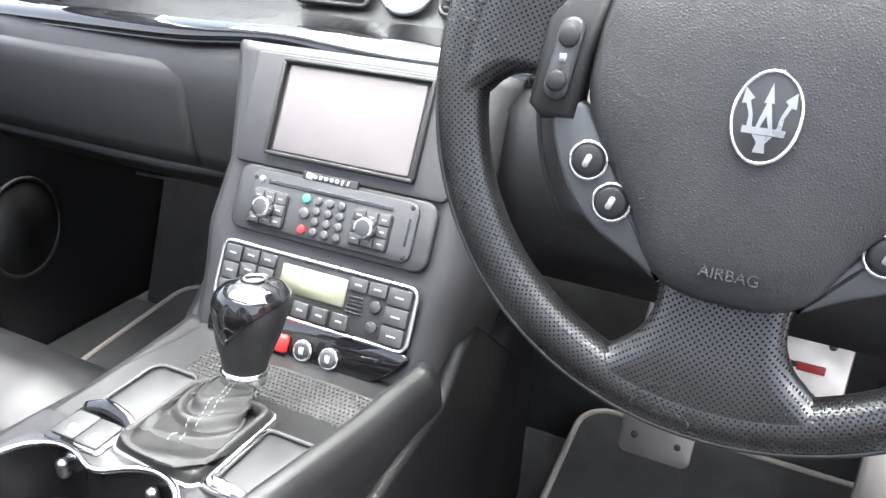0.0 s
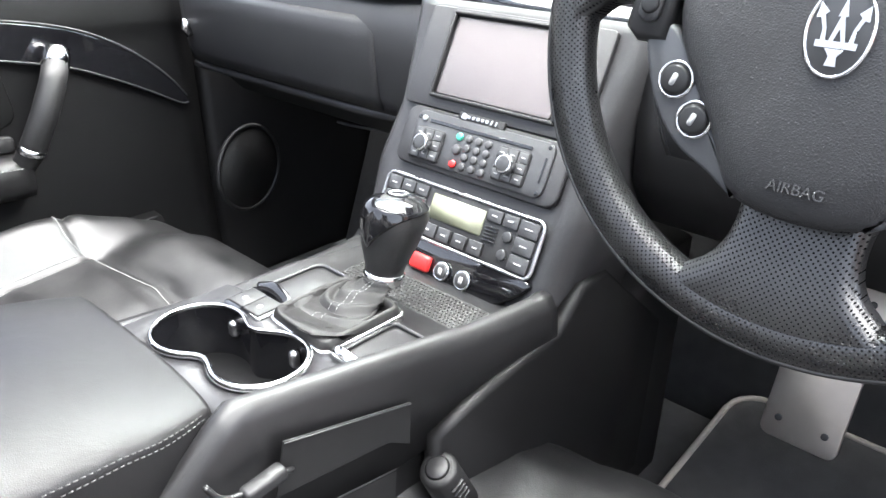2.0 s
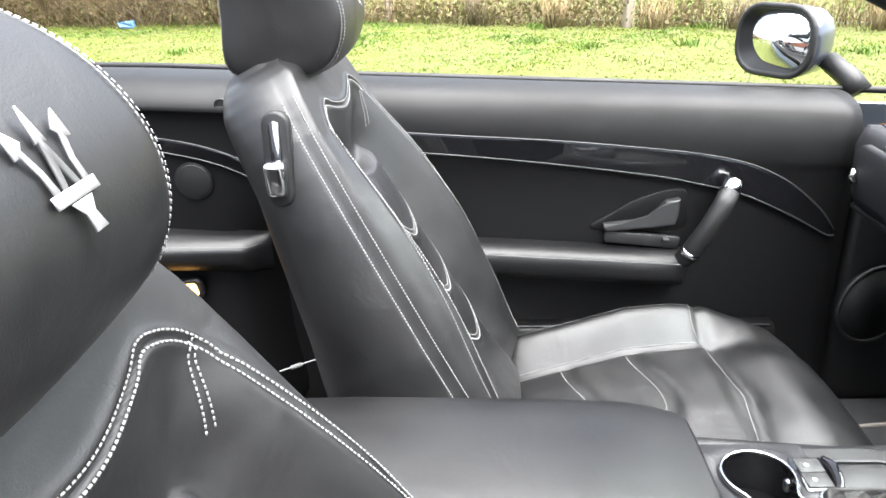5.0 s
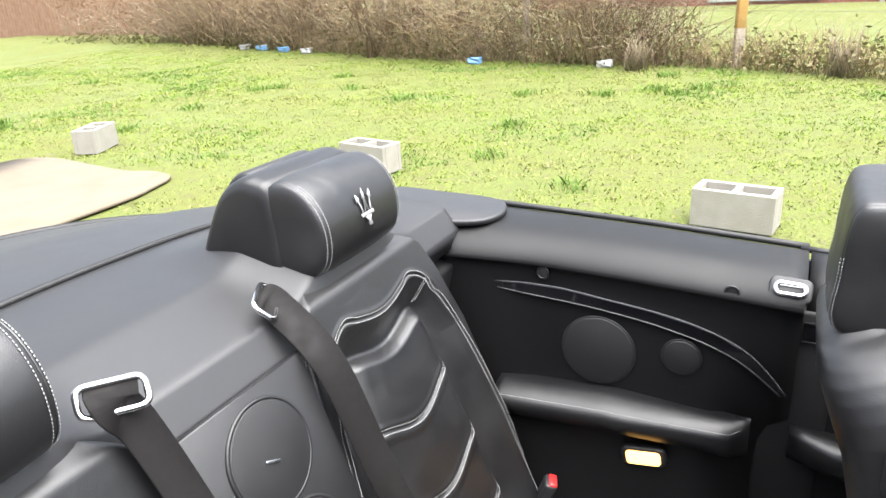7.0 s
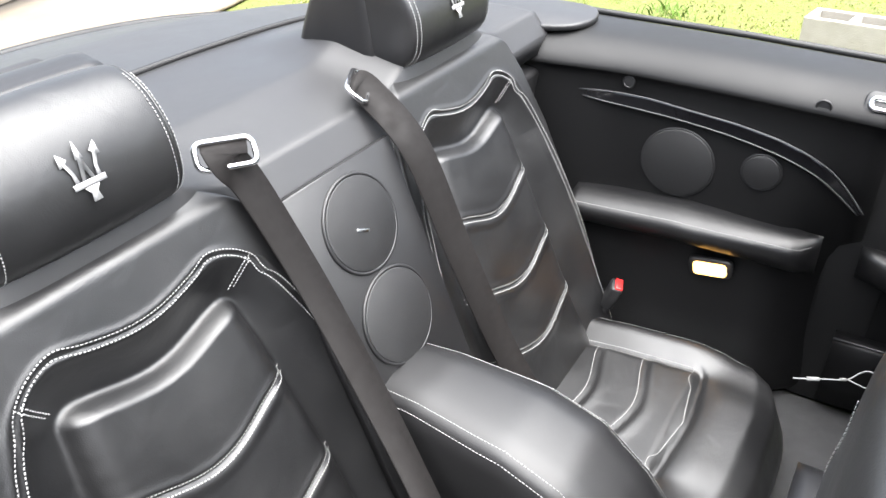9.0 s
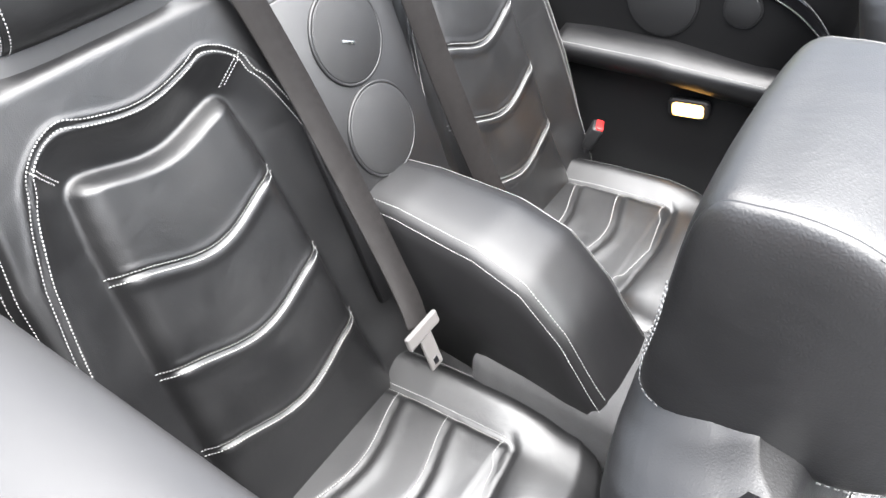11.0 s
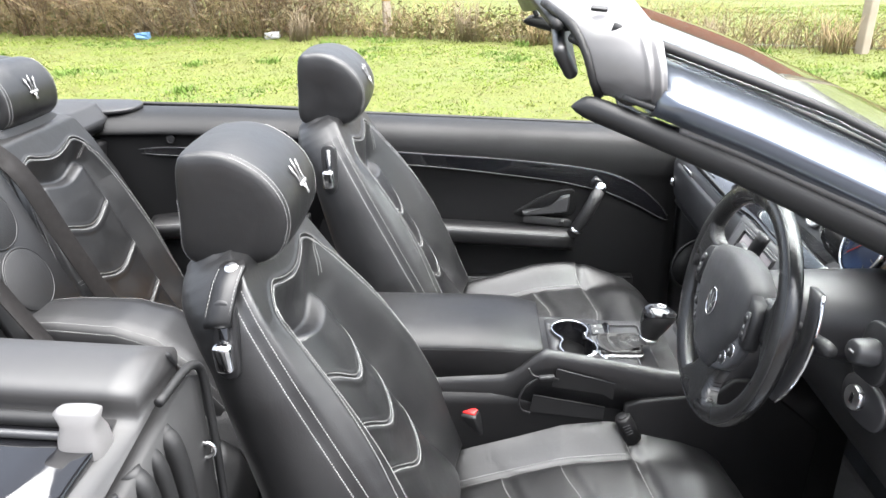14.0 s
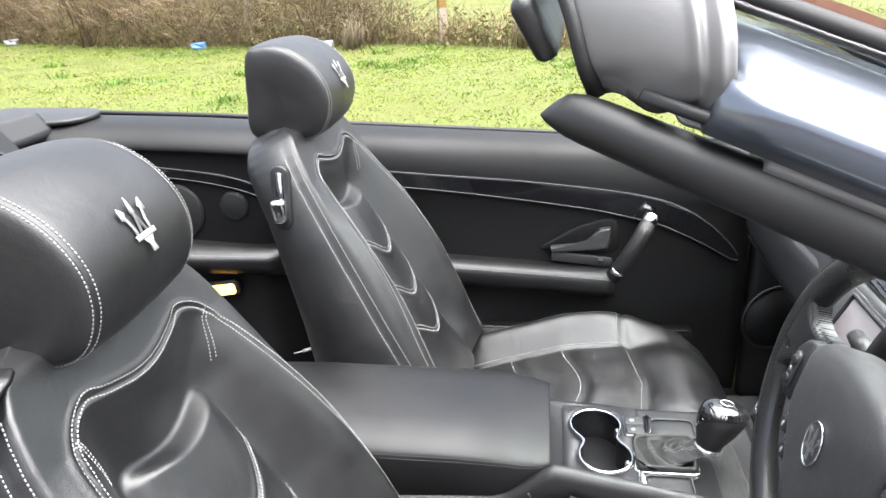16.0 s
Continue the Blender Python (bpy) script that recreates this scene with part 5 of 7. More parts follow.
def inlay(x):
    k = (x / 0.72) ** 2
    wave = 0.012 * math.exp(-((x + 0.10) / 0.10) ** 2) - 0.010 * math.exp(-((x - 0.0) / 0.12) ** 2)
    return [Vector((x, 0.640 + 0.02 * k + 0.01 * sstep(-0.25, -0.1, x), 0.876 + wave - 0.012 * k)), Vector((x, 0.634 + 0.02 * k + 0.01 * sstep(-0.25, -0.1, x), 0.882 + wave - 0.012 * k)), Vector((x, 0.655 + 0.03 * k, 0.894 + wave * 0.5 - 0.015 * k)), Vector((x, 0.712 + 0.045 * k, 0.908 - 0.025 * k)), Vector((x, 0.716 + 0.045 * k, 0.880 - 0.025 * k))]


dpart("inlay", loft([inlay(x) for x in frange(-0.72, 0.17, 60)]), PIANO, "glossy black inlay band")
dpart("inlay_edge", tube([inlay(x)[0] + Vector((0, -0.001, -0.001)) for x in frange(-0.72, 0.17, 60)], 0.0025, sides=6), PIANO)
# passenger side: soft upper fascia and glove box lid
def fascia(x):
    e = sstep(-0.15, -0.26, x)
    return [Vector((x, 0.648, 0.876)), Vector((x, 0.640, 0.862)), Vector((x, 0.632, 0.842)), Vector((x, 0.634, 0.80)), Vector((x, 0.640, 0.75)), Vector((x, 0.650, 0.727)), Vector((x, 0.70, 0.72)), Vector((x, 0.78, 0.74)), Vector((x, 0.78, 0.87))]
dpart("fascia", loft([fascia(x) for x in frange(-0.715, -0.10, 40)]), PLASTIC)
lid = dpart("glovebox_lid", loft([[Vector((x, y - 0.007 * (1 - abs((x + 0.47) / 0.245) ** 4), z)) for y, z in ((0.640, 0.852), (0.634, 0.842), (0.6325, 0.82), (0.634, 0.79), (0.638, 0.752), (0.646, 0.732), (0.66, 0.733), (0.66, 0.835))] for x in [-0.710, -0.70, -0.69] + frange(-0.68, -0.27, 20) + [-0.255, -0.245, -0.232]]), PLASTIC, "black leather glove box lid")
dpart("lower_lip", tube([Vector((x, 0.652 + 0.01 * sstep(-0.3, -0.2, x), 0.722)) for x in frange(-0.715, -0.20, 20)], 0.0075, sides=10), PLASTIC)
dpart("name_bars", box(0.075, 0.004, 0.012, pose(-0.575, 0.632, 0.858, 12, 0, 0), 0.001), SILVER, "thin silver lettering reduced to a bar")
dpart("hinge", tube([Vector((-0.69, 0.628, 0.80)), Vector((-0.69, 0.624, 0.788)), Vector((-0.69, 0.632, 0.776))], 0.008, sides=8), CHROME)
dpart("under_panel", loft([[Vector((x, y, z)) for y, z in ((0.66, 0.722), (0.70, 0.70), (0.74, 0.66), (0.95, 0.60), (0.95, 0.72))] for x in frange(-0.72, -0.14, 6)]), DKPLASTIC)
dpart("under_lip", tube([Vector((x, 0.742, 0.652 + 0.02 * sstep(-0.45, -0.2, x))) for x in frange(-0.45, -0.18, 8)], 0.0028, sides=6), SATIN)


# centre stack, in a plane that leans back
ST = plane_at((0, 0.50, 0.62), (1, 0, 0), (0, 0.447, 0.894))
half = lambda s: lerp([(-0.02, 0.122), (0.06, 0.128), (0.11, 0.136), (0.18, 0.128), (0.285, 0.146), (0.30, 0.150)], s)
rings = []
for s in frange(-0.03, 0.300, 30):
    w = half(s)
    rings.append([ST @ Vector((a, s, b)) for a, b in ((-w - 0.02, -0.12), (-w - 0.016, -0.04), (-w - 0.008, -0.012), (-w + 0.006, -0.002), (-w + 0.018, -0.004), (0, -0.004), (w - 0.018, -0.004), (w - 0.006, -0.002), (w + 0.008, -0.012), (w + 0.016, -0.04), (w + 0.02, -0.12))])
stack = dpart("centre_fascia", loft(rings), PLASTIC, "satin black centre stack")


def on_stack(name, w, h, x, s, depth, lift, material, r=0.003, bevel=0.001, label="", parent=None, tilt=0):
    return part(name, prism(rrect(w, h, min(r, 0.48 * min(w, h))), depth, ST @ pose(x, s, lift, 0, 0, tilt), min(bevel, depth * 0.4)), material, parent or stack, label)


# screen with its surround
on_stack("screen_surround", 0.238, 0.112, -0.002, 0.234, 0.006, -0.004, PLASTIC, 0.006)
for x, s, w, h in ((-0.082, 0.236, 0.004, 0.092), (0.082, 0.238, 0.004, 0.092), (0, 0.191, 0.166, 0.004), (0, 0.284, 0.166, 0.004)):
    on_stack("screen_lip", w, h, x, s, 0.011, -0.003, DKPLASTIC, 0.002)
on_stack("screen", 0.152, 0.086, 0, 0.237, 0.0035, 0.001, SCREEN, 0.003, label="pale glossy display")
# radio
radio = on_stack("radio_plate", 0.222, 0.066, 0.002, 0.144, 0.006, -0.004, PLASTIC, 0.014, 0.002, label="satin black radio with keypad")
on_stack("radio_face", 0.186, 0.056, 0.003, 0.145, 0.0035, 0.0015, SATIN, 0.010, 0.001, parent=radio)
on_stack("disc_slot", 0.140, 0.004, 0.0, 0.163, 0.0012, 0.0046, PIANO, 0.001, parent=radio)
on_stack("name_plate", 0.062, 0.0085, -0.003, 0.1765, 0.003, 0.002, DKPLASTIC, 0.001, parent=radio)
for i, (w, h) in enumerate(((0.0075, 0.0065), (0.0042, 0.0038), (0.0036, 0.0038), (0.0042, 0.0038), (0.0036, 0.0038), (0.0042, 0.0038), (0.0026, 0.0060), (0.0022, 0.0052))):
    on_stack("name_bar", w, h, -0.0255 + i * 0.0062, 0.1765, 0.001, 0.005, SILVER, 0.0012, 0.0003, parent=radio, tilt=-12)
part("eject_key", disc(0.0032, 0.003, ST @ pose(-0.078, 0.164, 0.004)), SILVER, radio)
for cx, cs in ((-0.065, 0.137), (0.050, 0.140)):
    on_stack("key_block", 0.041, 0.036, cx + 0.002, cs, 0.004, 0.0035, DKPLASTIC, 0.004, parent=radio)
    for i in range(3):
        for j in range(3):
            if (i, j) != (1, 1):
                on_stack("key", 0.0122, 0.0102, cx + 0.002 + (i - 1) * 0.0132, cs + (j - 1) * 0.0112, 0.002, 0.0068, SATIN, 0.001, 0.0006, parent=radio)
                on_stack("print", 0.005, 0.0012, cx + 0.002 + (i - 1) * 0.0132, cs + (j - 1) * 0.0112, 0.0004, 0.0088, WHITE, 0.0004, 0.0001, parent=radio)
    kb = part("rotary_knob", disc(0.0105, 0.012, ST @ pose(cx, cs, 0.006), 32, 0.001, 0.0098), CHROME, radio, "chrome-ringed rotary knob")
    part("cap", disc(0.0078, 0.0008, ST @ pose(cx, cs, 0.0178), 32, 0.0003), SATIN, kb)
GREYKEY = mat("grey_key", (0.05, 0.05, 0.053), 0.4, vary=0.1, vscale=60)
for i in range(4):
    for j in range(4):
        x, s = -0.0225 + i * 0.0132 + 0.0005 * j, 0.1545 - j * 0.0100
        col = mat("green_key", (0.05, 0.35, 0.25), 0.4) if (i, j) == (0, 0) else RED if (i, j) == (0, 3) else GREYKEY
        if i == 0 and j == 2:
            continue
        part("keypad_button", disc(0.0044 if not (i == 0 and j == 1) else 0.0058, 0.0035, ST @ pose(x, s - (0.004 if (i == 0 and j == 1) else 0), 0.0045), 16, 0.0016), col, radio)
for x, s in ((-0.086, 0.165), (-0.084, 0.121), (0.089, 0.168), (0.090, 0.122)):
    part("screw_hole", disc(0.0022, 0.001, ST @ pose(x, s, 0.0046), 12, 0.0003), PIANO, radio)
on_stack("card_slot", 0.0022, 0.026, 0.089, 0.145, 0.001, 0.0047, PIANO, 0.001, parent=radio)
# climate panel
CL = ST @ pose(0.003, 0.068, 0)
clim = part("climate_panel", prism(rrect(0.216, 0.056, 0.007), 0.005, CL @ pose(0, 0, -0.002), 0.001), DKPLASTIC, stack, "climate panel with a chrome frame")
part("frame", tube([CL @ Vector((x, y, 0.003)) for x, y in rrect(0.219, 0.059, 0.009)], 0.0022, sides=6, closed=True), SILVER, clim)
part("lcd", prism(rrect(0.074, 0.027, 0.002), 0.001, CL @ pose(0.001, 0.008, 0.0032)), LCD, clim, "pale green-grey display")
def keyc(w, h, x, y, dot=True):
    part("key", prism(rrect(w, h, 0.0018), 0.0028, CL @ pose(x, y, 0.003), 0.0008), SATIN, clim)
    if dot:
        part("print", prism(rrect(w * 0.38, 0.0018, 0.0006), 0.0004, CL @ pose(x, y, 0.0057)), WHITE, clim)
for j in range(3):
    keyc(0.0195, 0.0165, -0.0955, 0.0178 - j * 0.0178)
    keyc(0.0240, 0.0165, 0.0935, 0.0178 - j * 0.0178)
for x in (-0.074, -0.0535):
    keyc(0.0190, 0.0130, x, 0.0195)
    keyc(0.0190, 0.0130, x, 0.0050)
for x in (0.0500, 0.0705):
    keyc(0.0190, 0.0130, x, 0.0195)
for x, w in ((-0.066, 0.030), (-0.032, 0.030), (-0.006, 0.018), (0.016, 0.018), (0.038, 0.018)):
    keyc(w, 0.0150, x, -0.0185)
for i in range(5):
    part("vent_slat", box(0.017, 0.0014, 0.002, CL @ pose(0.050, 0.008 - i * 0.0036, 0.0042), 0.0004), PIANO, clim)
for y in (0.004, -0.015):
    part("dial", disc(0.0058, 0.003, CL @ pose(0.0715, y, 0.003), 24, 0.001), SATIN, clim)
# glossy panel with hazard and lock buttons
gl = part("gloss_panel", prism(smooth_closed([(-0.10, 0.030), (-0.06, 0.036), (0.06, 0.040), (0.112, 0.038), (0.112, 0.026), (0.085, 0.004), (0.06, -0.008), (0.0, -0.012), (-0.08, -0.010), (-0.105, 0.005)]), 0.006, ST @ pose(0, 0, -0.002), 0.002), PIANO, stack, "glossy black switch panel")
part("hazard_button", box(0.028, 0.018, 0.008, ST @ pose(-0.020, 0.014, 0.006), 0.004), RED, gl, "red hazard button")
for x in (0.011, 0.040):
    b = part("lock_button", disc(0.0080, 0.006, ST @ pose(x, 0.0135, 0.003), 28, 0.001), SATIN, gl)
    part("rim", ring(0.0090, 0.0017, ST @ pose(x, 0.0135, 0.0065), 28, 8), CHROME, b)
    part("print", prism(rrect(0.005, 0.007, 0.001), 0.0004, ST @ pose(x, 0.0135, 0.009)), WHITE, b)
# knee wings running from the stack to the footwells
for s in (-1, 1):
    dpart("stack_wing", loft([[Vector((s * x, y, z)) for x, y, z in ((0.12, 0.54, zt), (0.140, 0.56, zt - 0.01), (0.150, 0.66, zt - 0.02), (0.15, 0.80, zt - 0.02), (0.10, 0.80, zt)) ] for zt in frange(0.28, 0.64, 8)]), DASH)

# vents and clock in the upper dash
VM = plane_at((0, 0.728, 0.928), (1, 0, 0), (0, 0.45, 0.9))
def vent(x, w, h=0.042, parent=None, m=None):
    m = (m or VM) @ pose(x, 0.012, 0.0)
    v = part("air_vent", prism(rrect(w, h, 0.008), 0.008, m @ pose(0, 0, -0.004), 0.002), DKPLASTIC, parent)
    part("frame", tube([m @ Vector((a, b, 0.004)) for a, b in rrect(w + 0.004, h + 0.004, 0.009)], 0.0028, sides=6, closed=True), PLASTIC, v)
    for i in range(5):
        part("slat", box(w - 0.006, 0.0025, 0.010, m @ pose(0, -h / 2 + 0.006 + i * (h - 0.012) / 4, 0.003, 20, 0, 0), 0.0008), SATIN, v)
    part("tab", box(0.012, 0.006, 0.008, m @ pose(0, 0, 0.008), 0.002), CHROME, v)
    if parent is None:
        v.parent = dash
        v.matrix_parent_inverse = DI
    return v
vent(-0.095, 0.090)
vent(0.082, 0.090)
vent(-0.60, 0.09, 0.05, m=VM @ pose(0, -0.012, -0.028))
clk = dpart("clock", disc(0.030, 0.008, VM @ pose(-0.006, 0.018, -0.002), 40, 0.003), WHITE, "pale round clock face")
part("rim", ring(0.031, 0.004, VM @ pose(-0.006, 0.018, 0.004), 40, 8), SILVER, clk)

# driver's side: cowl, lower panel, gauges
def knee(x):
    return [Vector((x, y, z)) for y, z in ((0.70, 0.905), (0.66, 0.89), (0.632, 0.86), (0.622, 0.80), (0.628, 0.74), (0.66, 0.69), (0.74, 0.655), (0.90, 0.63), (0.90, 0.90))]
dpart("knee_panel", loft([knee(x) for x in frange(0.15, 0.72, 24)]), DASH)
cowl = dpart("column_cowl", loft([[Vector((0.363 + w * a, y, z + h * b)) for a, b in ((math.cos(t), math.sin(t)) for t in (2 * math.pi * i / 28 for i in range(28)))] for y, z, w, h in ((0.485, 0.925, 0.050, 0.045), (0.50, 0.922, 0.062, 0.058), (0.56, 0.915, 0.070, 0.066), (0.66, 0.905, 0.085, 0.075), (0.72, 0.90, 0.09, 0.08))]), PLASTIC)
pod = dpart("gauge_hood", loft([[Vector((x, y, z + 0.03 * math.exp(-((x - 0.363) / 0.15) ** 4))) for y, z in ((0.628, 1.015), (0.622, 1.022), (0.66, 1.033), (0.80, 1.01), (0.80, 0.985), (0.70, 1.005))] for x in frange(0.16, 0.57, 26)]), DASH)
GM = plane_at((0.363, 0.690, 0.985), (1, 0, 0), (0, 0.35, 0.94))
gp = dpart("gauge_panel", prism(smooth_closed([(-0.19, -0.05), (0.19, -0.05), (0.205, 0.01), (0.12, 0.058), (0, 0.066), (-0.12, 0.058), (-0.205, 0.01)]), 0.006, GM, 0.002), PIANO, "instrument panel with two blue dials")
BLUE = mat("dial_blue", (0.02, 0.04, 0.10), 0.3, vary=0.2, vscale=30)
for x in (-0.095, 0.095):
    d = part("dial", disc(0.052, 0.004, GM @ pose(x, 0, 0.005), 40, 0.001), BLUE, gp, "dark blue dial")
    part("rim", ring(0.054, 0.004, GM @ pose(x, 0, 0.009), 40, 8), CHROME, d)
    for i in range(11):
        a = radians(225 - 27 * i)
        part("tick", box(0.008, 0.0018, 0.001, GM @ pose(x + 0.042 * math.cos(a), 0.042 * math.sin(a), 0.0098, 0, 0, math.degrees(a)), 0), WHITE, d)
    part("needle", box(0.040, 0.002, 0.0015, GM @ pose(x - 0.012, -0.012, 0.011, 0, 0, 45), 0.0004), RED, d)
vent(0.62, 0.095, 0.055, m=VM @ pose(0, -0.02, -0.03))
KS = plane_at((0.475, 0.612, 0.832), (1, 0.1, 0), (0, 0.1, 1))
ks = dpart("key_plate", prism(smooth_closed([(-0.038, 0.01), (-0.02, 0.03), (0.025, 0.032), (0.06, 0.012), (0.05, -0.026), (0.0, -0.032), (-0.03, -0.02)]), 0.010, KS, 0.004), PLASTIC, "key socket plate")
part("socket", disc(0.019, 0.012, KS @ pose(0, 0, 0.006), 32, 0.003), SILVER, ks, "brushed key socket")
part("slot", box(0.008, 0.016, 0.004, KS @ pose(0.001, 0, 0.017), 0.001), PIANO, ks)
HL = plane_at((0.505, 0.600, 0.925), (1, 0.15, 0), (0, 0.2, 1))
hl = dpart("light_switch_plate", prism(rrect(0.062, 0.085, 0.018), 0.008, HL, 0.003), DKPLASTIC)
lk = part("light_knob", tube([HL @ Vector((0, 0.0, 0.006)), HL @ Vector((0, 0, 0.014)), HL @ Vector((0, 0, 0.038)), HL @ Vector((0, 0, 0.042))], [0.020, 0.021, 0.017, 0.013], sides=24), SATIN, hl, "grey rotary light switch")
part("print", box(0.010, 0.003, 0.001, HL @ pose(0, 0, 0.0425), 0), WHITE, lk)

# ---- steering wheel ----
sw = thing("steering_wheel", "black leather three-spoke steering wheel with chrome-ringed buttons", "steering wheel", at=(0.363, 0.445, 0.93))
WI = Matrix.Translation((-0.363, -0.445, -0.93))
WM = plane_at((0.363, 0.445, 0.93), (1, 0, 0), (0, 0.2, 1))


def wpart(name, bm, material, label="", smooth=True, parent=None):
    o = part(name, bm, material, parent or sw, label, smooth)
    if parent is None:
        o.matrix_parent_inverse = WI
    return o


def rim_section(a):
    """Points of the rim's cross-section at angle a."""
    grip = math.exp(-((math.sin(a) - 0.25) / 0.3) ** 2)
    R, w, h = 0.1755, 0.0165 + 0.0012 * grip, 0.0145 + 0.0015 * grip
    out = []
    for j in range(16):
        b = 2 * math.pi * j / 16
        out.append(WM @ Vector(((R + w * math.cos(b)) * math.cos(a), (R + w * math.cos(b)) * math.sin(a), h * math.sin(b))))
    return out


bm = bmesh.new()
vs = [[bm.verts.new(p) for p in rim_section(2 * math.pi * i / 120)] for i in range(120)]
for i in range(120):
    A, B_ = vs[i], vs[(i + 1) % 120]
    for j in range(16):
        bm.faces.new((A[j], A[(j + 1) % 16], B_[(j + 1) % 16], B_[j]))
rim = wpart("rim", bm, RIM, "black leather rim")
rows, uvs = [], []
for i in range(241):
    a = 2 * math.pi * i / 240
    grip = math.exp(-((math.sin(a) - 0.25) / 0.3) ** 2)
    w, h = 0.0169 + 0.0012 * grip, 0.0149 + 0.0015 * grip
    bs = [radians(46 + 9.6 * j) for j in range(21)]
    rows.append([WM @ Vector(((0.1755 + w * math.cos(b)) * math.cos(a), (0.1755 + w * math.cos(b)) * math.sin(a), h * math.sin(b))) for b in bs])
    uvs.append([(0.1755 * a, 0.0160 * b) for b in bs])
part("grip", skin_map(rows, uvs), GRIP, rim, "perforated leather on the inner half of the rim")
part("seam", ring(0.1875, 0.0016, WM @ pose(0, 0, 0.0105), 140, 6), DKPLASTIC, rim)
bm = bmesh.new()
seam_in = [WM @ Vector((0.1652 * math.cos(a), 0.1652 * math.sin(a), 0.0128)) for a in (2 * math.pi * i / 240 for i in range(241))]
stitches(seam_in, [WM.to_3x3() @ Vector((0, 0, 1))] * 241, bm, 0.006, 0.0004)
part("stitching", bm, mat("dark_thread", (0.022, 0.022, 0.023), 0.7), rim)


def spoke(a0, r0, r1, w0, flare, z0, z1, name, label=""):
    """A spoke along angle a0 from radius r0 to r1, pinched in the middle and flared into the rim."""
    m = WM @ pose(0, 0, 0, 0, 0, a0)
    bm, rows, uvs = bmesh.new(), [], []
    for i in range(25):
        t = i / 24
        r = r0 + (r1 - r0) * t
        w = w0 - 0.009 * math.sin(math.pi * min(1, t * 1.2)) + flare * t ** 7
        z = z0 + (z1 - z0) * sstep(0, 1, t)
        row, uv = [], []
        for j in range(25):
            q = -1 + j / 12
            x = math.copysign(min(1.0, abs(q) * 1.12), q) if abs(q) < 0.893 else math.copysign(1, q)
            drop = -0.012 * sstep(0.62, 1.0, abs(q)) ** 2 - (0.010 if abs(q) > 0.95 else 0)
            ang = w * x / r
            row.append(m @ Vector((r * math.cos(ang), r * math.sin(ang), z + 0.0115 + drop)))
            uv.append((w * x, r))
        rows.append(row)
        uvs.append(uv)
    return wpart(name, skin_map(rows, uvs, bm), GRIP, label)


sp1 = spoke(-90, 0.085, 0.168, 0.046, 0.026, -0.014, 0.0025, "lower_spoke", "perforated leather lower spoke")
sp2 = spoke(167, 0.105, 0.168, 0.036, 0.028, -0.010, 0.0025, "side_spoke", "perforated leather side spoke")
sp3 = spoke(13, 0.105, 0.168, 0.036, 0.028, -0.010, 0.0025, "side_spoke", "perforated leather side spoke")
# airbag pad
padout = smooth_closed([(-0.033, -0.101), (0.033, -0.101), (0.060, -0.062), (0.090, -0.014), (0.094, 0.02), (0.084, 0.060), (0.045, 0.078), (0.0, 0.082), (-0.045, 0.078), (-0.084, 0.060), (-0.094, 0.02), (-0.090, -0.014), (-0.060, -0.062)], 5)
rings = []
for z, k in ((-0.02, 0.97), (0.004, 1.0), (0.014, 0.99), (0.020, 0.955), (0.024, 0.88), (0.0275, 0.72), (0.029, 0.5), (0.030, 0.25), (0.0302, 0.02)):
    rings.append([WM @ Vector((x * k, y * k + (1 - k) * -0.005, z)) for x, y in padout])
pad = wpart("airbag_pad", loft(rings), mat("grained_pad", (0.030, 0.030, 0.0315), 0.5, bump=0.6, scale=620, kind="voronoi", dist=0.0007, vary=0.2, vscale=20, soft=0.25), "grained black airbag pad")
em = WM @ pose(0, -0.002, 0.0296)
bd = part("badge_oval", prism([(0.0158 * math.cos(a), 0.0225 * math.sin(a)) for a in (2 * math.pi * i / 40 for i in range(40))], 0.002, em, 0.0005), SATIN, pad, "dark oval badge with a silver rim")
part("badge_rim", tube([em @ Vector((0.0158 * math.cos(a), 0.0225 * math.sin(a), 0.0018)) for a in (2 * math.pi * i / 40 for i in range(40))], 0.0012, sides=6, closed=True), CHROME, bd)
part("badge_mark", mark(em @ pose(0, 0.0, 0.0014) @ Matrix.Diagonal((0.82, 1, 1, 1)), 0.034), SILVER, bd, smooth=False)
txt = bpy.data.curves.new("airbag_text", "FONT")
txt.body, txt.size, txt.align_x, txt.align_y, txt.extrude = "AIRBAG", 0.0088, "CENTER", "CENTER", 0.0010
tob = new("embossed_text", txt)
tob.data.materials.append(pad.data.materials[0])
dg = bpy.context.evaluated_depsgraph_get()
tme = bpy.data.meshes.new_from_object(tob.evaluated_get(dg))
tmat = WM @ pose(0, -0.085, 0.0262, -12, 0, 0)
bpy.data.objects.remove(tob)
tob = new("embossed_text", tme)
tob.parent = pad
tob.matrix_local = tmat
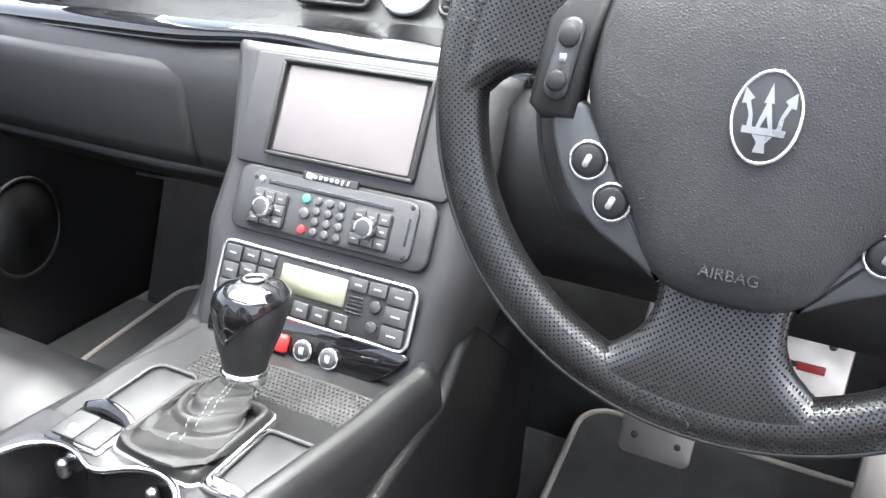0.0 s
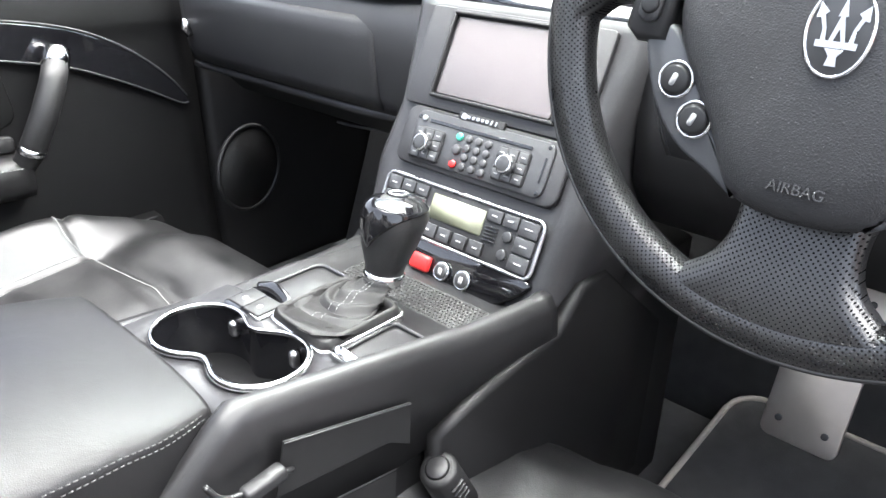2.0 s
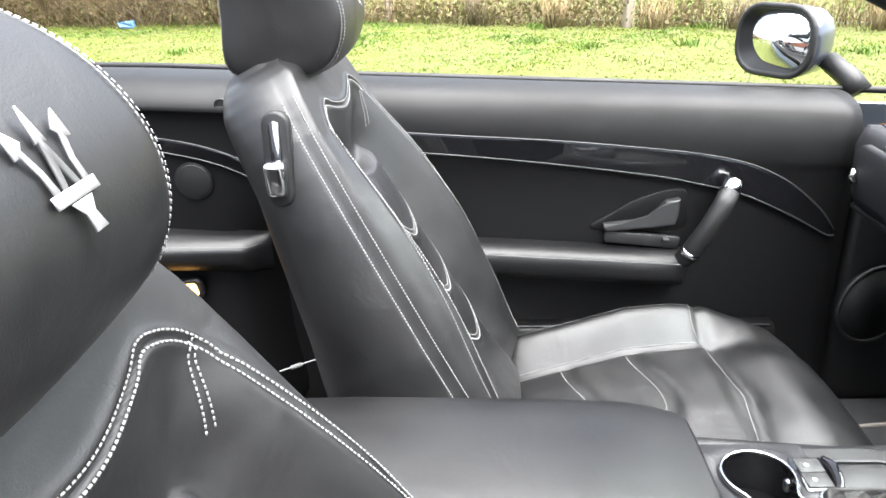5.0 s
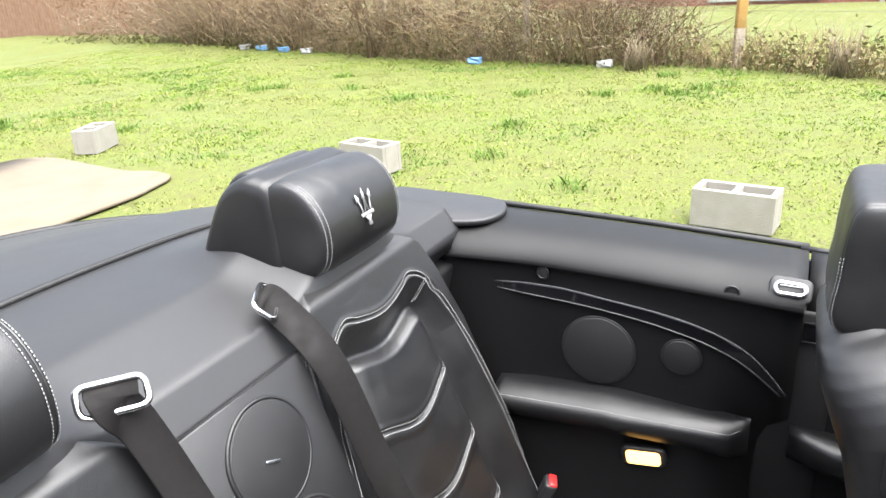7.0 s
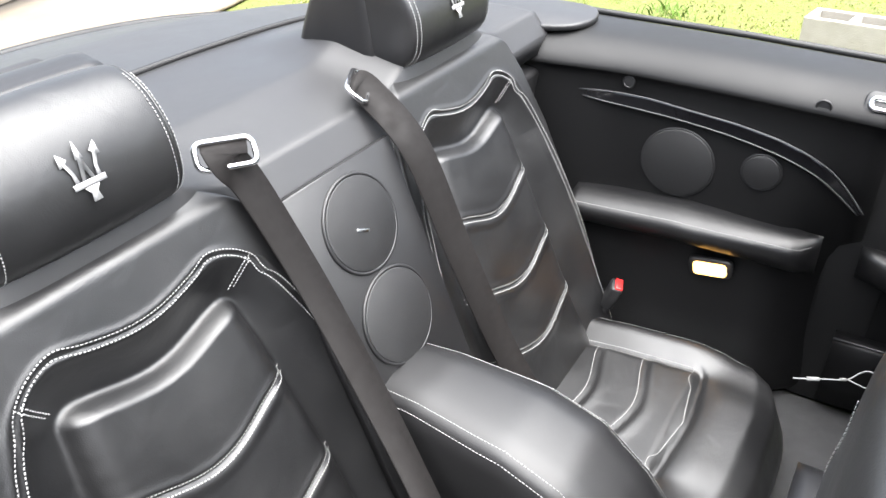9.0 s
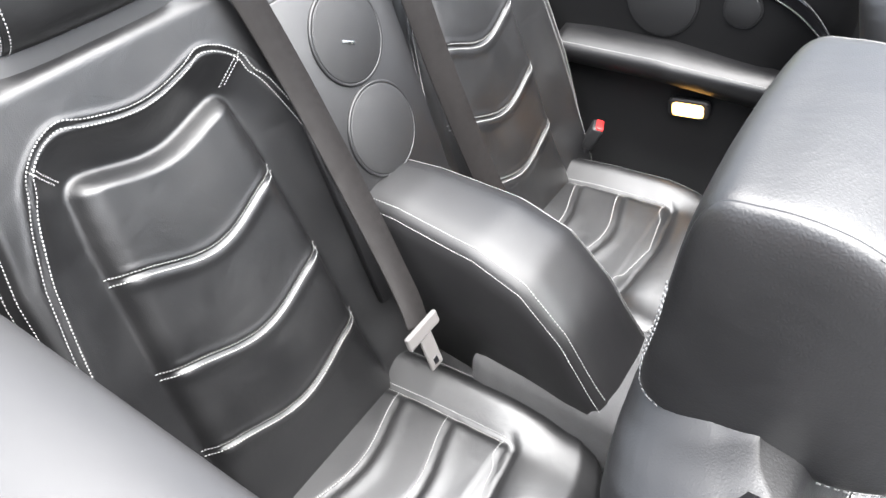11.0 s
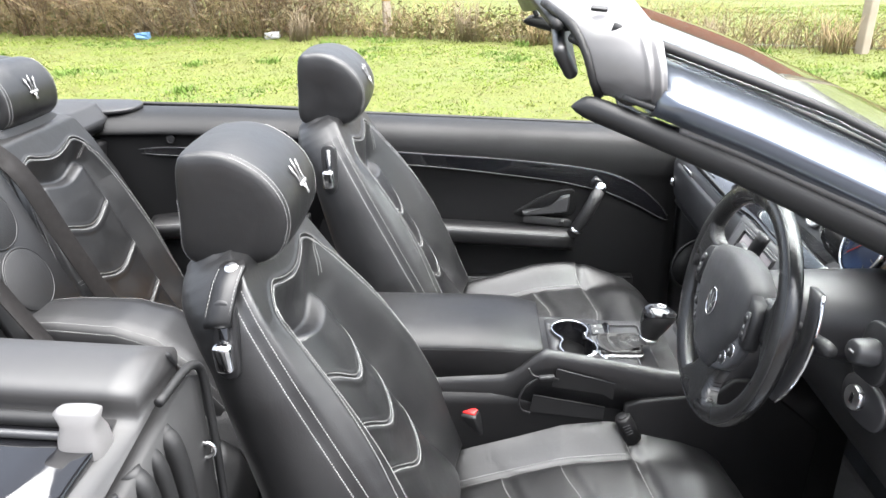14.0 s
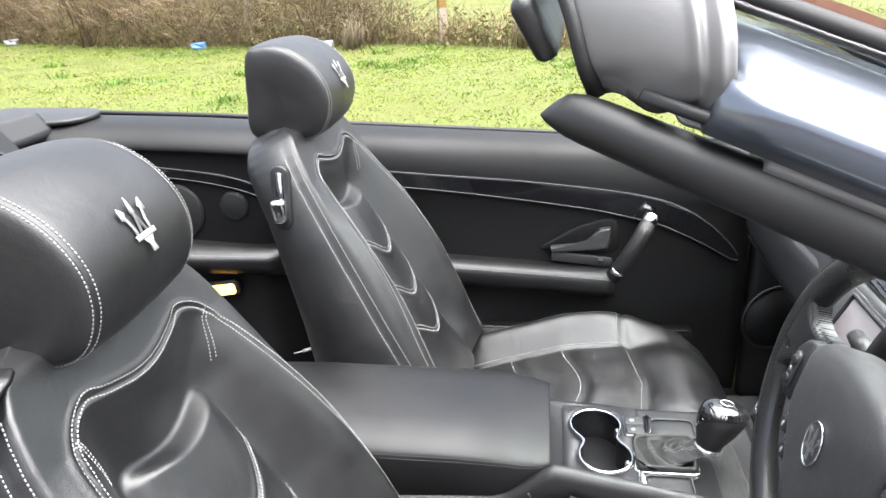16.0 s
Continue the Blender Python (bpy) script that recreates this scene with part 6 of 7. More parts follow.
# button pods
SAT2 = mat("satin_pod", (0.07, 0.072, 0.077), 0.36, 0.2, bump=0.05, scale=1800, dist=0.0002, vary=0.1)
for s in (-1, 1):
    pd = wpart("button_pod", prism([(s * x, y) for x, y in smooth_closed([(-0.112, -0.014), (-0.092, -0.010), (-0.062, -0.056), (-0.034, -0.099), (-0.056, -0.088), (-0.080, -0.075), (-0.100, -0.050)][::1], 4)], 0.014, WM @ pose(0, 0, 0.002), 0.003), SAT2, "satin grey button pod")
    for x, y in ((-0.086, -0.039), (-0.069, -0.060)):
        b = part("button", disc(0.0092, 0.006, WM @ pose(s * x, y, 0.014), 28, 0.002), DKPLASTIC, pd)
        part("rim", ring(0.0105, 0.0013, WM @ pose(s * x, y, 0.0165), 32, 8), CHROME, b, "chrome ring")
        part("print", prism(rrect(0.0035, 0.008, 0.0016), 0.0004, WM @ pose(s * x, y, 0.020, 0, 0, -20)), WHITE, b)
    up = wpart("rocker_pod", prism([(s * x, y) for x, y in [(-0.127, -0.012), (-0.122, 0.035), (-0.108, 0.052), (-0.088, 0.056), (-0.094, 0.02), (-0.098, -0.018), (-0.118, -0.020)]], 0.018, WM @ pose(0, 0, 0.001), 0.005), DKPLASTIC)
    rk = part("rocker", prism(rrect(0.0145, 0.046, 0.0070), 0.005, WM @ pose(s * -0.1085, 0.014, 0.018, 0, 0, s * -8), 0.002), SATIN, up)
    for y in (0.026, 0.002):
        part("button", disc(0.0060, 0.003, WM @ pose(s * (-0.1085 + (y - 0.014) * 0.14), y, 0.022), 20, 0.0015), DKPLASTIC, rk)
    part("print", box(0.004, 0.005, 0.0005, WM @ pose(s * -0.1085, 0.0145, 0.0232), 0), WHITE, rk)
    # shift paddle behind the wheel
    pdl = wpart("shift_paddle", loft([[WM @ Vector((s * (0.112 + dx + 0.022 * (y / 0.08) ** 2 * -1 + 0.016), y, z)) for dx, z in ((-0.016, -0.062), (-0.014, -0.056), (0.012, -0.056), (0.016, -0.060), (0.012, -0.068), (-0.014, -0.068))] for y in frange(-0.095, 0.085, 14)]), DKPLASTIC if s < 0 else PLASTIC, "long curved shift paddle")
    part("edge", tube([WM @ Vector((s * (0.112 + 0.016 + 0.022 * (y / 0.08) ** 2 * -1 + 0.016), y, -0.062)) for y in frange(-0.095, 0.085, 14)], 0.003, sides=8), CHROME if s > 0 else DKPLASTIC, pdl)
    stalk = wpart("column_stalk", tube([WM @ Vector((s * 0.05, 0.01, -0.075)), WM @ Vector((s * 0.12, 0.022, -0.072)), WM @ Vector((s * 0.16, 0.03, -0.066)), WM @ Vector((s * 0.18, 0.034, -0.064))], [0.007, 0.008, 0.011, 0.009], sides=12), DKPLASTIC)

# ---- pedals ----
def pedal(label, w, h, m, bars=False):
    p = thing("pedal", label, "pedal", "pedals", at=m.translation)
    inv = Matrix.Translation(-m.translation)
    o = part("plate", prism(rrect(w, h, 0.012), 0.006, m, 0.002), PEDAL, p, "brushed aluminium plate")
    a = part("arm", box(0.02, 0.02, 0.16, m @ pose(0, h * 0.3, -0.07, 20, 0, 0), 0.005), DKPLASTIC, p)
    k = [o, a]
    for x, y in ((-w * 0.3, h * 0.38), (w * 0.3, h * 0.38), (-w * 0.3, -h * 0.38), (w * 0.3, -h * 0.38)):
        part("screw", disc(0.0045, 0.003, m @ pose(x, y, 0.005), 14, 0.001), SATIN, o)
    if bars:
        for i in range(2):
            part("letter_bar", box(0.030, 0.010, 0.0015, m @ pose(-0.018 + i * 0.036, 0.006, 0.0066), 0.0004), RED, o, "red printed bar")
    for q in k:
        q.matrix_parent_inverse = inv
    return p
PM = lambda x, y, z, lean: plane_at((x, y, z), (1, 0, 0), (0, math.sin(radians(lean)), math.cos(radians(lean))))
pedal("brushed aluminium foot rest plate beside the brake pedal", 0.092, 0.225, PM(0.316, 0.86, 0.485, 18))
pedal("brushed aluminium brake pedal with red printing", 0.115, 0.095, PM(0.445, 0.84, 0.555, 18), True)
pedal("brushed aluminium accelerator pedal", 0.06, 0.14, PM(0.575, 0.86, 0.44, 18))

# ---- windscreen frame ----
def pillar_line(y):
    """Inner pad of the pillar: x and z at y."""
    return lerp([(0.13, 0.492), (0.168, 0.503), (0.25, 0.550), (0.4, 0.585), (0.6, 0.625), (1.1, 0.70)], y), lerp([(0.13, 1.294), (0.168, 1.278), (0.25, 1.252), (0.35, 1.213), (0.55, 1.124), (0.80, 1.01), (1.10, 0.875)], y)


ws = thing("windscreen_frame", "windscreen frame with padded black pillars and grey corner caps", "windscreen", at=(0, 0.7, 0.95))
WSI = Matrix.Translation((0, -0.7, -0.95))


def spart(name, bm, material, label="", smooth=True, parent=None):
    o = part(name, bm, material, parent or ws, label, smooth)
    if parent is None:
        o.matrix_parent_inverse = WSI
    return o


for s in (-1, 1):
    ys = [0.170, 0.172, 0.176, 0.184, 0.194] + frange(0.205, 1.10, 26)
    def sect(pts, skip=0):
        return loft([[Vector((s * (pillar_line(y)[0] + a * k), y + dy * b, pillar_line(y)[1] + b * k)) for a, b in pts] for y, k, dy in ((y, lerp([(0.170, 0.25), (0.173, 0.42), (0.184, 0.58), (0.194, 0.62), (0.30, 0.72), (0.55, 0.92), (1.1, 1.0)], y), 0.35) for y in ys[skip:])])
    spart("pillar_pad", sect([(0.021 * math.cos(t) * (1 if math.cos(t) > 0 else 1.3), 0.021 * math.sin(t)) for t in (2 * math.pi * i / 20 for i in range(20))]), RUBBER, "black padded inner pillar")
    spart("pillar_channel", sect([(0.012, 0.014), (0.021, 0.022), (0.020, 0.036), (-0.02, 0.040), (-0.03, 0.018), (-0.012, 0.012)], 7), CAP, "grey painted channel")
    spart("pillar_seal", sect([(0.022 + 0.0055 * math.cos(t), 0.037 + 0.0055 * math.sin(t)) for t in (2 * math.pi * i / 12 for i in range(12))], 5), RUBBER)
    spart("pillar_outer", loft([[Vector((s * (pillar_line(y)[0] + a), y + b * 0.4, pillar_line(y)[1] + b)) for a, b in ((0.016, 0.018), (0.024, 0.028), (0.029, 0.037), (0.025, 0.045), (0.010, 0.054), (-0.015, 0.063), (-0.045, 0.070), (-0.078, 0.074), (-0.086, 0.068), (-0.04, 0.04))] for y in frange(0.240, 1.12, 26)]), PAINT, "painted windscreen pillar")
    spart("glass_seal", tube([Vector((s * (pillar_line(y)[0] - 0.081 - 0.05 * math.exp(-((y - 0.27) / 0.05) ** 2)), y + 0.03, pillar_line(y)[1] + 0.0755 + 0.012 * math.exp(-((y - 0.27) / 0.05) ** 2))) for y in frange(0.27, 1.10, 40)], 0.0045, sides=8), RUBBER)
# glass, curved across and back
def glass(u, t):
    x = 0.50 * u * (1 + 0.26 * t)
    y0 = 0.20 + 0.93 * t
    z = lerp([(0, 1.405), (0.3, 1.30), (0.65, 1.14), (1.0, 0.975)], t)
    bow = (1 - u * u)
    return Vector((x, y0 - 0.02 + bow * (-0.02 + 0.14 * t), z - 0.035 * (1 - bow) + 0.0 * t))
GLASS = bpy.data.materials.new("windscreen_glass")
GLASS.use_nodes = True
gb = GLASS.node_tree.nodes["Principled BSDF"]
gb.inputs["Base Color"].default_value = (0.85, 0.92, 0.90, 1)
gb.inputs["Roughness"].default_value = 0.02
gb.inputs["Transmission Weight"].default_value = 1.0
gb.inputs["IOR"].default_value = 1.5
pane = spart("pane", sheet(glass, frange(-1, 1, 30), frange(0, 1, 20), 0.005), GLASS, "curved windscreen glass")
pane.visible_shadow = False
for s in (-1, 1):
    spart("pane_seal", tube([glass(s * 0.985, t) + Vector((0, 0, 0.003)) for t in frange(0.03, 1, 24)], 0.007, sides=8), RUBBER)
spart("cowl_panel", box(1.5, 0.20, 0.04, pose(0, 1.26, 0.955, -10, 0, 0), 0.015), DKPLASTIC)
bonnet = part("bonnet", sheet(lambda u, t: Vector((0.80 * u * (1 - 0.12 * t * t), 1.34 + 1.0 * t, 0.965 - 0.10 * t - 0.22 * t * t * t - 0.09 * u ** 4)), frange(-1, 1, 30), frange(0, 1, 20), 0.03), PAINT, car, "grey-blue painted bonnet")
# header rail over the screen, bare of its roof
spart("header_rail", loft([[Vector((x, 0.19 + dy - 0.02 * (1 - (x / 0.6) ** 2), 1.338 + dz + 0.03 * (1 - (x / 0.6) ** 2))) for dy, dz in ((-0.030, -0.006), (-0.027, 0.012), (-0.012, 0.026), (0.03, 0.034), (0.06, 0.03), (0.06, 0.012), (0.0, -0.012), (-0.022, -0.014))] for x in frange(-0.36, 0.36, 40)]), DKPLASTIC, "black header rail")
spart("header_seal", tube([Vector((x, 0.160 - 0.02 * (1 - (x / 0.6) ** 2), 1.346 + 0.03 * (1 - (x / 0.6) ** 2))) for x in frange(-0.44, 0.44, 30)], 0.006, sides=10), RUBBER)
for s in (-1, 1):
    # moulded rubber cap draped over the corner, with two folds at its front end and a wavy hem
    back = smooth_path([(0.500, 0.199, 1.286), (0.506, 0.191, 1.306), (0.493, 0.181, 1.340), (0.454, 0.167, 1.366), (0.35, 0.142, 1.384)], 8)
    front = smooth_path([(0.560, 0.263, 1.279), (0.566, 0.261, 1.306), (0.552, 0.260, 1.334), (0.508, 0.257, 1.363), (0.35, 0.240, 1.404)], 8)
    rows = []
    for i in range(61):
        k = i / 60
        fold = 0.0045 * (math.exp(-((k - 0.74) / 0.035) ** 2) + 0.8 * math.exp(-((k - 0.90) / 0.03) ** 2)) - 0.003 * math.exp(-((k - 0.82) / 0.03) ** 2)
        row = []
        for n_, (p, q) in enumerate(zip(back, front)):
            c = p.lerp(q, k)
            g = 0.007 * math.sin(math.pi * k) ** 0.7 + fold * max(0.2, 1 - n_ / 30)
            hem = max(0.0, 1 - n_ / 6) * 0.004 * math.sin(10 * k + 0.4)
            row.append(Vector((s * (c.x + g), c.y, c.z + 0.7 * g + hem)))
        rows.append(row + [p + Vector((-s * 0.007, 0.0, -0.007)) for p in reversed(row)])
    cc = spart("corner_cap", loft(rows), CAP, "grey moulded rubber corner cap")
    part("rolled_edge", tube([Vector((s * (p.x - 0.004), p.y - 0.002, p.z - 0.003)) for p in back], 0.006, sides=10), GAITER, cc)
    m = plane_at((s * 0.465, 0.196, 1.381), (s * 0.25, 1, -0.1), (-s * 1, 0.2, 0.45))
    part("latch_slot", prism(rrect(0.020, 0.008, 0.002), 0.004, m, 0.001), DKPLASTIC, cc)
    vis = thing("sun_visor", "folded black sun visor on the header rail", "sun visor", "sun visors", at=(s * 0.36, 0.10, 1.33))
    for q, mt_ in ((part("panel", box(0.34, 0.018, 0.046, pose(s * 0.300, 0.170, 1.336, 28, s * 6.0, s * -4.0), 0.0088, seg=4), LEATHER, vis), 0), (part("pivot", tube([Vector((s * 0.44, 0.168, 1.346)), Vector((s * 0.475, 0.180, 1.342))], 0.006, sides=12), DKPLASTIC, vis), 0)):
        q.matrix_parent_inverse = Matrix.Translation((-s * 0.36, -0.10, -1.33))

# ---- passenger door mirror ----
mir = thing("door_mirror", "black-backed door mirror reflecting grass on the passenger door", "mirror", at=(-0.98, 0.60, 0.97))
MI = Matrix.Translation((0.98, -0.60, -0.97))
mm = plane_at((-0.985, 0.565, 0.99), (1, 0.6, 0), (0, 0.05, 1))
for nm, bm, ma, lb in (("housing", loft([[mm @ Vector((x * k, y * k, -z)) for x, y in rrect(0.185, 0.140, 0.055)] for z, k in ((0.0, 1.0), (0.02, 1.03), (0.06, 0.98), (0.09, 0.80), (0.105, 0.45))]), PAINT, "grey-blue shell"), ("rim", tube([mm @ Vector((x, y, 0.001)) for x, y in rrect(0.182, 0.137, 0.054)], 0.007, sides=8, closed=True), DKPLASTIC, ""), ("glass", prism(rrect(0.172, 0.127, 0.050), 0.003, mm @ pose(0, 0, 0.001)), mat("mirror_glass", (0.8, 0.82, 0.82), 0.02, 1.0), "mirror glass"), ("foot", tube([Vector((-0.94, 0.66, 0.955)), Vector((-0.90, 0.69, 0.925)), Vector((-0.88, 0.70, 0.90))], [0.02, 0.022, 0.028], sides=12), DKPLASTIC, "")):
    o = part(nm, bm, ma, mir, lb)
    o.matrix_parent_inverse = MI


# ---- ground and distance ----
GZ = 0.08
GRASS = mat("grass_soil", (0.081, 0.108, 0.025), 0.95, spec=0.1, bump=0.9, scale=38, dist=0.03, vary=0.6, vscale=0.8, color2=(0.099, 0.098, 0.034))
nt = GRASS.node_tree
n4, r4, x4, c4 = (nt.nodes.new("ShaderNode" + k) for k in ("TexNoise", "MapRange", "Mix", "TexCoord"))
n4.inputs["Scale"].default_value, n4.inputs["Detail"].default_value, n4.inputs["Roughness"].default_value = 9, 8, 0.72
r4.inputs["From Min"].default_value, r4.inputs["From Max"].default_value = 0.50, 0.72
x4.data_type = "RGBA"
x4.inputs["B"].default_value = (0.078, 0.072, 0.036, 1)
nt.links.new(c4.outputs["Object"], n4.inputs["Vector"])
nt.links.new(n4.outputs["Fac"], r4.inputs["Value"])
nt.links.new(r4.outputs[0], x4.inputs["Factor"])
nt.links.new(nt.nodes["Principled BSDF"].inputs["Base Color"].links[0].from_socket, x4.inputs["A"])
nt.links.new(x4.outputs["Result"], nt.nodes["Principled BSDF"].inputs["Base Color"])


def lay(x, y):
    return GZ + 0.025 * noise.noise(Vector((x * 0.5, y * 0.5, 0))) + 0.012 * noise.noise(Vector((x * 2, y * 2, 3))) + 0.10 * sstep(-9, -13, x)


bm = bmesh.new()
xs = [-300, -120, -60, -40, -30] + frange(-24, 8, 110) + [20, 60, 300]
ys = [-300, -120, -60, -40, -30] + frange(-24, 16, 110) + [24, 40, 80, 300]
vs = [[bm.verts.new((x, y, lay(x, y) if -24 < x < 8 and -24 < y < 16 else GZ)) for y in ys] for x in xs]
for i in range(len(xs) - 1):
    for j in range(len(ys) - 1):
        bm.faces.new((vs[i][j], vs[i + 1][j], vs[i + 1][j + 1], vs[i][j + 1]))
tagged(part("ground", bm, GRASS), "rough bright green grass field with bare patches", "ground", kind="structure")

BLADE = []
for nm, c1, c2 in (("blade_fresh", (0.130, 0.185, 0.030), (0.148, 0.185, 0.036)), ("blade_pale", (0.168, 0.183, 0.052), (0.146, 0.176, 0.042)), ("blade_deep", (0.082, 0.142, 0.028), (0.105, 0.158, 0.030)), ("blade_straw", (0.24, 0.215, 0.10), (0.20, 0.17, 0.08))):
    BLADE.append(mat(nm, c1, 0.75, spec=0.15, vary=0.3, vscale=3, color2=c2))


def blades(name, label, spots, material, rng):
    """Thin bent blades of grass; spots: x, y, height, spread, count."""
    V, F = [], []
    for x, y, h, sp, n in spots:
        for _ in range(n):
            px, py = x + rng.gauss(0, sp), y + rng.gauss(0, sp)
            a = rng.uniform(0, 6.28)
            hh = h * rng.uniform(0.5, 1.2)
            bx, by = hh * rng.uniform(-1.0, 1.0), hh * rng.uniform(-1.0, 1.0)
            w = rng.uniform(0.003, 0.006) * (1 + 0.8 * min(1, abs(px) / 8))
            cx, cy = w * math.cos(a), w * math.sin(a)
            z = lay(px, py) - 0.01
            k = len(V)
            V += [(px - cx, py - cy, z), (px + cx, py + cy, z), (px + bx * 0.4 + cx * 0.7, py + by * 0.4 + cy * 0.7, z + hh * 0.6), (px + bx * 0.4 - cx * 0.7, py + by * 0.4 - cy * 0.7, z + hh * 0.6), (px + bx, py + by, z + hh)]
            F += [(k, k + 1, k + 2, k + 3), (k + 3, k + 2, k + 4)]
    me = bpy.data.meshes.new(name)
    me.from_pydata(V, [], F)
    me.materials.append(material)
    return tagged(new(name, me), label, "grass", kind="stuff")


rng = random.Random(4)


def off_paving(x, y):
    return not (x > -3.55 - 0.15 * math.sin(y) and y < -4.6)


sp = [[], [], [], []]
for _ in range(64000):
    x = -1.6 - 11.4 * rng.random() ** 0.85
    y = rng.uniform(-15, 9)
    if not off_paving(x, y):
        continue
    d = noise.noise(Vector((x * 0.55, y * 0.55, 7)))
    e = noise.noise(Vector((x * 1.7, y * 1.7, 1)))
    if d < -0.42 and e < 0.0 and rng.random() < 0.5:
        continue
    k = 2 if d > 0.22 and e > 0 else 1 if d < -0.08 else 0
    if rng.random() < 0.08:
        k = 3
    sp[k].append((x, y, 0.022 + 0.024 * max(0, d) + 0.016 * max(0, e), 0.035, 5))
for _ in range(45):
    x, y = -2.5 - 7 * rng.random(), rng.uniform(-12, 7)
    if off_paving(x, y):
        sp[2].append((x, y, 0.085, 0.08, 70))
for k, nm in enumerate(("grass", "grass", "grass", "grass")):
    blades(nm, ("short bright green grass", "thin pale yellow-green grass", "lush dark green grass tufts", "dry straw among the grass")[k], sp[k], BLADE[k], rng)

# paved yard behind the car
PAVE = mat("sandy_concrete", (0.135, 0.112, 0.082), 0.9, bump=0.4, scale=60, dist=0.004, vary=0.4, vscale=2.5, spec=0.2, color2=(0.104, 0.084, 0.062))
tagged(part("pavement", prism(smooth_closed([(-3.5, -5.0), (-3.2, -4.7), (-1.5, -4.6), (8, -4.6), (8, -20), (-1.2, -20), (-2.2, -8.2), (-2.86, -6.70), (-3.19, -6.69), (-3.50, -6.62), (-3.60, -6.33), (-3.52, -5.79), (-3.45, -5.30)], 6), 0.022, pose(0, 0, GZ + 0.01), 0.01), PAVE), "sandy concrete yard beside the grass", "pavement", kind="structure")


# ---- concrete blocks ----
def block(label, x, y, turn, up=False):
    b = thing("concrete_block", label, "concrete block", "concrete blocks", at=(x, y, GZ))
    L, W, H, t = 0.44, 0.215, 0.215, 0.035
    bm = bmesh.new()
    walls = [((L, t, H), (0, W / 2 - t / 2)), ((L, t, H), (0, -W / 2 + t / 2)), ((t, W - 2 * t, H), (L / 2 - t / 2, 0)), ((t, W - 2 * t, H), (-L / 2 + t / 2, 0)), ((t, W - 2 * t, H), (0, 0))]
    for (a, c, h), (px, py) in walls:
        box(a, c, h, pose(px, py, H / 2), 0.005, bm)
    box(L - 0.05, W - 0.05, 0.05, pose(0, 0, 0.03), 0, bm)
    o = part("block", bm, CONCRETE, b, smooth=False)
    b.matrix_basis = pose(x, y, GZ + 0.005, 90 if up else 0, 0, turn)
    if up:
        b.location.z += 0.1075
    return b


block("pale hollow concrete block lying on the grass edge", -3.62, -0.72, 82)
block("pale hollow concrete block beside the yard corner", -4.05, -6.35, 25)
block("pale hollow concrete block partly behind the headrest", -4.12, -3.40, 80)

# ---- bramble hedge of bare stems ----
TWIG = [mat("twig_brown", (0.140, 0.088, 0.045), 0.9, vary=0.4, vscale=1.2, color2=(0.075, 0.048, 0.026)), mat("twig_grey", (0.20, 0.155, 0.10), 0.9, vary=0.4, vscale=4), mat("reed_straw", (0.29, 0.215, 0.115), 0.9, vary=0.3, vscale=4), mat("bramble_leaf", (0.10, 0.15, 0.05), 0.6, vary=0.4, vscale=6, color2=(0.18, 0.10, 0.05))]


def hedge_front(y):
    return lerp([(-26, -14.5), (-20, -13.6), (-14, -12.8), (-9, -11.4), (-5.5, -10.4), (-2, -10.2), (0, -9.6), (2.3, -8.7), (5, -8.0), (9, -7.2)], y)


def stems(name, label, count, y0, y1, h0, h1, material, depth, seed, thin=0.006, branch=3):
    rg = random.Random(seed)
    V, F = [], []

    def twig(p, d, L, r, n):
        q = p
        for s in range(n):
            d2 = (d + Vector((rg.gauss(0, 0.22), rg.gauss(0, 0.22), rg.gauss(0, 0.12)))).normalized()
            e = q + d2 * L / n
            rr = r * (1 - 0.7 * (s + 1) / n)
            a = d2.orthogonal().normalized()
            b = d2.cross(a)
            k = len(V)
            r0 = r * (1 - 0.7 * s / n)
            for pt, rad in ((q, r0), (e, rr)):
                for c, sn in ((1, 0), (-0.5, 0.866), (-0.5, -0.866)):
                    V.append(tuple(pt + a * rad * c + b * rad * sn))
            F.extend([(k, k + 1, k + 4, k + 3), (k + 1, k + 2, k + 5, k + 4), (k + 2, k, k + 3, k + 5)])
            q, d = e, d2
        return q

    for _ in range(count):
        y = rg.uniform(y0, y1)
        x = hedge_front(y) - abs(rg.gauss(0, depth))
        h = rg.uniform(h0, h1) * (0.7 + 0.5 * noise.noise(Vector((y * 0.5, 2, 0))) + 0.25)
        p = Vector((x, y, lay(x, y) - 0.03))
        d = Vector((rg.gauss(0.1, 0.3), rg.gauss(0, 0.35), 1)).normalized()
        twig(p, d, h, thin, 5)
        for _ in range(branch):
            t = rg.uniform(0.2, 0.9)
            twig(p + d * h * t, Vector((rg.gauss(0, 0.8), rg.gauss(0, 0.8), rg.uniform(-0.3, 0.9))).normalized(), h * rg.uniform(0.15, 0.45), thin * 0.6, 3)
    me = bpy.data.meshes.new(name)
    me.from_pydata(V, [], F)
    me.materials.append(material)
    return tagged(new(name, me), label, "hedge", kind="stuff")


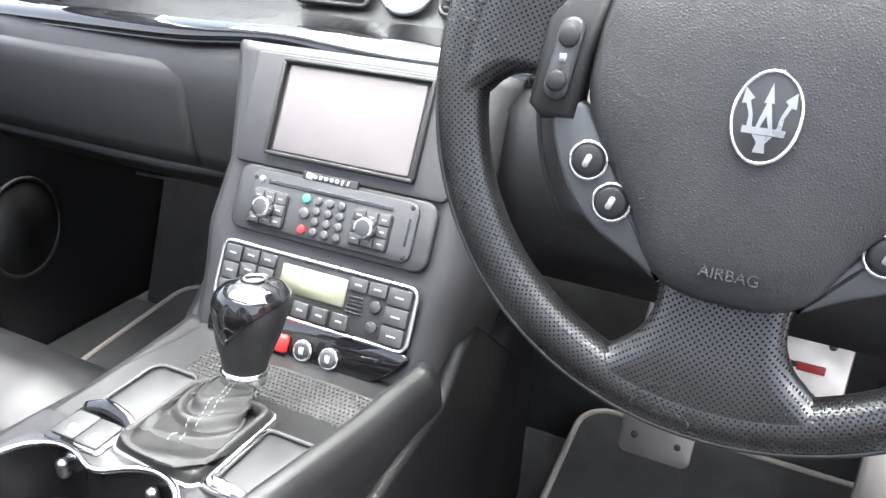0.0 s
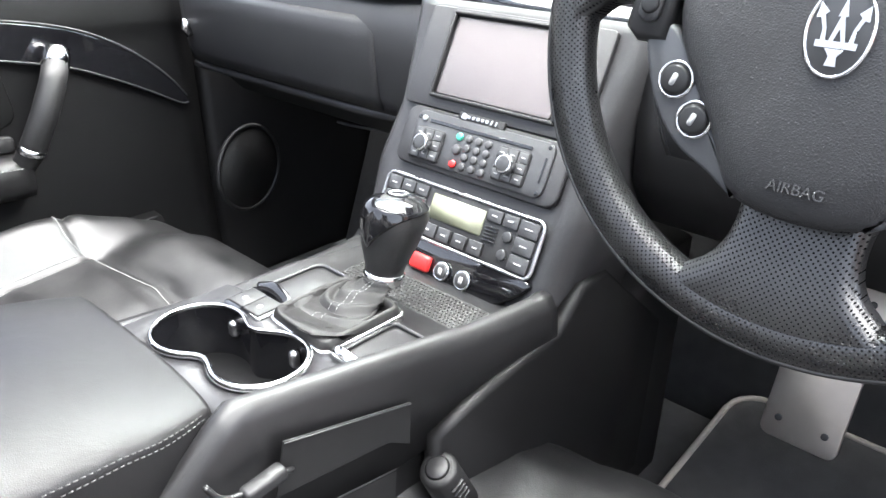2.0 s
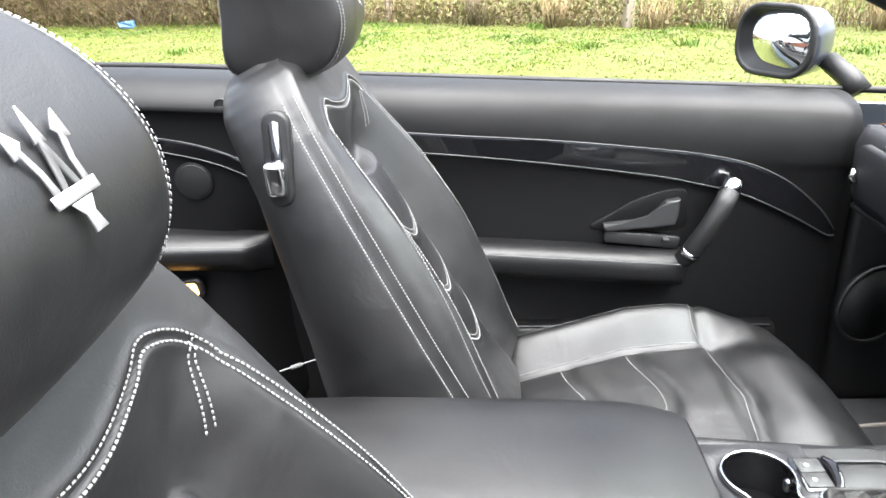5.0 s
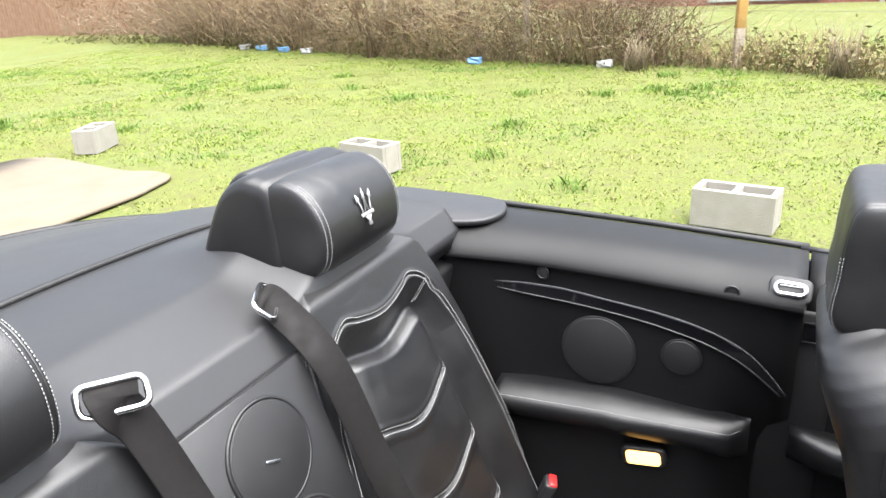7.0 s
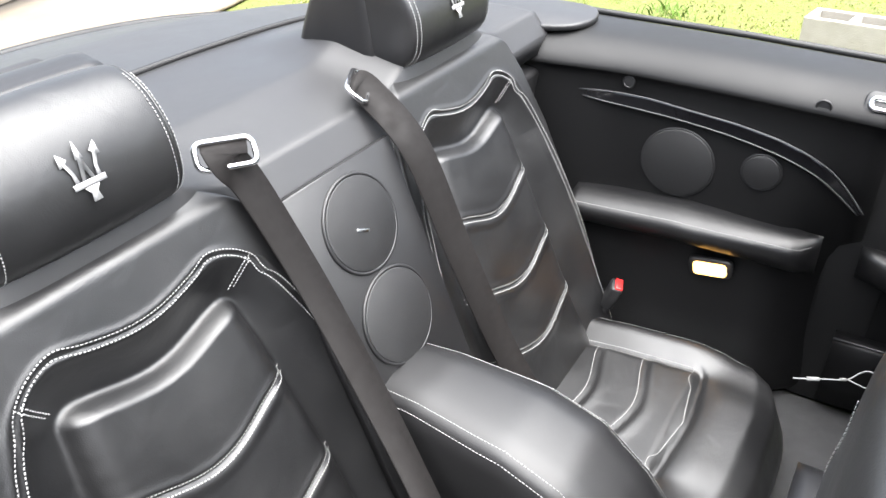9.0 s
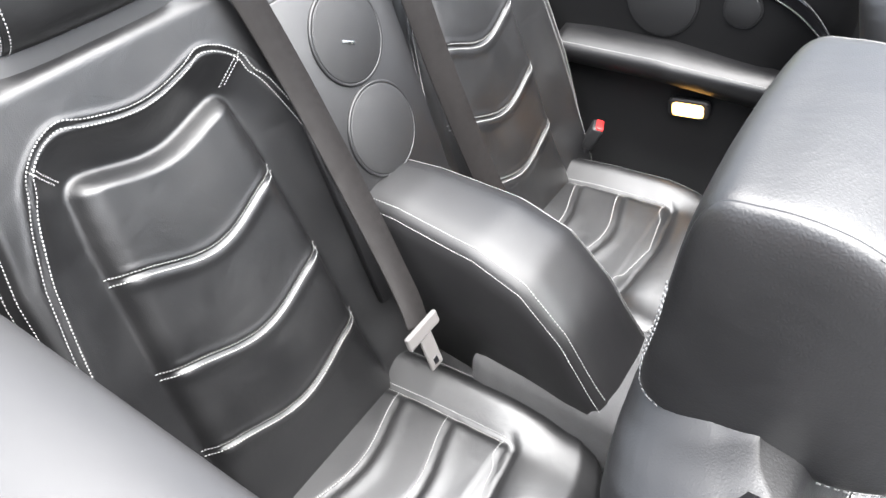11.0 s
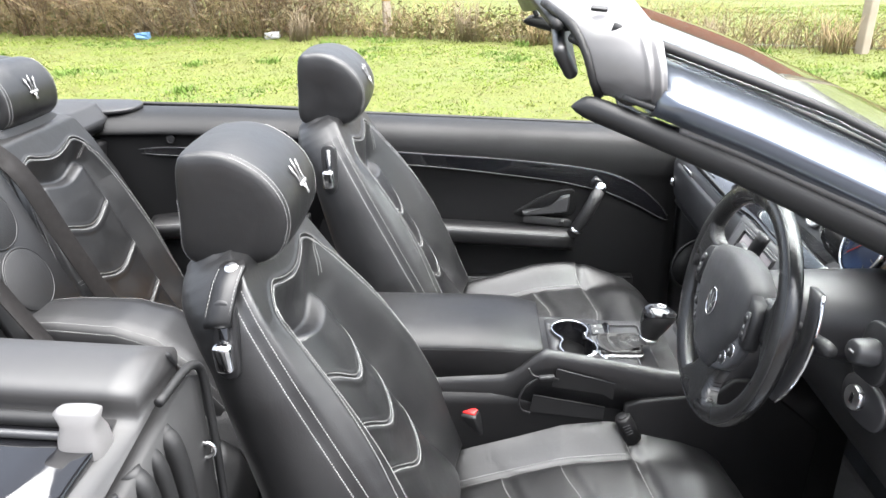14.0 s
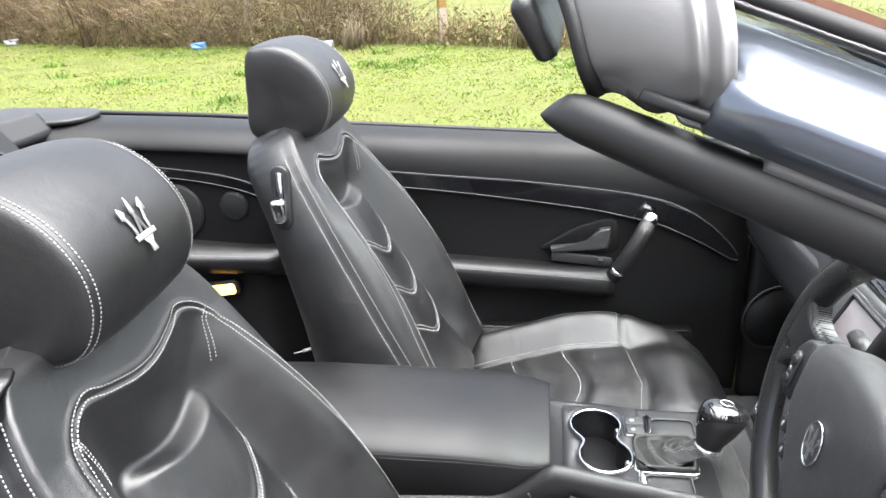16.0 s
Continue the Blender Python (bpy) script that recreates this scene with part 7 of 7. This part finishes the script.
stems("hedge", "tangled brown bramble hedge without leaves", 1000, -14.6, -2.2, 0.8, 2.6, TWIG[0], 0.9, 11, 0.007, 6)
stems("hedge", "grey-brown bare hedge stems", 640, -15, -1.8, 0.6, 2.2, TWIG[1], 0.8, 12, 0.006, 6)
stems("hedge", "pale straw-coloured shrub stems in the hedge", 420, -14, -3, 0.8, 2.4, TWIG[2], 0.7, 15, 0.006, 7)
stems("hedge", "sparse thin bramble stems before the board fence", 110, -19, -14.6, 0.6, 2.0, TWIG[1], 0.7, 16, 0.006, 5)
stems("reeds", "dry straw-coloured reeds along the fence", 1700, -11, 8, 0.25, 0.75, TWIG[2], 0.35, 13, 0.006, 1)
stems("reeds", "dry brown weeds along the fence", 700, -3, 8, 0.2, 0.65, TWIG[0], 0.3, 14, 0.006, 2)


def scatter_leaves(name, label, spots, material, seed, size=0.035):
    rg = random.Random(seed)
    V, F = [], []
    for c, sp_, n in spots:
        for _ in range(n):
            p = Vector(c) + Vector((rg.gauss(0, sp_), rg.gauss(0, sp_), abs(rg.gauss(0, sp_ * 0.8))))
            a = Vector((rg.gauss(0, 1), rg.gauss(0, 1), rg.gauss(0, 1))).normalized()
            b = a.orthogonal().normalized() * 0.55
            s_ = size * rg.uniform(0.6, 1.3)
            k = len(V)
            V += [tuple(p + a * s_), tuple(p + b * s_), tuple(p - a * s_), tuple(p - b * s_)]
            F.append((k, k + 1, k + 2, k + 3))
    me = bpy.data.meshes.new(name)
    me.from_pydata(V, [], F)
    me.materials.append(material)
    return tagged(new(name, me), label, "leaves", kind="stuff")


scatter_leaves("bramble_leaves", "low dark bramble leaves under the hedge", [((hedge_front(y) - rng.uniform(-0.2, 0.9), y, 0.15), 0.22, 60) for y in [rng.uniform(-19, 3) for _ in range(150)]], TWIG[3], 21)
scatter_leaves("dead_leaves", "brown dead leaves caught in the hedge", [((hedge_front(y) - rng.uniform(0.2, 1.2), y, rng.uniform(0.3, 1.4)), 0.3, 40) for y in [rng.uniform(-19, -2) for _ in range(120)]], mat("dead_leaf", (0.22, 0.12, 0.06), 0.8, vary=0.4, vscale=5), 22)


# a few taller clumps standing free
def clump(label, x, y, h, seed, material):
    rg = random.Random(seed)
    V = bmesh.new()
    for _ in range(60):
        p = Vector((x + rg.gauss(0, 0.09), y + rg.gauss(0, 0.10), lay(x, y) - 0.02))
        d = Vector((rg.gauss(0, 0.16), rg.gauss(0, 0.16), 1)).normalized()
        hh = h * rg.uniform(0.5, 1.1)
        tube([p, p + d * hh * 0.6, p + d * hh + Vector((rg.gauss(0, 0.05), rg.gauss(0, 0.05), 0))], [0.006, 0.005, 0.002], V, sides=3)
    o = part("weed_clump", V, material)
    return tagged(o, label, "weeds", "weed clumps", kind="stuff")


for i, (x, y, h) in enumerate(((-9.55, -0.1, 0.72), (-9.2, 0.9, 0.5), (-8.4, 3.0, 0.45), (-7.9, 4.4, 0.5), (-9.9, -2.6, 0.5), (-8.7, 2.1, 0.4))):
    clump("dry straw weed clump at the foot of the fence", x, y, h, 40 + i, TWIG[2] if i % 2 else TWIG[1])


def shrub(x, y, h, seed):
    rg = random.Random(seed)
    bm = bmesh.new()

    def grow(p, d, L, r, lvl):
        e = p + d * L
        m = p + d * L * 0.5 + Vector((rg.gauss(0, L * 0.06), rg.gauss(0, L * 0.06), 0))
        tube([p, m, e], [r, r * 0.8, r * 0.6], bm, sides=4)
        if lvl > 0:
            for _ in range(rg.choice((3, 4))):
                t = rg.uniform(0.35, 1.0)
                grow(p + (e - p) * t, (d + Vector((rg.gauss(0, 0.6), rg.gauss(0, 0.6), rg.gauss(0.1, 0.35)))).normalized(), L * rg.uniform(0.5, 0.75), r * 0.5, lvl - 1)
    for _ in range(5):
        grow(Vector((x + rg.gauss(0, 0.1), y + rg.gauss(0, 0.1), lay(x, y) - 0.05)), Vector((rg.gauss(0, 0.35), rg.gauss(0, 0.35), 1)).normalized(), h * 0.45, 0.018, 3)
    return tagged(part("shrub", bm, TWIG[0]), "leafless brown shrub in front of the fence", "shrub", "shrubs", kind="stuff")


shrub(-10.4, -3.3, 1.7, 61)
shrub(-10.9, -7.5, 2.0, 62)
shrub(-12.3, -12.0, 2.2, 63)


# ---- chain-link fence on concrete posts ----
fence = thing("chain_link_fence", "grey chain-link fence on weathered concrete posts", "fence", at=(-10.3, -1.33, GZ))
FI = Matrix.Translation((10.3, 1.33, -GZ))
POST = mat("weathered_post", (0.36, 0.31, 0.25), 0.95, bump=0.4, scale=40, dist=0.006, vary=0.5, vscale=6, color2=(0.24, 0.20, 0.15))
LICHEN = mat("lichen", (0.34, 0.20, 0.055), 0.95, bump=0.5, scale=50, dist=0.004, vary=0.4, vscale=20)
posts = [(-12.6, -10.6), (-11.6, -7.6), (-10.72, -4.5), (-10.31, -1.33), (-8.9, 1.8), (-7.78, 4.68), (-6.6, 7.6)]
WIRE = mat("galvanised_wire", (0.20, 0.20, 0.19), 0.6, 0.4, vary=0.2)
for i, (x, y) in enumerate(posts):
    o = part("post", box(0.12, 0.12, 1.75, pose(x, y, GZ + 0.83, 0, 1, 20), 0.015), POST, fence, smooth=False)
    o.matrix_parent_inverse = FI
    if i == 3:
        part("lichen_patch", box(0.125, 0.125, 0.55, pose(x, y, GZ + 0.80, 0, 1, 20), 0.015), LICHEN, o, "orange lichen")
for (x0, y0), (x1, y1) in zip(posts, posts[1:]):
    a, b = Vector((x0, y0, 0)), Vector((x1, y1, 0))
    n = 26
    bm = bmesh.new()
    rg = 1.35 / 14
    L = (b - a).length
    step = L / n
    for i in range(-14, n):
        for sgn in (1, -1):
            pts = []
            for k in range(15):
                s_ = (i + k) * step if sgn > 0 else (i + 14 - k) * step
                if -0.001 <= s_ <= L + 0.001:
                    p = a + (b - a) * (s_ / L)
                    pts.append(Vector((p.x, p.y, GZ + 0.06 + k * rg)))
            if len(pts) > 1:
                tube([pts[0], pts[-1]], 0.0012, bm, sides=3)
    o = part("mesh_panel", bm, WIRE, fence, "chain-link mesh")
    o.matrix_parent_inverse = FI
    for z in (0.08, 0.75, 1.42):
        o = part("line_wire", tube([a + Vector((0, 0, GZ + z)), b + Vector((0, 0, GZ + z))], 0.003, sides=4), WIRE, fence)
        o.matrix_parent_inverse = FI

# ---- brick building across the field ----
BRICK = bpy.data.materials.new("red_brick")
BRICK.use_nodes = True
nt = BRICK.node_tree
bt = nt.nodes.new("ShaderNodeTexBrick")
bt.inputs["Color1"].default_value, bt.inputs["Color2"].default_value, bt.inputs["Mortar"].default_value = (0.20, 0.062, 0.038, 1), (0.155, 0.05, 0.031, 1), (0.19, 0.13, 0.10, 1)
bt.inputs["Scale"].default_value = 1.0
bt.inputs["Brick Width"].default_value, bt.inputs["Row Height"].default_value, bt.inputs["Mortar Size"].default_value = 0.225, 0.075, 0.008
tc, sx, cb = nt.nodes.new("ShaderNodeTexCoord"), nt.nodes.new("ShaderNodeSeparateXYZ"), nt.nodes.new("ShaderNodeCombineXYZ")
nt.links.new(tc.outputs["Object"], sx.inputs[0])
nt.links.new(sx.outputs["Y"], cb.inputs["X"])
nt.links.new(sx.outputs["Z"], cb.inputs["Y"])
nt.links.new(cb.outputs[0], bt.inputs[0])
nt.links.new(bt.outputs["Color"], nt.nodes["Principled BSDF"].inputs["Base Color"])
nt.nodes["Principled BSDF"].inputs["Roughness"].default_value = 0.9
bld = thing("brick_building", "long red brick building with a white door across the field", "building", at=(-24.6, 0, GZ))
BI = Matrix.Translation((24.6, 0, -GZ))
for nm, bm, ma, lb in (("wall", box(0.3, 22, 3.0, pose(-24.6, 2.0, GZ + 1.45), 0.01), BRICK, "red brick wall"), ("door", box(0.08, 0.95, 2.05, pose(-24.42, 2.3, GZ + 1.05), 0.01), WHITE, "white door"), ("pipe", box(0.09, 0.12, 2.6, pose(-24.40, 1.2, GZ + 1.3), 0.03), WHITE, "white downpipe"), ("skirting", box(0.06, 3.2, 0.12, pose(-24.42, -1.9, GZ + 0.22), 0.01), WHITE, ""), ("skirting", box(0.06, 5.0, 0.12, pose(-24.42, 6.0, GZ + 0.22), 0.01), WHITE, ""), ("bench", box(0.4, 1.6, 0.5, pose(-24.2, 5.2, GZ + 0.26), 0.03), DKPLASTIC, ""), ("roof", box(6.5, 23, 0.2, pose(-27.6, 2.0, GZ + 3.05, 0, 2, 0), 0.02), mat("roof_tile", (0.12, 0.09, 0.08), 0.9, vary=0.3), "")):
    o = part(nm, bm, ma, bld, lb, smooth=False)
    o.matrix_parent_inverse = BI
# wooden fence behind the hedge
WOOD = mat("fence_wood", (0.23, 0.13, 0.08), 0.85, bump=0.4, scale=30, dist=0.004, vary=0.5, vscale=5, color2=(0.15, 0.085, 0.055))
wf = thing("wooden_fence", "dark brown board fence behind the hedge", "fence", at=(-15.5, -17, GZ))
for i in range(120):
    o = part("board", box(0.03, 0.145, 1.9 + 0.02 * rng.random(), pose(-15.6 + 0.10 * 0, -30 + i * 0.155, GZ + 0.97), 0.004), WOOD, wf, smooth=False)
    o.matrix_parent_inverse = Matrix.Translation((15.5, 17, -GZ))
# path across the far corner of the field
tagged(part("path", box(2.2, 16, 0.03, pose(-15.6, 9.5, GZ + 0.04, 0, 0, -28), 0.005), mat("grey_gravel", (0.18, 0.165, 0.15), 0.95, bump=0.5, scale=60, dist=0.01, vary=0.4, vscale=3)), "grey gravel path across the field", "path", kind="structure")
# bits of litter under the hedge
LB = mat("faded_blue", (0.12, 0.25, 0.42), 0.6, vary=0.3)
for i, (y, c) in enumerate(((-10.6, LB), (-9.9, LB), (-9.2, WHITE), (-11.2, WHITE), (-5.2, LB), (-3.1, WHITE))):
    bm = box(0.12, 0.22, 0.10, None, 0.02, seg=3)
    for v in bm.verts:
        v.co += Vector((noise.noise(v.co * 20 + Vector((i, 0, 0))), noise.noise(v.co * 20 + Vector((0, i, 5))), noise.noise(v.co * 25))) * 0.03
    x = hedge_front(y) + 0.12
    o = part("litter", bm, c, smooth=False)
    o.location = (x, y, lay(x, y) + 0.05)
    tagged(o, "crumpled plastic litter under the hedge", "litter", "litter under the hedge")

# unseen plain wall closing the driver's side, added to hold low sky off the cabin
tagged(part("sky_block_wall", box(0.3, 60, 3.6, pose(16.0, -4, GZ + 1.75), 0.02), BRICK, smooth=False), "unseen plain brick wall added to block low sky", "wall", kind="structure")
# unseen asphalt, added so the grass does not tint the headrest side green
tagged(part("pavement", box(14.6, 26, 0.03, pose(8.35, 8.3, GZ + 0.022), 0.005), mat("asphalt", (0.06, 0.06, 0.062), 0.9, bump=0.5, scale=90, dist=0.006, vary=0.4, vscale=2)), "unseen dark asphalt added beside the car against green bounce", "pavement", kind="structure")
